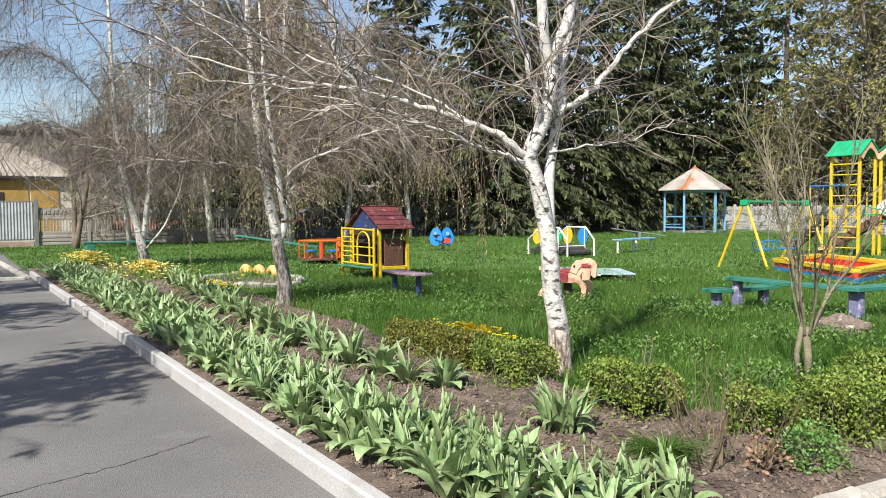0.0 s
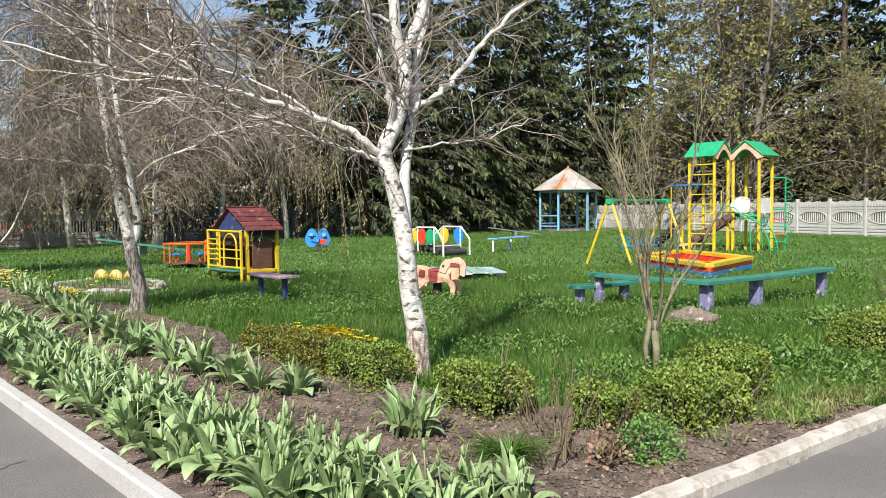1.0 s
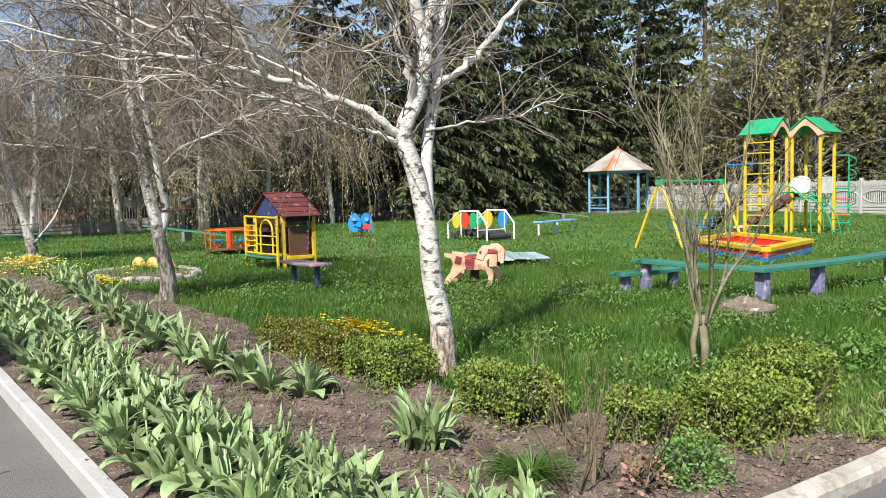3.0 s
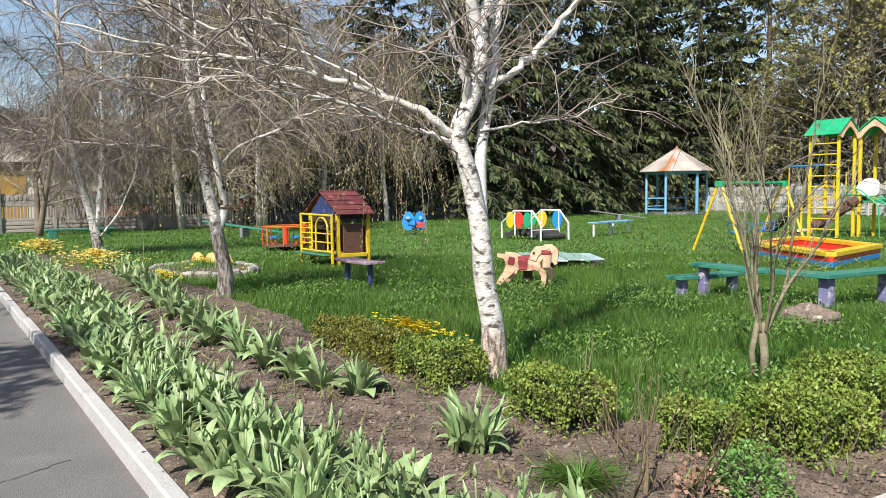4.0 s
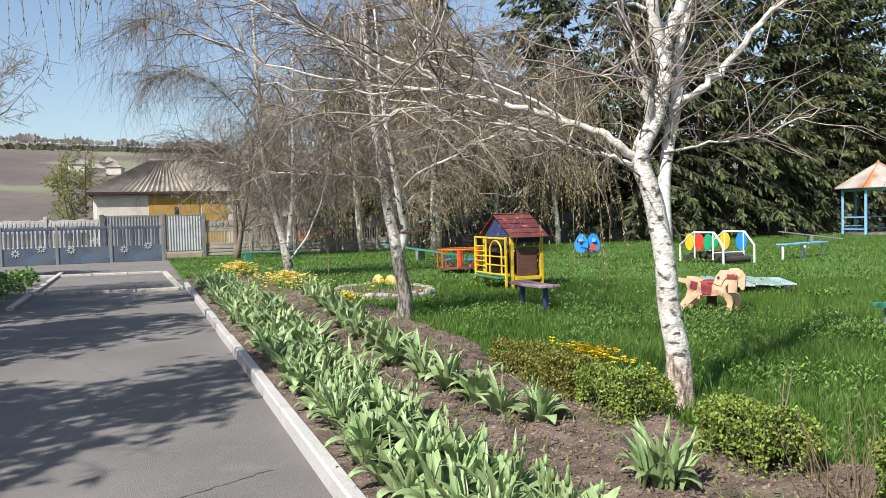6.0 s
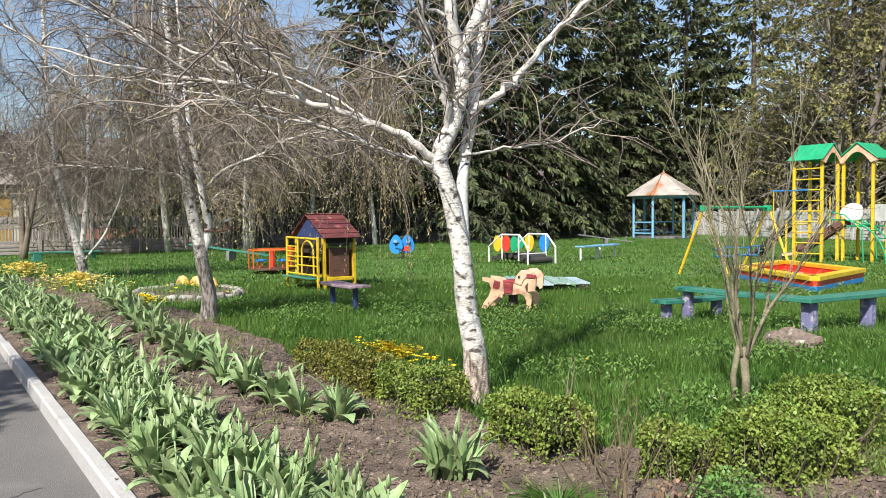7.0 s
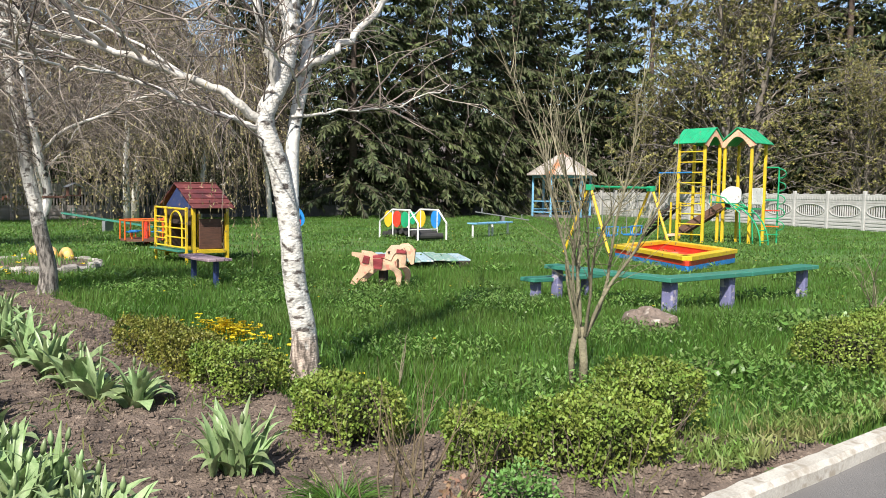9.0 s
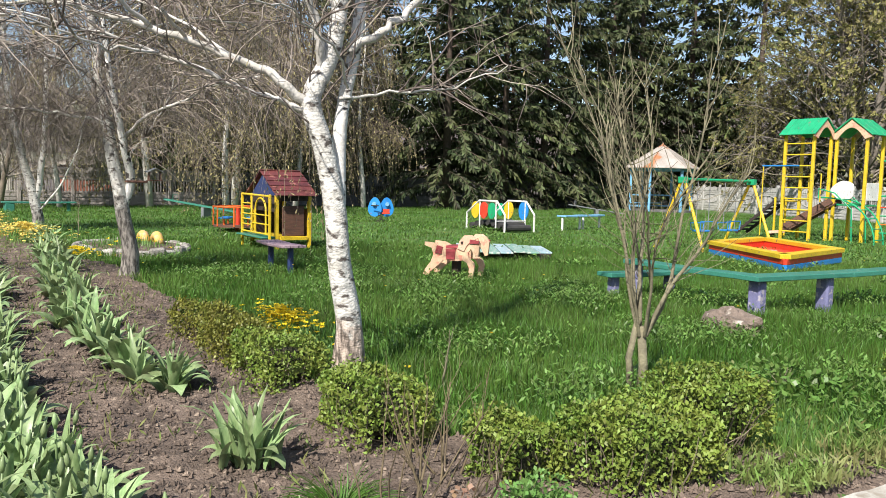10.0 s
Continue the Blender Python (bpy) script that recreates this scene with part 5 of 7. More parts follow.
B1 = (6.57, 7.17)
birch("birch_tree", (*B1, 0), [
    rel([(6.575, 7.17, -0.1, 0.118), (6.55, 7.17, 0.25, 0.097), (6.50, 7.17, 0.6, 0.087), (6.43, 7.17, 1.12, 0.078), (6.34, 7.19, 1.6, 0.07), (6.265, 7.22, 1.9, 0.072), (6.36, 7.15, 2.2, 0.060), (6.42, 7.12, 2.55, 0.054), (6.45, 7.1, 2.8, 0.050), (6.58, 7.1, 3.1, 0.046), (6.75, 7.1, 4.0, 0.045), (6.8, 7.1, 5.5, 0.03), (6.7, 7.0, 7.0, 0.012)], B1),
    rel([(6.46, 7.17, 0.9, 0.05), (6.46, 7.2, 1.4, 0.052), (6.50, 7.24, 1.76, 0.048), (6.56, 7.2, 2.23, 0.045), (6.65, 7.25, 2.62, 0.040), (6.78, 7.3, 3.07, 0.036), (6.95, 7.4, 4.2, 0.034), (7.1, 7.5, 5.6, 0.016)], B1),
    rel([(6.42, 7.12, 2.5, 0.055), (6.36, 7.1, 2.75, 0.05), (6.24, 7.05, 3.1, 0.045), (6.15, 7.0, 4.0, 0.034), (6.0, 6.9, 5.6, 0.014)], B1),
], [
    rel([(6.33, 7.18, 2.05, 0.045), (6.25, 7.1, 2.35, 0.040), (6.16, 7.1, 2.62, 0.036), (6.04, 7.1, 2.92, 0.032), (5.8, 7.1, 3.7, 0.022), (5.6, 7.1, 4.6, 0.01)], B1),
    rel([(6.50, 7.15, 2.25, 0.045), (6.66, 7.1, 2.36, 0.038), (6.9, 7.05, 2.55, 0.034), (7.2, 7.0, 2.87, 0.03), (7.52, 6.95, 3.18, 0.025), (8.3, 6.8, 3.75, 0.012)], B1),
    rel([(6.27, 7.22, 1.86, 0.048), (6.08, 7.25, 1.99, 0.042), (5.86, 7.32, 2.11, 0.036), (5.45, 7.5, 2.27, 0.030), (4.98, 7.68, 2.39, 0.026), (4.45, 7.9, 2.46, 0.018), (3.8, 8.2, 2.62, 0.010), (3.2, 8.5, 2.9, 0.005)], B1),
    rel([(6.28, 7.22, 1.82, 0.032), (6.1, 7.24, 1.87, 0.028), (5.9, 7.27, 1.93, 0.024), (5.52, 7.35, 2.06, 0.018), (5.0, 7.45, 2.22, 0.012), (4.4, 7.5, 2.3, 0.006)], B1),
    rel([(5.3, 7.55, 2.31, 0.020), (4.95, 7.4, 2.55, 0.016), (4.6, 7.3, 2.75, 0.012), (4.1, 7.2, 3.1, 0.006)], B1),
    rel([(4.9, 7.7, 2.4, 0.016), (4.7, 7.75, 2.65, 0.013), (4.72, 7.8, 2.95, 0.01), (4.5, 7.9, 3.3, 0.005)], B1),
    rel([(4.98, 7.68, 2.39, 0.018), (4.55, 7.75, 2.62, 0.014), (4.1, 7.9, 2.78, 0.010), (3.5, 8.1, 3.1, 0.005)], B1),
    rel([(5.15, 7.62, 2.36, 0.016), (4.75, 7.9, 2.44, 0.013), (4.25, 8.3, 2.48, 0.010), (3.7, 8.7, 2.58, 0.005)], B1),
    rel([(4.6, 7.82, 2.45, 0.014), (4.2, 7.75, 2.66, 0.011), (3.8, 7.7, 2.95, 0.008), (3.5, 7.7, 3.3, 0.004)], B1),
    rel([(5.5, 7.48, 2.26, 0.016), (5.2, 7.2, 2.42, 0.012), (4.8, 6.95, 2.5, 0.008), (4.4, 6.8, 2.48, 0.004)], B1),
    rel([(5.75, 7.36, 2.16, 0.015), (5.5, 7.7, 2.42, 0.012), (5.2, 8.1, 2.62, 0.009), (4.9, 8.5, 2.9, 0.004)], B1),
    rel([(5.3, 7.38, 2.13, 0.012), (4.9, 7.15, 2.1, 0.010), (4.5, 6.95, 2.15, 0.007), (4.1, 6.8, 2.1, 0.004)], B1),
    rel([(6.46, 7.2, 1.93, 0.016), (6.8, 7.1, 1.99, 0.012), (7.2, 7.0, 2.05, 0.009), (7.7, 6.9, 2.25, 0.005)], B1),
    rel([(6.5, 7.15, 2.0, 0.012), (6.2, 6.8, 2.2, 0.010), (5.7, 6.4, 2.3, 0.007), (5.2, 6.1, 2.25, 0.004)], B1),
    rel([(6.45, 7.1, 2.8, 0.024), (6.5, 7.6, 3.15, 0.018), (6.8, 8.5, 3.3, 0.012), (7.1, 9.45, 3.1, 0.008), (7.24, 9.9, 2.99, 0.005)], B1),
    rel([(6.72, 7.1, 3.8, 0.03), (7.2, 7.3, 4.3, 0.022), (7.8, 7.5, 4.6, 0.014), (8.5, 7.7, 4.6, 0.006)], B1),
    rel([(6.78, 7.1, 4.6, 0.028), (6.4, 7.7, 5.1, 0.02), (6.1, 8.4, 5.4, 0.013), (5.8, 9.1, 5.4, 0.006)], B1),
    rel([(6.98, 7.42, 4.4, 0.028), (7.5, 7.0, 4.9, 0.02), (8.1, 6.6, 5.2, 0.013), (8.8, 6.2, 5.1, 0.006)], B1),
    rel([(7.0, 7.45, 4.8, 0.024), (7.4, 8.0, 5.3, 0.018), (7.9, 8.6, 5.5, 0.012), (8.4, 9.2, 5.4, 0.006)], B1),
    rel([(6.1, 7.0, 4.3, 0.024), (5.6, 6.7, 4.8, 0.018), (5.0, 6.4, 5.1, 0.012), (4.4, 6.1, 5.0, 0.006)], B1),
    rel([(6.12, 7.0, 4.0, 0.024), (5.7, 7.5, 4.6, 0.018), (5.2, 8.0, 5.0, 0.012), (4.6, 8.4, 5.0, 0.006)], B1),
], "white-barked birch with forked trunk and bare limbs", 170, 1500, 0.45, 0.42, 500, 0.34, 0.75, 11)

B2 = (6.34, 13.15)
birch("birch_tree", (*B2, 0), [
    rel([(6.34, 13.15, -0.1, 0.120), (6.33, 13.15, 0.5, 0.100), (6.22, 13.15, 1.1, 0.088), (6.12, 13.2, 1.8, 0.076), (6.0, 13.2, 2.6, 0.060), (5.9, 13.2, 3.6, 0.048), (5.85, 13.2, 5.0, 0.032), (5.8, 13.2, 7.0, 0.012)], B2),
    rel([(6.27, 13.15, 0.95, 0.056), (6.35, 13.1, 1.35, 0.058), (6.25, 13.0, 1.75, 0.048), (6.12, 12.9, 2.3, 0.040), (6.0, 12.9, 3.2, 0.028), (5.9, 12.8, 4.4, 0.012)], B2),
], [
    rel([(6.2, 13.1, 1.75, 0.032), (6.45, 12.8, 2.1, 0.028), (6.8, 12.4, 2.3, 0.022), (7.2, 12.0, 2.55, 0.016), (7.9, 11.4, 2.7, 0.006)], B2),
    rel([(6.1, 13.2, 2.0, 0.028), (5.8, 13.3, 2.1, 0.024), (5.3, 13.4, 2.15, 0.018), (4.6, 13.6, 2.2, 0.011), (3.8, 13.8, 2.35, 0.005)], B2),
    rel([(6.02, 13.2, 2.5, 0.024), (5.6, 13.0, 2.75, 0.021), (5.0, 12.8, 2.85, 0.014), (4.3, 12.7, 3.1, 0.006)], B2),
    rel([(6.3, 13.05, 1.6, 0.020), (6.55, 12.95, 1.95, 0.016), (6.8, 12.9, 2.4, 0.012), (7.0, 12.9, 3.0, 0.006)], B2),
    rel([(5.95, 13.2, 3.0, 0.024), (6.4, 13.0, 3.5, 0.018), (7.0, 12.8, 4.0, 0.010), (7.5, 12.5, 4.1, 0.005)], B2),
    rel([(5.9, 13.2, 3.6, 0.024), (5.3, 13.4, 4.1, 0.016), (4.6, 13.5, 4.4, 0.008)], B2),
    rel([(5.95, 13.2, 2.9, 0.022), (7.0, 13.5, 3.5, 0.018), (8.2, 14.1, 3.7, 0.013), (9.2, 14.7, 3.3, 0.006)], B2),
], "white-barked birch with drooping bare branches", 500, 5000, 0.9, 0.6, 3400, 1.0, 1.1, 12, foot_tone=((0.06, 0.053, 0.047), (0.30, 0.27, 0.24)))

B3 = (6.35, 22.9)
birch("birch_tree", (*B3, 0), [
    rel([(6.35, 22.9, -0.1, 0.136), (6.33, 22.9, 0.5, 0.120), (6.15, 22.9, 1.3, 0.096), (5.9, 22.9, 2.4, 0.084), (5.75, 22.9, 3.6, 0.072), (5.7, 22.9, 5.0, 0.056), (5.6, 22.9, 8.5, 0.016)], B3),
    rel([(6.33, 22.9, 0.7, 0.064), (6.42, 22.8, 1.4, 0.066), (6.52, 22.8, 2.4, 0.056), (6.56, 22.8, 3.6, 0.044), (6.6, 22.7, 6.0, 0.016)], B3),
    rel([(6.42, 22.8, 0.5, 0.026), (6.72, 22.6, 0.95, 0.024), (6.95, 22.5, 1.4, 0.02), (7.2, 22.4, 2.1, 0.014), (7.4, 22.3, 3.2, 0.008)], B3),
], [
    rel([(5.85, 22.9, 2.6, 0.032), (5.2, 22.8, 3.2, 0.024), (4.4, 22.7, 3.5, 0.016), (3.6, 22.6, 3.4, 0.006)], B3),
    rel([(5.75, 22.9, 3.6, 0.032), (5.0, 22.7, 4.6, 0.024), (4.0, 22.5, 5.2, 0.014), (3.2, 22.3, 5.0, 0.006)], B3),
    rel([(6.52, 22.8, 2.4, 0.028), (7.3, 22.4, 3.2, 0.020), (8.4, 22.0, 3.7, 0.012), (9.0, 21.8, 3.6, 0.005)], B3),
    rel([(5.7, 22.9, 4.6, 0.032), (6.6, 22.4, 5.6, 0.024), (7.6, 22.0, 6.1, 0.012), (8.4, 21.7, 5.8, 0.006)], B3),
    rel([(5.7, 22.9, 5.2, 0.032), (4.8, 22.6, 6.2, 0.022), (3.8, 22.3, 6.6, 0.011), (3.0, 22.1, 6.2, 0.006)], B3),
], "tall many-stemmed birch with hanging bare twigs", 700, 8000, 1.15, 0.9, 4600, 0.5, 1.6, 13, foot_tone=((0.06, 0.053, 0.047), (0.34, 0.31, 0.28)))


def bare_tree(name, at, height, spread, label, material, leaf=None, n_limb=40, n_twig=500, n_fine=2500, n_leaf=0, droop=0.3, fine_droop=0.3,
              trunk_r=0.18, low=0.25, fine_len=0.8, seed=1, stems=1, leaf_size=0.07, bark=None, hang=0.0, fine_r=0.006):
    """A generic tree: stems, limbs, twigs and, where given, small bud leaves."""
    global rng
    keep, rng = rng, np.random.default_rng(seed)
    t = thing(name, at, label, "tree")
    base = []
    for s in range(stems):
        a = 2 * math.pi * s / max(stems, 1) + seed
        o = np.array([math.cos(a), math.sin(a), 0]) * (0.35 if stems > 1 else 0)
        K = 10
        z = np.linspace(-0.2, height, K)
        w = np.linspace(0, 1, K)
        pts = np.stack([o[0] * (0.4 + w * spread * 0.9) + 0.15 * np.sin(z * 0.7 + seed + s), o[1] * (0.4 + w * spread * 0.9) + 0.15 * np.cos(z * 0.6 + s), z], -1)
        part("trunk", Shape().tube(pts, list(trunk_r * (1 - 0.9 * w) + 0.01), 9), bark or TWIG, t, "", True)
        base.append(pts)
    base = np.stack(base)
    p, d = pick(base, n_limb, low, 0.97)
    out = rng.normal(size=(n_limb, 3)) * np.array([1, 1, 0.15])
    rel_h = p[:, 2] / height
    L1 = spread * (1.15 - 0.75 * rel_h) * rng.uniform(0.7, 1.2, n_limb)
    P1, v1, f1 = strands(p, unit(out) + np.array([0, 0, 0.75]), L1, droop, 0.12, 9, trunk_r * 0.28 * (1.1 - 0.7 * rel_h), 5)
    p, d = pick(P1, n_twig, 0.2, 1.0)
    P2, v2, f2 = strands(p, d * 0.7 + rng.normal(size=(n_twig, 3)) * 0.6, spread * 0.35 * rng.uniform(0.5, 1.3, n_twig), droop * 1.3, 0.15, 7, trunk_r * 0.06, 3)
    limb = part("branchwork", mesh_np("branchwork", *join((v1, f1), (v2, f2)), material), None, t)
    limb["kind"] = "stuff"
    p, d = pick(P2, n_fine, 0.1, 1.0)
    P3, v3, f3 = strands(p, d * (0.6 - 0.4 * hang) + rng.normal(size=(n_fine, 3)) * 0.6 * (1 - 0.5 * hang), fine_len * rng.uniform(0.4, 1.4, n_fine), fine_droop, 0.14, 4, fine_r, 3, 0.5)
    part("fine_crown", mesh_np("fine_crown", v3, f3, material), None, t)["kind"] = "stuff"
    if n_leaf:
        p, d = pick(P3, n_leaf, 0.2, 1.0)
        ax = rand_dirs(n_leaf) + np.array([0, 0, -1.2 * hang])
        v, f = cards(p + rng.normal(size=(n_leaf, 3)) * 0.03, ax, rand_dirs(n_leaf), leaf_size * rng.uniform(0.6, 1.4, n_leaf), leaf_size * 0.5)
        part("bud_cover", mesh_np("bud_cover", v, f, leaf), None, t)["kind"] = "stuff"
    rng = keep
    return t


# weeping birches hung with catkins along the back
willow = bare_tree("weeping_birch", (12.2, 37.2, 0), 11.5, 3.4, "weeping birch with long brown catkin strands", TWIG, CATKIN, 36, 340, 1300, 9000, 0.9, 3.0, 0.16, 0.2, 1.9, 21, 1, 0.15, LIMB, 0.8, 0.012)
for x, y, s, r in ((16.0, 36.6, 1.05, 70), (19.2, 37.3, 0.85, 150), (22.8, 37.6, 0.85, 250), (8.6, 37.0, 0.7, 310), (13.6, 31.0, 0.8, 30)):
    copy_thing(willow, pose(x, y, 0, 0, 0, r) @ Matrix.Scale(s, 4))

# the birch beside the path, whose branches hang over it
path_birch = bare_tree("weeping_birch", (-2.7, 6.8, -0.05), 7.5, 2.0, "birch beside the path with hanging bare twigs", TWIG, CATKIN, 34, 320, 900, 4000, 0.7, 1.6, 0.20, 0.4, 0.8, 22, 1, 0.21, BARK, 0.7, 0.010)
copy_thing(path_birch, pose(-3.2, 11.6, -0.05, 0, 0, 140) @ Matrix.Scale(1.1, 4))
# unseen trees, added only to throw shade on the far asphalt
copy_thing(path_birch, pose(-5.0, 15.6, -0.05, 0, 0, 310) @ Matrix.Scale(1.35, 4))
copy_thing(willow, pose(-4.0, 19.5, -0.05, 0, 0, 60) @ Matrix.Scale(0.8, 4))
copy_thing(path_birch, pose(-5.0, 28.5, -0.05, 0, 0, 250) @ Matrix.Scale(1.0, 4))
bare_tree("small_tree", (-0.75, 19.5, -0.05), 5.0, 2.5, "small bare tree with swelling buds", TWIG, BUD, 24, 240, 900, 1400, -0.1, 0.0, 0.09, 0.2, 0.35, 23, 2, 0.04)
bare_tree("fruit_tree", (6.6, 36.2, 0), 5.6, 3.0, "bare fruit tree with pale spring buds", TWIG_PALE, PALE_FLOWER, 26, 300, 1400, 300, -0.1, 0.1, 0.12, 0.2, 0.6, 24, 2, 0.05)

# budding broadleaf trees behind the white fence
GREY_BARK = mat("grey_bark", (0.24, 0.205, 0.17), (0.13, 0.11, 0.09), 0.85, 4, 40, 0.4)
oak = bare_tree("broadleaf_tree", (46.4, 24.6, -0.1), 15.0, 7.6, "large tree with bare grey limbs and olive-brown buds", GREY_BARK, BUD, 150, 900, 2000, 20000, 0.45, 0.3, 0.26, 0.12, 0.9, 31, 4, 0.24, GREY_BARK, 0.0, 0.016)
for x, y, s, r in ((47.0, 18.0, 0.55, 220), (50.5, 31.5, 0.6, 120)):
    copy_thing(oak, pose(x, y, -0.1, 0, 0, r) @ Matrix.Scale(s, 4))


def spruce(at, height, radius, label, seed, dark=NEEDLE):
    """A spruce: whorls of drooping boughs hung with flat needle sprays."""
    global rng
    keep, rng = rng, np.random.default_rng(seed)
    t = thing("spruce_tree", at, label, "tree", "spruces along the fence")
    part("trunk", Shape().tube([(0, 0, -0.2), (0.05, 0, height * 0.5), (0, 0.03, height)], [0.26, 0.15, 0.02], 9), SPRUCE_BARK, t, "", True)
    z = []
    h = 1.3
    while h < height - 0.4:
        z += [h + rng.uniform(-0.15, 0.15)] * 6
        h += 0.44 + 0.14 * rng.random()
    z = np.array(z)
    n = len(z)
    a = rng.uniform(0, 2 * math.pi, n)
    u = (z - 1.3) / (height - 1.3)
    L_ = radius * (1 - u) ** 0.8 * rng.uniform(0.65, 1.15, n) + 0.3
    d = np.stack([np.cos(a), np.sin(a), 0.25 + 0.5 * u], -1)
    P, v, f = strands(np.stack([0 * z, 0 * z, z], -1), d, L_, 1.0 - 0.7 * u, 0.09, 5, 0.03 * (1.1 - u), 3)
    part("bough_frame", mesh_np("bough_frame", v, f, SPRUCE_BARK), None, t)["kind"] = "stuff"
    m = 10500
    w = np.repeat(np.arange(n), np.maximum(1, (L_ / L_.sum() * m)).astype(int))
    k = np.clip(0.12 + 0.88 * rng.random(len(w)) ** 0.75, 0, 1) * 4
    ki = np.minimum(k.astype(int), 3)
    tt = (k - ki)[:, None]
    c = P[w, ki] * (1 - tt) + P[w, ki + 1] * tt
    along = unit(P[w, ki + 1] - P[w, ki])
    side = unit(np.cross(along, np.array([0, 0, 1.0]))) * rng.choice([-1, 1], len(w))[:, None]
    hang = rng.random(len(w))[:, None]
    ax = along * 0.55 + side * (1 - hang) * 0.8 + np.array([0, 0, -1.0]) * hang * 1.1 + rng.normal(size=c.shape) * 0.15
    size = rng.uniform(0.25, 0.7, len(w))
    v, f = cards(c + unit(ax) * size[:, None] * 0.45, ax, rand_dirs(len(w)) + np.array([0, 0, 0.6]), size, size * 0.27)
    part("needle_cover", mesh_np("needle_cover", v, f, dark), None, t)["kind"] = "stuff"
    rng = keep
    return t


# the same needles with sunlight put into a lighter base colour
NEEDLE_LIGHT = mat("needles_sunlit_tone", (0.048, 0.069, 0.021), (0.1, 0.117, 0.034), 0.7, 0.4, 4, 0.0, island=0.6, translucent=0.06)
sp = [spruce((24.9, 42.3, 0), 23.0, 4.6, "tall dark green spruce with drooping boughs", 41),
      spruce((54.5, 41.0, 0), 21, 4.9, "tall dark green spruce with drooping boughs", 42),
      spruce((49.8, 43.5, 0), 22, 5.0, "broad green spruce coloured lighter for sunlight, with hanging sprays", 43, NEEDLE_LIGHT)]
spots = [(1, 28.6, 38.4, 0.98), (0, 32.4, 38.0, 0.9), (1, 36.2, 38.8, 1.0), (0, 40.2, 40.6, 0.95), (1, 43.6, 40.4, 1.05), (0, 47.2, 41.2, 1.0), (1, 50.8, 39.6, 1.1),
         (0, 27.4, 44.5, 0.8), (0, 34.4, 44.6, 0.85), (0, 50.4, 47.0, 0.9),
         (0, 18.4, 44.5, 0.82), (1, 15.2, 44.0, 0.66), (1, 30.6, 42.6, 0.95), (0, 38.6, 45.0, 0.8),
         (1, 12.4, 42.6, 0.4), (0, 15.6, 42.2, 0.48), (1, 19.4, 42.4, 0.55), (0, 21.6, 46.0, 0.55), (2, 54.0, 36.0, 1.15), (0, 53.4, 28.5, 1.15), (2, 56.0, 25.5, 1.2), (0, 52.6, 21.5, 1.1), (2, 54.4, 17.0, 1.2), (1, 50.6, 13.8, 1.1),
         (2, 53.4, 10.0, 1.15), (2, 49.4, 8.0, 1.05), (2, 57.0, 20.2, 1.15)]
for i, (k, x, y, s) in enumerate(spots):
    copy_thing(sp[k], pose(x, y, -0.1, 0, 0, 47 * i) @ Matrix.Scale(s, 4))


def bare_shrub(name, at, n, height, spread, r, label, seed, twigs=90, material=None, base=0.0):
    global rng
    keep, rng = rng, np.random.default_rng(seed)
    t = thing(name, at, label, "shrub")
    a = rng.uniform(0, 2 * math.pi, n)
    p = np.stack([0.05 * np.cos(a), 0.05 * np.sin(a), 0 * a - 0.03], -1)
    d = np.stack([np.cos(a) * spread, np.sin(a) * spread, np.ones(n)], -1)
    if base:
        part("base", Shape().tube([(0.02, 0, -0.05), (0.025, 0, base * 0.5), (0.0, 0.01, base + 0.04)], [r * 2.4, r * 1.9, r * 1.8], 10).tube([(-0.04, 0.03, -0.05), (-0.06, 0.05, base * 0.6), (-0.02, 0.02, base + 0.1)], [r * 1.8, r * 1.4, r * 1.3], 9), material, t, smooth=True)
        p = np.stack([0.025 * np.cos(a), 0.025 * np.sin(a), 0 * a + base - 0.02], -1)
    hs = height * rng.uniform(0.6, 1.05, n)
    for i in range(n):
        P, v, f = strands(p[i:i + 1], d[i:i + 1], hs[i], -0.25, 0.11, 10, r * rng.uniform(0.6, 1.1), 6, 0.2)
        part("stem", mesh_np("stem", v, f, material or TWIG_PALE, True), None, t)
        q, dd = pick(P, max(3, twigs // n), 0.25, 1.0)
        P2, v2, f2 = strands(q, dd + rng.normal(size=q.shape) * 0.45, height * 0.25 * rng.uniform(0.4, 1.3, len(q)), -0.4, 0.14, 6, r * 0.22, 3)
        part("shoot_spray", mesh_np("shoot_spray", v2, f2, material or TWIG_PALE), None, t)["kind"] = "stuff"
    rng = keep
    return t


SHRUB_BARK = mat("shrub_bark", (0.26, 0.235, 0.15), (0.13, 0.115, 0.075), 0.85, 6, 60, 0.4)
bare_shrub("bare_shrub", (7.95, 5.71, 0), 10, 1.9, 0.27, 0.016, "bare many-stemmed shrub with upright greenish-brown stems", 51, 230, SHRUB_BARK, 0.42)
bare_shrub("bare_shrub", (13.5, 5.75, 0), 6, 0.95, 0.35, 0.012, "small bare shrub with pale stems in the grass", 52, 60, SHRUB_BARK)
bare_shrub("sapling", (6.9, 6.55, 0), 2, 0.45, 0.15, 0.012, "thin cut sapling stump beside the birch", 53, 8, SHRUB_BARK)
bare_shrub("sapling", (6.75, 20.0, 0), 1, 1.3, 0.05, 0.012, "thin bare sapling in the grass", 54, 12, SHRUB_BARK)
ROSE = mat("rose_stem", (0.15, 0.115, 0.065), (0.10, 0.075, 0.045), 0.8, 6, 60, 0.3)
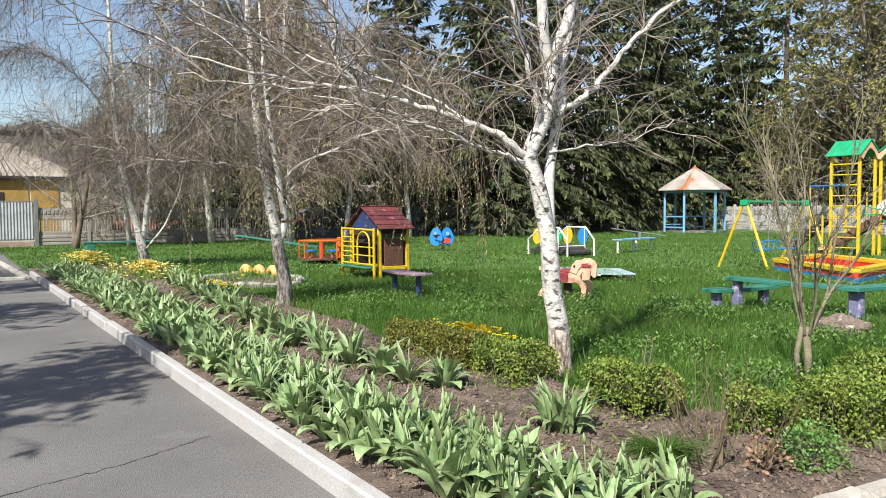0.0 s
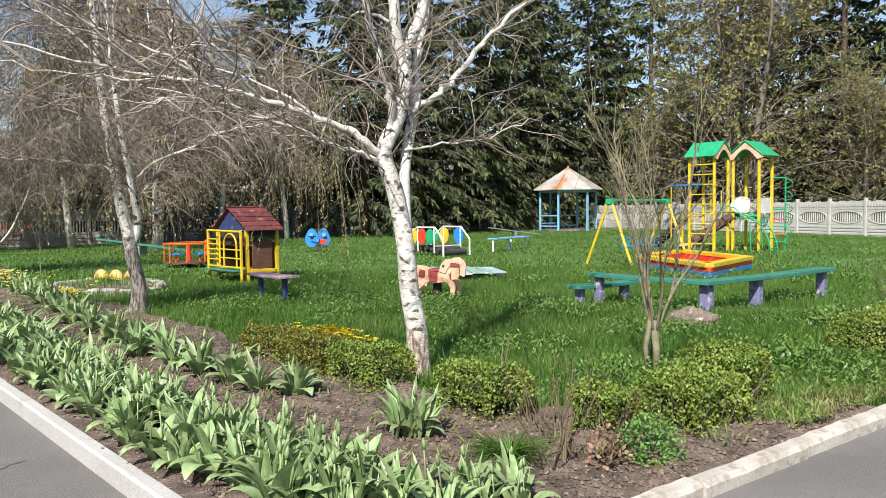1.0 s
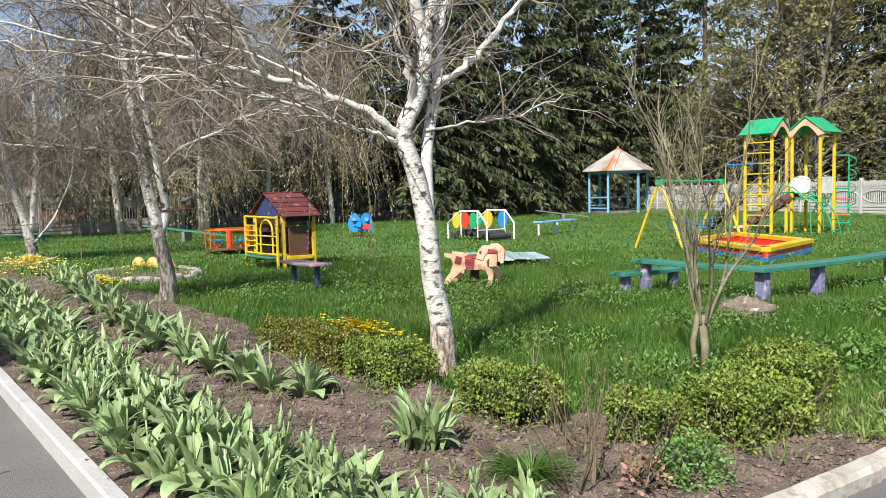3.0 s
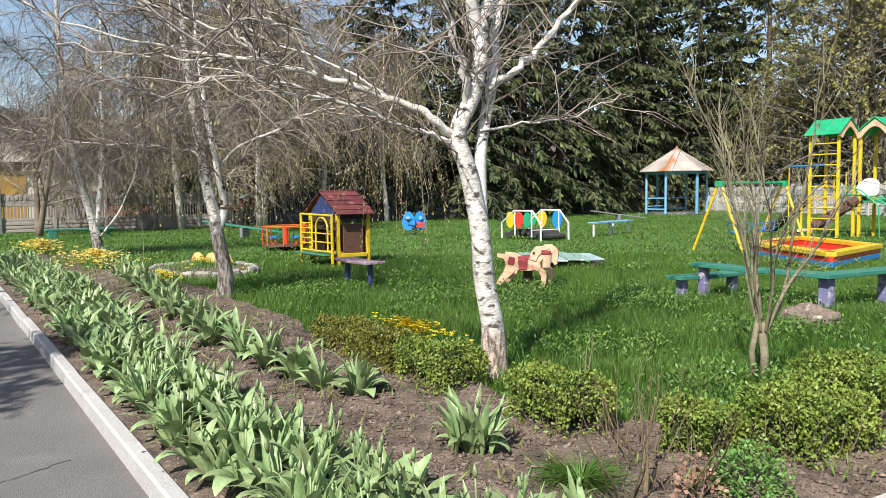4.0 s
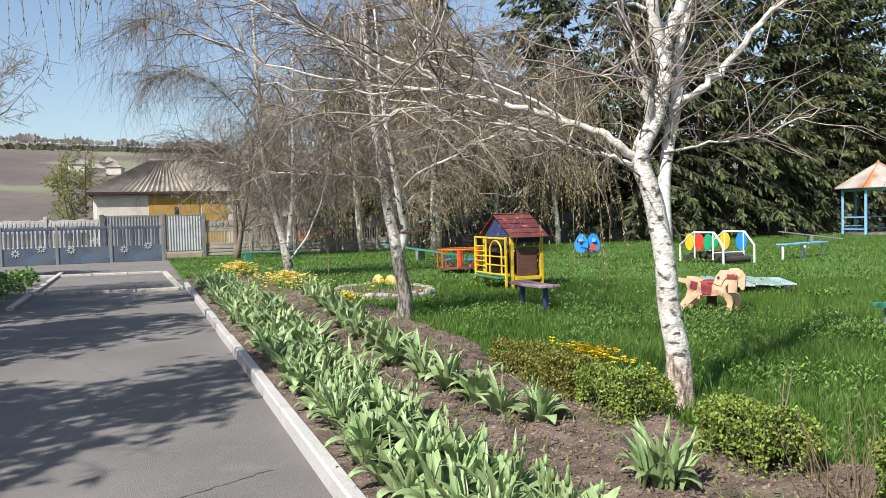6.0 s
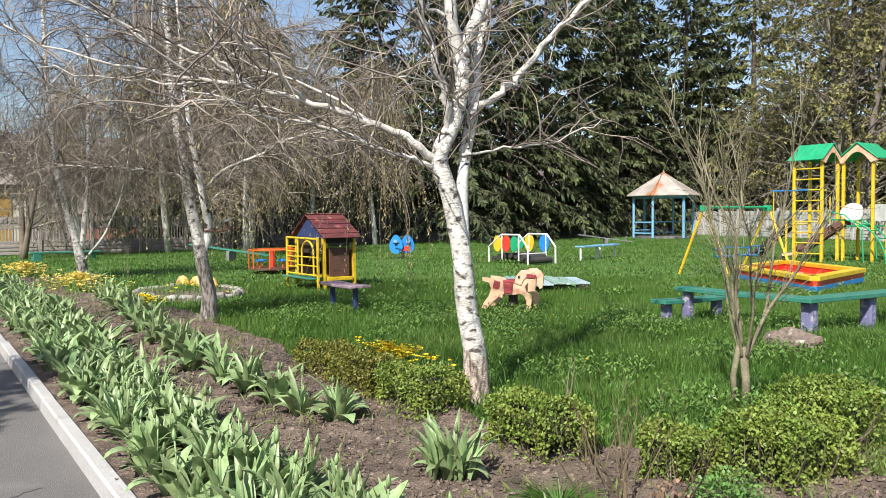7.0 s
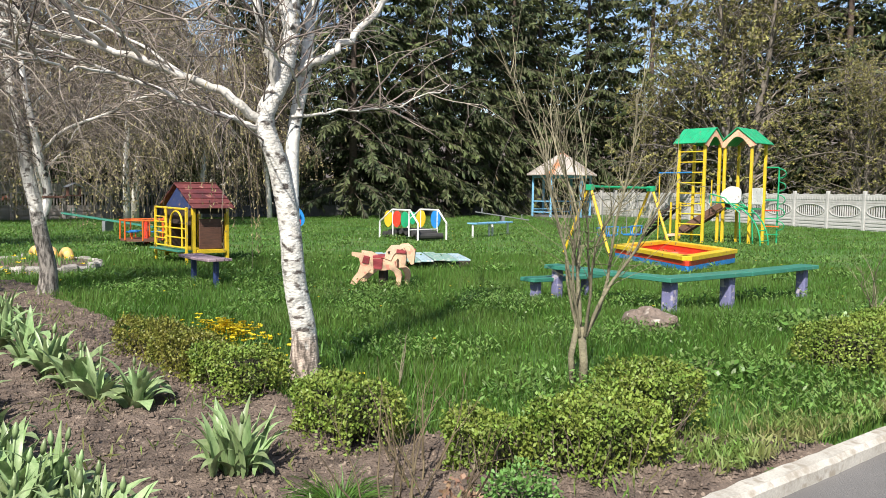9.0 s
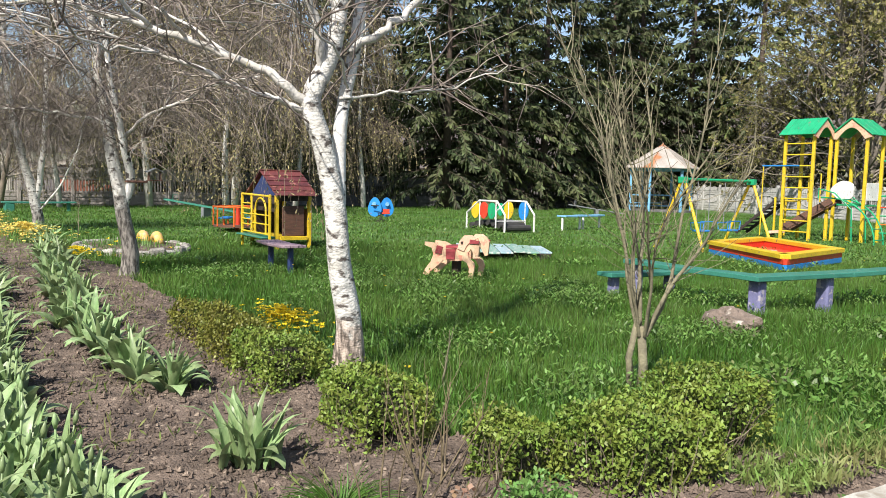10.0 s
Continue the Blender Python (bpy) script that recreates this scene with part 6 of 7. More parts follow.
for i, (x, y, h) in enumerate(((5.52, 4.72, 0.62), (5.70, 4.64, 0.55), (5.43, 4.76, 0.58), (6.02, 5.12, 0.55), (5.86, 5.02, 0.6), (5.98, 5.28, 0.5))):
    bare_shrub("rose_bush", (x, y, 0.03), 4, h, 0.5, 0.0075, "pruned bare rose bush with thorny brown stems", 60 + i, 18, ROSE)


def bird_feeder():
    f = thing("bird_feeder", (6.62, 12.95, 1.3), "small wooden bird feeder fixed to the birch trunk", "bird feeder")
    part("floor_board", Shape().box((0, 0, 0), (0.18, 0.14, 0.015)), BROWN, f)
    for x in (-0.07, 0.07):
        part("side_board", Shape().box((x, 0, 0.06), (0.012, 0.11, 0.11)), BROWN, f)
    for s in (-1, 1):
        part("roof_board", Shape().box((0, 0, 0), (0.12, 0.17, 0.012), m=pose(s * 0.05, 0, 0.135, 0, s * 28, 0)), SHEET_GREY, f)
    part("bracket", Shape().beam((-0.08, 0.04, -0.02), (-0.34, 0.14, -0.02), 0.03, 0.03), BROWN, f)


bird_feeder()


bare_tree("green_bush", (-1.2, 57.0, -0.4), 6.6, 2.6, "yellow-green budding bush beside the cottage", TWIG, mat("young_leaf", (0.27, 0.30, 0.07), (0.2, 0.25, 0.05), 0.6, 1, 5, 0, island=0.3, translucent=0.3), 30, 300, 900, 9000, 0.1, 0.1, 0.1, 0.1, 0.5, 25, 3, 0.12)


def hanging_strands():
    """Long catkin strands that hang from the far limb of the second birch."""
    g = np.random.default_rng(77)
    t = thing("catkin_strands", (7.2, 9.75, 0), "olive catkin strands hanging from a birch limb", "branch")
    n = 26
    u = g.uniform(-0.3, 0.12, n)
    p = np.stack([u * 0.3 + g.normal(size=n) * 0.03, u, 3.02 - 0.25 * u + g.normal(size=n) * 0.02], -1)
    P, v, f = strands(p, np.stack([g.normal(size=n) * 0.4, g.normal(size=n) * 0.4, -np.ones(n)], -1), g.uniform(1.0, 2.55, n), 2.0, 0.04, 12, 0.004, 4)
    part("strand_mass", mesh_np("strand_mass", v, f, TWIG), None, t)["kind"] = "stuff"
    q, d = pick(P, 900, 0.2, 1.0)
    ax = np.array([0, 0, -1.0]) + g.normal(size=(900, 3)) * 0.35
    v, f = cards(q + g.normal(size=(900, 3)) * 0.012, ax, rand_dirs(900), g.uniform(0.03, 0.06, 900), 0.014)
    part("catkin_cover", mesh_np("catkin_cover", v, f, CATKIN), None, t)["kind"] = "stuff"


hanging_strands()


def path_bough():
    """A long bough of the path-side birch, with strands of catkins over the path."""
    g = np.random.default_rng(79)
    t = thing("birch_bough", (-3.2, 11.6, 0), "long birch bough with catkin strands over the path", "branch")
    line = [(0.05, 0, 3.9), (1.6, 0.1, 4.9), (3.4, 0.25, 5.3), (5.0, 0.4, 5.25), (6.2, 0.5, 4.95)]
    part("limb", Shape().tube(line, [0.05, 0.04, 0.03, 0.018, 0.008], 8), LIMB, t, smooth=True)
    n = 46
    u = g.random(n)
    p = np.stack([4.6 + 1.6 * u, 0.4 + g.normal(size=n) * 0.3, 5.25 - 0.25 * u + g.normal(size=n) * 0.1], -1)
    P, v, f = strands(p, np.stack([g.normal(size=n) * 0.4, g.normal(size=n) * 0.4, -np.ones(n)], -1), g.uniform(0.8, 2.0, n), 2.0, 0.06, 10, 0.005, 4)
    part("strand_mass", mesh_np("strand_mass", v, f, TWIG), None, t)["kind"] = "stuff"
    q, d = pick(P, 900, 0.2, 1.0)
    v, f = cards(q, np.array([0, 0, -1.0]) + g.normal(size=(900, 3)) * 0.35, rand_dirs(900), g.uniform(0.03, 0.07, 900), 0.016)
    part("catkin_cover", mesh_np("catkin_cover", v, f, CATKIN), None, t)["kind"] = "stuff"


path_bough()

# ---- hedges ----
GRASS_LIGHT = mat("weed_leaf", (0.165, 0.275, 0.065), (0.10, 0.19, 0.035), 0.42, 0.8, 6, 0.0, island=0.35, translucent=0.3)
def hedge_mesh(sx, sy, sz, seed, density=8200):
    """Small glossy leaves over the uneven faces of a clipped block."""
    g = np.random.default_rng(seed)
    areas = np.array([sx * sy, sx * sz, sx * sz, sy * sz, sy * sz])
    n = int(areas.sum() * density)
    face = g.choice(5, n, p=areas / areas.sum())
    a, b = g.uniform(-0.5, 0.5, n), g.uniform(-0.5, 0.5, n)
    p, nr = np.zeros((n, 3)), np.zeros((n, 3))
    for k, (ax, s) in enumerate(((2, 1), (1, 1), (1, -1), (0, 1), (0, -1))):
        m = face == k
        o = [i for i in range(3) if i != ax]
        p[m, o[0]], p[m, o[1]], p[m, ax] = a[m], b[m], 0.5 * s
        nr[m, ax] = s
    # rounded corners and a lumpy surface
    q = p * 2
    ln = np.maximum((np.abs(q) ** 10).sum(1) ** (1 / 10), 1)[:, None]
    p = q / ln / 2 * np.array([sx, sy, sz])
    lump = 0.035 * np.sin(p[:, 0] * 13 + seed) * np.sin(p[:, 1] * 11 + 2 * seed) + 0.025 * np.sin(p[:, 2] * 17 + p[:, 0] * 9) + 0.03 * np.sin(p[:, 1] * 5.3 + p[:, 0] * 4.1 + seed)
    p = p + nr * (lump + g.normal(size=n) * 0.022 - 0.014)[:, None]
    p[:, 2] += sz / 2
    keep = (p[:, 2] > 0.02) & ~((p[:, 2] < 0.10 + 0.07 * np.sin(p[:, 0] * 9 + p[:, 1] * 7 + seed)) & (g.random(n) < 0.75))
    p, nr = p[keep], nr[keep]
    n = len(p)
    ax = g.normal(size=(n, 3)) + nr * 0.5 + np.array([0, 0, 0.6])
    nn = nr * 1.0 + g.normal(size=(n, 3)) * 0.6 + np.array([0, 0, 0.3])
    return cards(p, ax, nn, g.uniform(0.018, 0.034, n), g.uniform(0.012, 0.019, n))


HEDGE_OLD = mat("hedge_leaf_bronze", (0.23, 0.22, 0.04), (0.14, 0.175, 0.032), 0.5, 3, 12, 0.0, island=0.4, translucent=0.2)


def hedge(x, y, sx, sy, sz, seed, rz=0.0, leaf=HEDGE_LEAF, density=8200):
    h = thing("hedge_bush", (x, y, 0), "low clipped hedge bush with small yellow-green leaves", "hedge", "clipped hedge bushes", rz)
    v, f = hedge_mesh(sx, sy, sz, seed, density)
    part("foliage", mesh_np("foliage", v, f, leaf), None, h)["kind"] = "stuff"
    g = np.random.default_rng(seed)
    n = int(260 * sx * sy) + 20
    p0 = np.stack([g.uniform(-0.4, 0.4, n) * sx, g.uniform(-0.4, 0.4, n) * sy, np.full(n, 0.0)], -1)
    P, v, f = strands(p0, np.array([0, 0, 1.0]) + g.normal(size=(n, 3)) * 0.25, sz * 0.92, 0.0, 0.12, 5, 0.005, 3)
    part("stem_mass", mesh_np("stem_mass", v, f, TWIG), None, h)["kind"] = "stuff"
    # dark block that paints in the shade seen between the leaves
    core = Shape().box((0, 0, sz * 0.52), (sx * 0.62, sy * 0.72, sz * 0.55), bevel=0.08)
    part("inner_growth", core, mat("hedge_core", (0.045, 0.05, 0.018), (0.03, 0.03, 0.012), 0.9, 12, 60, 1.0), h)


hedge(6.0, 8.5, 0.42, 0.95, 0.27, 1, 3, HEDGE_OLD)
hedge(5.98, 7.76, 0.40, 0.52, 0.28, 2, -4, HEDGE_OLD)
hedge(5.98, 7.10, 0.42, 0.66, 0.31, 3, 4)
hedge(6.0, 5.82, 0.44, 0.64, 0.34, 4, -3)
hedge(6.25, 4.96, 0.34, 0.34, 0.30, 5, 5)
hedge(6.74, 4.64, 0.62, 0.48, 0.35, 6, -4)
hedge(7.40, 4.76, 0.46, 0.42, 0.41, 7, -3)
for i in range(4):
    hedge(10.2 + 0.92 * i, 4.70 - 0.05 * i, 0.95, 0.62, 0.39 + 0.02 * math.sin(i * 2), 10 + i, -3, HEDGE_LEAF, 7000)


# ---- tulips ----
def tulip_leaf(length, width, bend, fold, twist):
    """A broad folded leaf that rises from its base and arches outward."""
    rows = 8
    v, f = [], []
    x = z = 0.0
    ang = radians(8)
    for i in range(rows):
        u = i / (rows - 1)
        w = width * (math.sin(math.pi * (u ** 0.72) * 0.97 + 0.08) ** 0.9) * 0.5 + 0.002
        t = radians(twist) * u
        lift = fold * w * (1 - 0.6 * u)
        c, s = math.cos(t), math.sin(t)
        nx, nz = math.cos(ang), -math.sin(ang)
        for sy in (-1, 0, 1):
            up = lift if sy else 0.0
            v.append((x - nx * up + sy * w * s * nx, sy * w * c, z - nz * up * -1 * 0 + up * 0.2))
        step = length / (rows - 1)
        x += math.sin(ang) * step
        z += math.cos(ang) * step
        ang += radians(bend) * (0.4 + 1.4 * u) / (rows - 1)
    for i in range(rows - 1):
        for j in range(2):
            a = i * 3 + j
            f.append((a, a + 1, a + 4, a + 3))
    return v, f


LEAVES = [tulip_leaf(0.28, 0.050, 22, 0.6, 10), tulip_leaf(0.29, 0.085, 85, 0.5, -25), tulip_leaf(0.28, 0.105, 130, 0.35, 30),
          tulip_leaf(0.31, 0.042, 30, 0.8, 45), tulip_leaf(0.27, 0.115, 155, 0.25, -20), tulip_leaf(0.27, 0.046, 50, 0.8, 70),
          tulip_leaf(0.36, 0.040, 48, 0.8, 25), tulip_leaf(0.36, 0.048, 95, 0.7, -40), tulip_leaf(0.24, 0.12, 150, 0.2, 15)]
LEAF_MESH = []
for v, f in LEAVES:
    LEAF_MESH.append(mesh_np("leaf", np.array(v), np.array(f), TULIP_LEAF, True))
BUD_SHAPE = Shape().tube([(0, 0, 0), (0.005, 0, 0.16), (0.01, 0, 0.27)], [0.006, 0.005, 0.005], 5).tube([(0.01, 0, 0.26), (0.012, 0, 0.29), (0.012, 0, 0.325)], [0.008, 0.014, 0.004], 7)
BUD_MESH = BUD_SHAPE.mesh("bud", TULIP_LEAF, True)

trng = random.Random(5)


def leaf_poses(n, size):
    out = []
    for i in range(n):
        inner = i < n * (0.56 if n < 20 else 0.82)
        k = trng.choice((0, 3, 5, 7, 1) if n < 20 else (6, 7, 6, 3, 7)) if inner else trng.choice((1, 2, 4, 8, 2))
        a = i * 137.5 + trng.uniform(-25, 25)
        r = trng.uniform(0.0, 0.06 if n < 20 else 0.15) if inner else trng.uniform(0.03, 0.07)
        s = size * trng.uniform(0.75, 1.15)
        m = pose(0, 0, 0, 0, 0, a) @ pose(r, 0, -0.01, 0, trng.uniform(-8, 14) if inner else trng.uniform(8, 26), (1 if n < 20 else 2) * trng.uniform(-42, 42) if inner else trng.uniform(-25, 25)) @ Matrix.Scale(s, 4)
        out.append((k, m))
    return out


def tulip_near(x, y, n, size):
    t = thing("tulip_plant", (x, y, 0.03), "grey-green tulip clump with broad leaves and closed buds", "tulip", "tulips in the bed", trng.uniform(0, 360))
    for k, m in leaf_poses(n, size):
        part("leaf", LEAF_MESH[k], None, t).matrix_local = m
    for i in range(trng.choice((0, 1, 1, 2))):
        part("bud", BUD_MESH, None, t).matrix_local = pose(trng.uniform(-0.04, 0.04), trng.uniform(-0.04, 0.04), 0, trng.uniform(-8, 8), trng.uniform(-8, 8), 0) @ Matrix.Scale(size * trng.uniform(0.9, 1.1), 4)


FAR_TULIPS = []
for s in range(5):
    vs, fs = [], []
    o = 0
    for k, m in leaf_poses(8 + s, 1.0):
        v = np.array([m @ Vector(p) for p in LEAVES[k][0]])
        fs.append(np.array(LEAVES[k][1]) + o)
        vs.append(v)
        o += len(v)
    FAR_TULIPS.append(mesh_np("tulip_plant", np.concatenate(vs), np.concatenate(fs), TULIP_LEAF, True))


def tulip_far(x, y, size):
    ob = new("tulip_plant", trng.choice(FAR_TULIPS))
    ob.matrix_world = pose(x, y, 0.02, 0, 0, trng.uniform(0, 360)) @ Matrix.Scale(size, 4)
    tagged(ob, "grey-green tulip clump with broad leaves", "tulip", "tulips in the bed")


# the dense strip along the grey kerb
y = 4.95
while y < 22.5:
    x0, x1 = (KERB_X + 0.26, 4.60) if y < 6.0 else (KERB_X + 0.15, 4.48 + 0.07 * max(0.0, min(y - 8, 5)))
    n_row = 4
    for j in range(n_row):
        x = x0 + (x1 - x0) * (j + trng.uniform(0.15, 0.85)) / n_row
        yy = y + trng.uniform(-0.1, 0.1)
        if trng.random() < 0.08:
            continue
        if yy < 9.0:
            tulip_near(x, yy, trng.randint(12, 17), trng.uniform(0.8, 1.1))
        else:
            tulip_far(x, yy, trng.uniform(0.85, 1.15))
    y += 0.25 if y < 9.5 else 0.26
# the looser second row and single clumps
for x, y, n, s in ((5.28, 5.70, 44, 0.98), (5.30, 7.10, 19, 1.12), (5.36, 7.28, 14, 0.95), (5.20, 7.48, 13, 1.05), (5.16, 7.86, 16, 1.12), (5.24, 8.02, 12, 0.95), (5.12, 8.40, 19, 1.15), (5.22, 8.56, 13, 1.0), (5.08, 8.85, 16, 1.1),
                   (4.62, 4.66, 11, 0.8), (4.85, 4.68, 11, 0.75), (5.02, 4.58, 10, 0.72), (4.4, 4.72, 11, 0.9), (4.5, 4.52, 9, 0.75),
                   (4.74, 4.5, 10, 0.72), (4.92, 4.46, 9, 0.68), (4.3, 4.55, 10, 0.8), (4.2, 4.8, 10, 0.85), (4.66, 4.84, 11, 0.85), (4.9, 4.84, 9, 0.75), (5.12, 4.74, 8, 0.65)):
    tulip_near(x, y, n, s)
for i in range(56):
    y = 9.3 + 12.5 * i / 56
    tulip_far(5.15 + 0.02 * i + 0.16 * math.sin(i * 2.4), y + trng.uniform(-0.15, 0.15), trng.uniform(0.9, 1.25))


# ---- flowers and low plants ----
def flower_patch(name, x, y, rx, ry, n, petal, label, seed, leaf_h=0.22, flower_size=0.035, leaves=520):
    g = np.random.default_rng(seed)
    t = thing(name, (x, y, 0), label, "flowers")
    r, a = np.abs(g.normal(size=leaves)) * 0.6, g.uniform(0, 2 * math.pi, leaves)
    p0 = np.stack([rx * r * np.cos(a), ry * r * np.sin(a), np.zeros(leaves)], -1)
    h = leaf_h * g.uniform(0.6, 1.1, leaves)
    ax = np.array([0, 0, 1.0]) + g.normal(size=(leaves, 3)) * 0.3
    v, f = cards(p0 + ax * h[:, None] * 0.5, ax, g.normal(size=(leaves, 3)), h, 0.016)
    part("leaf_mass", mesh_np("leaf_mass", v, f, BRIGHT_LEAF), None, t)["kind"] = "stuff"
    r, a = np.abs(g.normal(size=n)) * 0.52, g.uniform(0, 2 * math.pi, n)
    r = r * (0.8 + 0.3 * np.sin(5 * a + seed))
    tilt = g.normal(size=(n, 3)) * 0.6
    c = np.stack([rx * r * np.cos(a), ry * r * np.sin(a), leaf_h * g.uniform(0.35, 1.25, n) * (1.1 - 0.35 * np.minimum(r, 1.6))], -1)
    pv = []
    for k in range(6):
        ang = k * math.pi / 3 + g.uniform(0, 1, n)
        d = np.stack([np.cos(ang), np.sin(ang), np.full(n, 0.35)], -1) + tilt * 0.5
        pv.append(cards(c + d * flower_size * 0.5, d, np.array([0, 0, 1.0]) + tilt, flower_size, flower_size * 0.7))
    v, f = join(*pv)
    part("petal_mass", mesh_np("petal_mass", v, f, petal), None, t)["kind"] = "stuff"


flower_patch("yellow_flowers", 6.70, 8.7, 0.36, 1.0, 420, YELLOW_FLOWER, "patch of yellow primroses behind the hedge", 71, 0.17, 0.028)
flower_patch("daffodils", 5.75, 19.6, 0.75, 2.1, 620, PALE_FLOWER, "band of pale yellow daffodils in bloom", 72, 0.28, 0.045, 700)
flower_patch("yellow_flowers", 6.15, 16.2, 0.4, 0.8, 220, YELLOW_FLOWER, "low patch of yellow flowers beside the round bed", 73, 0.12, 0.035)
flower_patch("daffodils", 5.3, 25.0, 0.75, 2.2, 360, PALE_FLOWER, "far band of pale yellow daffodils", 74, 0.28, 0.06, 400)
flower_patch("yellow_flowers", 7.2, 17.1, 0.7, 0.9, 24, YELLOW_FLOWER, "few yellow flowers among leaves in the round bed", 75, 0.22, 0.05, 1500)


def leafy_mound(name, x, y, r, h, n, material, label, size, seed):
    g = np.random.default_rng(seed)
    d = unit(g.normal(size=(n, 3)))
    d[:, 2] = np.abs(d[:, 2])
    q = d * np.array([r, r, h]) * (0.55 + 0.45 * g.random(n)[:, None] ** 0.4) * (1 + 0.15 * np.sin(d[:, :1] * 7 + seed))
    v, f = cards(q, d + g.normal(size=(n, 3)) * 0.7, d + np.array([0, 0, 0.8]) + g.normal(size=(n, 3)) * 0.4, size * g.uniform(0.6, 1.3, n), size * 0.65)
    t = thing(name, (x, y, 0.03), label, "plant")
    part("foliage", mesh_np("foliage", v, f, material), None, t)["kind"] = "stuff"
    P, v, f = strands(np.zeros((14, 3)), unit(g.normal(size=(14, 3)) * np.array([1, 1, 0]) + np.array([0, 0, 1.2])), h * 0.9, 0.2, 0.1, 5, 0.005, 4)
    part("stem_mass", mesh_np("stem_mass", v, f, TWIG), None, t)["kind"] = "stuff"


leafy_mound("leafy_plant", 5.98, 4.47, 0.19, 0.22, 1500, BRIGHT_LEAF, "fresh bright green leafy clump at the kerb", 0.025, 81)
leafy_mound("leafy_plant", 8.9, 5.3, 0.45, 0.18, 420, GRASS_LIGHT, "broad-leaved weed clump in the lawn", 0.06, 82)
leafy_mound("leafy_plant", 12.0, 5.6, 0.6, 0.18, 420, GRASS_LIGHT, "broad-leaved weed clump in the lawn", 0.07, 83)
leafy_mound("red_sprouts", 5.70, 4.53, 0.12, 0.2, 160, mat("red_shoots", (0.26, 0.14, 0.095), (0.30, 0.2, 0.12), 0.6, 5, 20, 0, island=0.3), "reddish young shoots of a perennial", 0.035, 84)


for i in range(9):
    leafy_mound("leafy_plant", -0.25 - 0.55 * (i % 2) - 0.1 * math.sin(i * 3), 18.6 + 0.85 * i, 0.42, 0.42, 260, BRIGHT_LEAF, "low green perennial clump beside the far path", 0.11, 180 + i)


# ---- grass ----
def blades(n, sampler, height, width, seed, lean=0.35, strip=False):
    """Bent grass blades over the places that sampler gives."""
    g = np.random.default_rng(seed)
    x, y = sampler(g, n)
    n = len(x)
    patch = 0.75 + 0.3 * np.sin(x * 1.9 + 1.7 * np.sin(y * 1.1)) * np.sin(y * 2.3 + x * 0.7) + 0.12 * np.sin(x * 7 + y * 5)
    h = height * g.uniform(0.45, 1.2, n) * np.clip(patch, 0.45, 1.3)
    w = width * g.uniform(0.7, 1.3, n)
    a, b = g.uniform(0, 2 * math.pi, n), g.uniform(0, 2 * math.pi, n)
    side = np.stack([np.cos(a), np.sin(a), np.zeros(n)], -1) * w[:, None] / 2
    out = np.stack([np.cos(b), np.sin(b), np.zeros(n)], -1) * (h * g.uniform(0.1, 1.0, n) * lean)[:, None]
    base = np.stack([x, y, wobble(x, y) - 0.03], -1)
    up = np.array([0, 0, 1.0]) * h[:, None]
    if not strip:
        v = np.stack([base - side, base + side, base + up + out * 1.3], 1).reshape(-1, 3)
        return v, np.arange(3 * n).reshape(-1, 3)
    m = base + up * 0.6 + out * 0.45
    v = np.stack([base - side, base + side, m + side * 0.8, m - side * 0.8, base + up * 0.98 + out * 1.6], 1).reshape(-1, 3)
    o = 5 * np.arange(n)[:, None]
    f = np.concatenate([o + np.array([[0, 1, 2]]), o + np.array([[0, 2, 3]]), o + np.array([[3, 2, 4]])], 1).reshape(-1, 3)
    return v, f


def on_lawn(x, y):
    wave = 0.07 * np.sin(x * 31 + y * 17) + 0.06 * np.sin(y * 41 - x * 13)
    bed = ((x + wave < bed_edge(y)) | (y < 5.68 - 0.9 * (x - 6.2))) & (x < 8.0) & (y < 24)
    fence_x = 33.2 + 16.7 * (y + 1.5) / 40.1
    return ~bed & (y > kerb2_y(x) + 0.02) & (x > KERB_X) & (y < 39.3) & (x < fence_x - 0.1) & ~((((x - 7.25) / 0.9) ** 2 + ((y - 17.2) / 1.3) ** 2) < 1)


def ring(r0, r1, a0=2.0, a1=92.0):
    """A sampler of places between two distances from the corner where the paths meet."""
    def f(g, n):
        r = np.sqrt(g.uniform(r0 * r0, r1 * r1, n))
        a = np.radians(g.uniform(a0, a1, n))
        x, y = 3.0 + r * np.cos(a), 2.2 + r * np.sin(a)
        ok = on_lawn(x, y)
        return x[ok], y[ok]
    return f


def lawn_grass(name, n, sampler, h, w, seed, label, material=GRASS, strip=False, lean=0.35):
    v, f = blades(n, sampler, h, w, seed, lean, strip)
    single(name, mesh_np(name, v, f, material), None, label, "grass", kind="stuff")


lawn_grass("grass", 135000, ring(4.0, 10.5), 0.17, 0.007, 91, "fresh green grass blades of the near lawn", strip=True)
lawn_grass("grass", 190000, ring(10.5, 18), 0.15, 0.012, 92, "fresh green grass blades of the lawn")
lawn_grass("grass", 160000, ring(18, 48), 0.12, 0.034, 93, "fresh green grass of the far lawn")


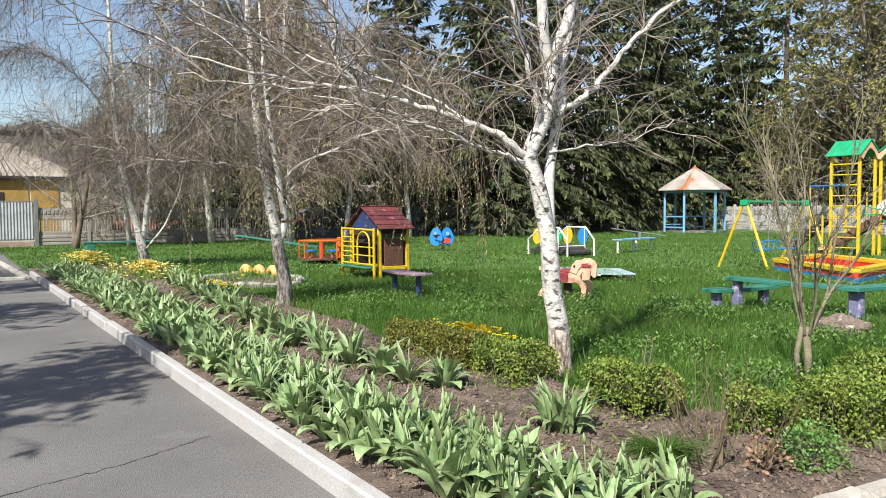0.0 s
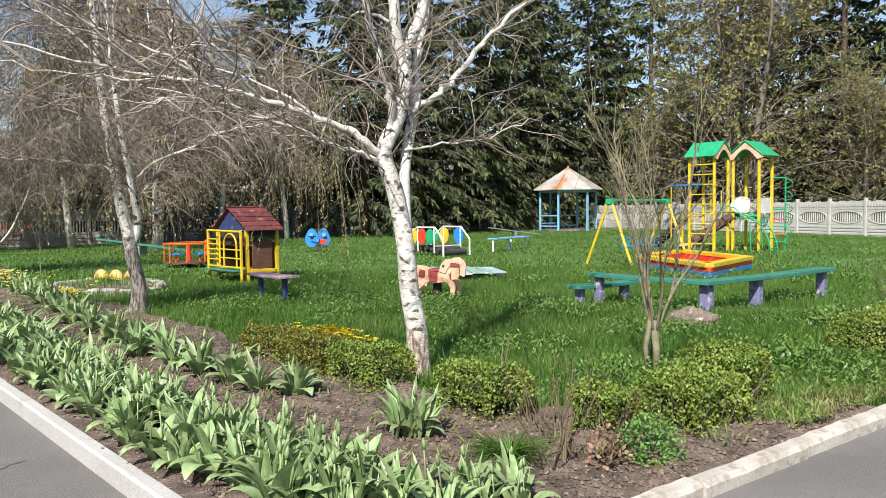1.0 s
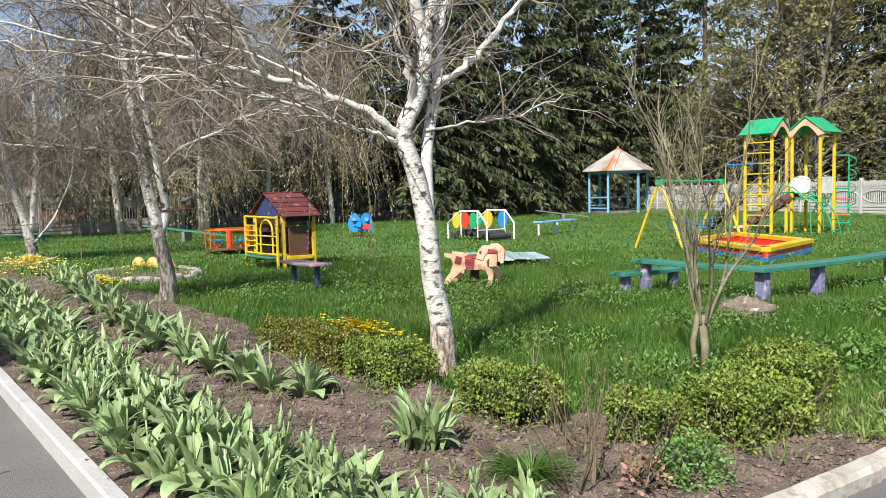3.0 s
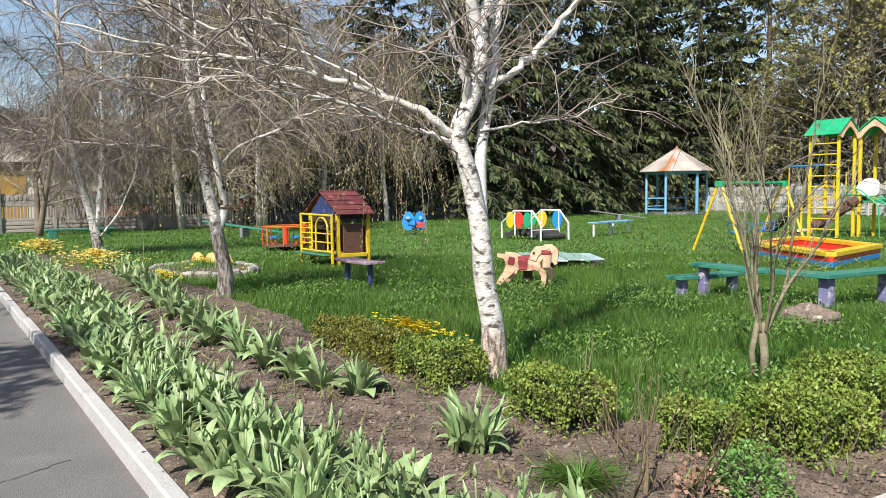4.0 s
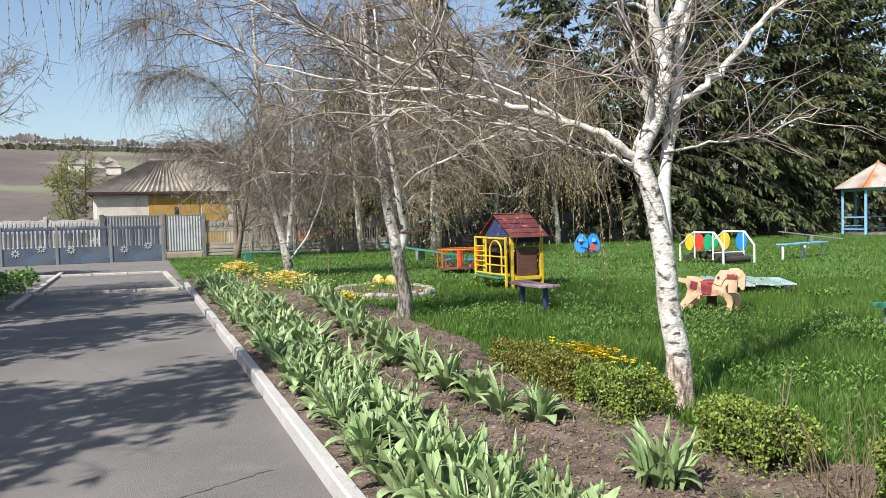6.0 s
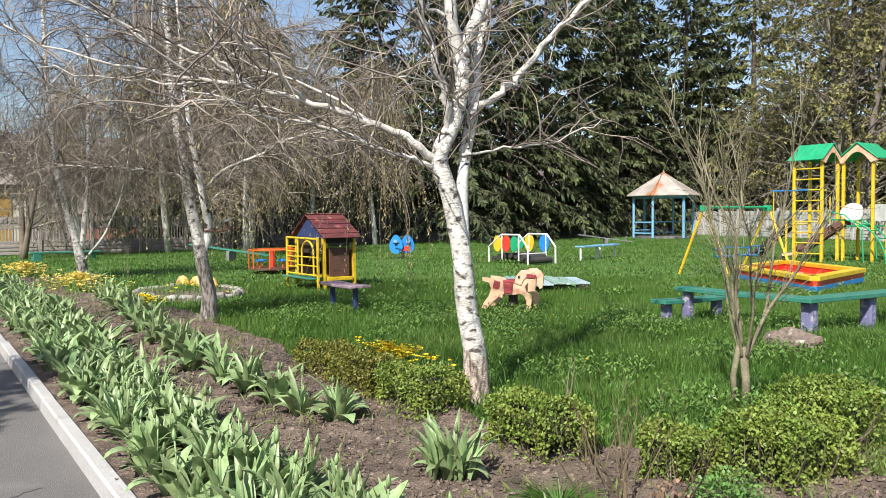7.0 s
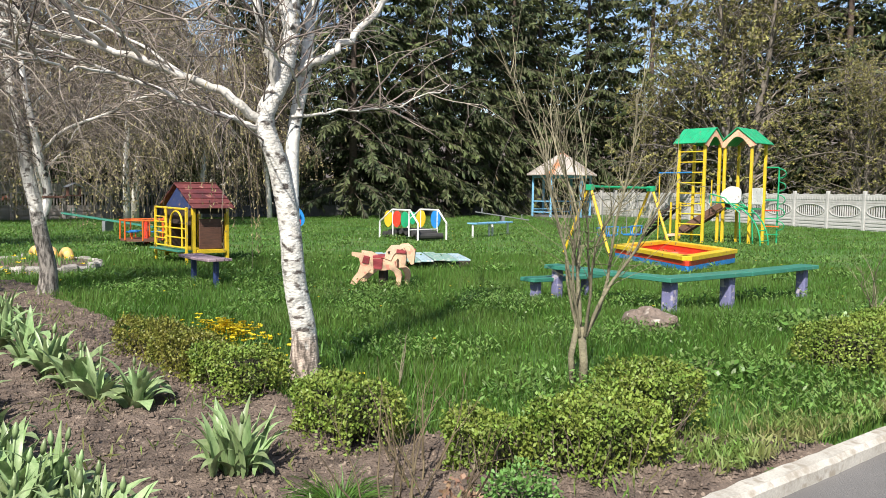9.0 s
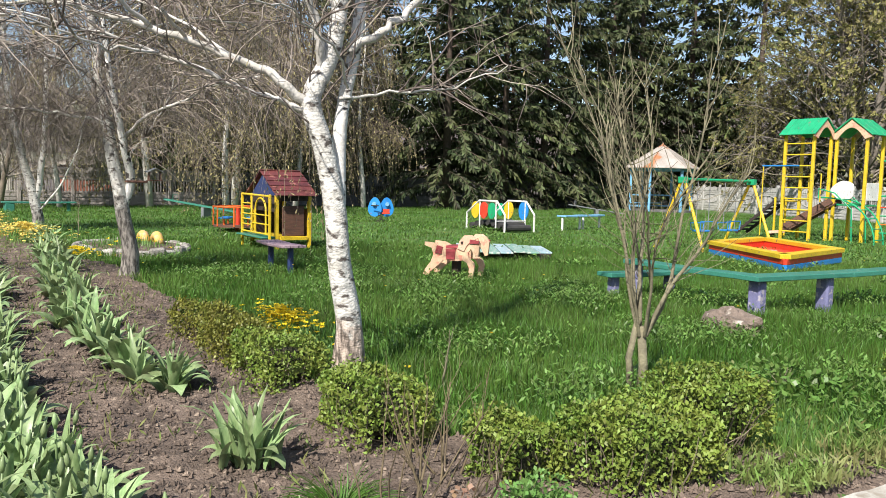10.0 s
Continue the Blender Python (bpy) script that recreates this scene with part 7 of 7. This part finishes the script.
def weeds(n, sampler, size, seed, label):
    g = np.random.default_rng(seed)
    x, y = sampler(g, n)
    sel = np.sin(x * 2.1 + 2 * np.sin(y * 0.9)) * np.sin(y * 1.7 - x) + g.normal(size=len(x)) * 0.35 > 0.35
    x, y = np.repeat(x[sel], 5) + g.normal(size=5 * sel.sum()) * size * 0.6, np.repeat(y[sel], 5) + g.normal(size=5 * sel.sum()) * size * 0.6
    n = len(x)
    a = g.uniform(0, 2 * math.pi, n)
    ax = np.stack([np.cos(a), np.sin(a), g.uniform(0.2, 1.1, n)], -1)
    c = np.stack([x, y, wobble(x, y) + g.uniform(0.04, 0.14, n)], -1)
    v, f = cards(c, ax, np.array([0, 0, 1.0]) + g.normal(size=(n, 3)) * 0.3, size * g.uniform(0.6, 1.4, n), size * 0.38)
    single("weeds", mesh_np("weeds", v, f, GRASS_LIGHT), None, label, "weeds", kind="stuff")


weeds(19000, ring(4.5, 12), 0.052, 94, "light green broad-leaved weeds in the lawn")
weeds(12000, ring(12, 30), 0.085, 95, "light green broad-leaved weeds in the lawn")


def dandelions():
    g = np.random.default_rng(96)
    x, y = ring(6, 30)(g, 900)
    sel = np.sin(x * 0.8) * np.sin(y * 0.7 + 1) + g.normal(size=len(x)) * 0.4 > 0.25
    x, y = x[sel], y[sel]
    c = np.stack([x, y, wobble(x, y) + 0.13], -1)
    parts = []
    for k in range(3):
        a = np.stack([np.cos(k * 1.05 + 0 * x), np.sin(k * 1.05 + 0 * x), 0 * x], -1)
        parts.append(cards(c + np.array([0, 0, 0.003 * k]), a, np.array([0, 0, 1.0]) + 0 * a, 0.035, 0.03))
    single("dandelions", mesh_np("dandelions", *join(*parts), YELLOW_FLOWER), None, "scattered yellow dandelions in the grass", "flowers", kind="stuff")


dandelions()


def bed_weeds():
    """Sparse young weeds and dry stalks on the dug soil and beside the white kerb."""
    g = np.random.default_rng(97)
    n = 2600
    x, y = g.uniform(4.6, 6.0, n), g.uniform(4.5, 13, n)
    xf, yf = g.uniform(4.0, 6.4, 9000), 9 + 13 * np.sqrt(g.random(9000))
    x, y = np.concatenate([x, xf]), np.concatenate([y, yf])
    x2 = np.concatenate([g.uniform(7.0, 9.4, 6000), g.uniform(5.6, 22, 5200)])
    y2 = kerb2_y(x2) + np.abs(g.normal(size=11200)) * 0.28 + 0.03
    x, y = np.concatenate([x, x2]), np.concatenate([y, y2])
    sel = np.sin(x * 5 + y * 2) * np.sin(y * 4 - x * 3) + g.normal(size=len(x)) * 0.5 > 0.3
    x, y = x[sel], y[sel]
    n = len(x)
    h = g.uniform(0.025, 0.11, n)
    v, f = cards(np.stack([x, y, 0.04 + h * 0.4], -1), np.array([0, 0, 1.0]) + g.normal(size=(n, 3)) * 0.6, g.normal(size=(n, 3)), h, 0.012)
    single("weeds", mesh_np("weeds", v, f, mat("bed_weed", (0.15, 0.25, 0.05), (0.22, 0.22, 0.08), 0.6, 3, 8, 0, island=0.4, translucent=0.25)), None, "young weeds and dry blades on the soil", "weeds", kind="stuff")


bed_weeds()


def grass_tuft():
    g = np.random.default_rng(98)
    t = thing("grass_tuft", (5.38, 4.97, 0.03), "dense tuft of thin dark green blades", "plant")
    n = 420
    a = g.uniform(0, 2 * math.pi, n)
    p = np.stack([np.cos(a), np.sin(a), 0 * a], -1) * 0.06 * g.random(n)[:, None]
    P, v, f = strands(p, np.stack([np.cos(a), np.sin(a), np.full(n, 1.5)], -1) + g.normal(size=(n, 3)) * 0.25, g.uniform(0.14, 0.27, n), 1.2, 0.05, 5, 0.0035, 3)
    part("blade_mass", mesh_np("blade_mass", v, f, GRASS), None, t)["kind"] = "stuff"


grass_tuft()
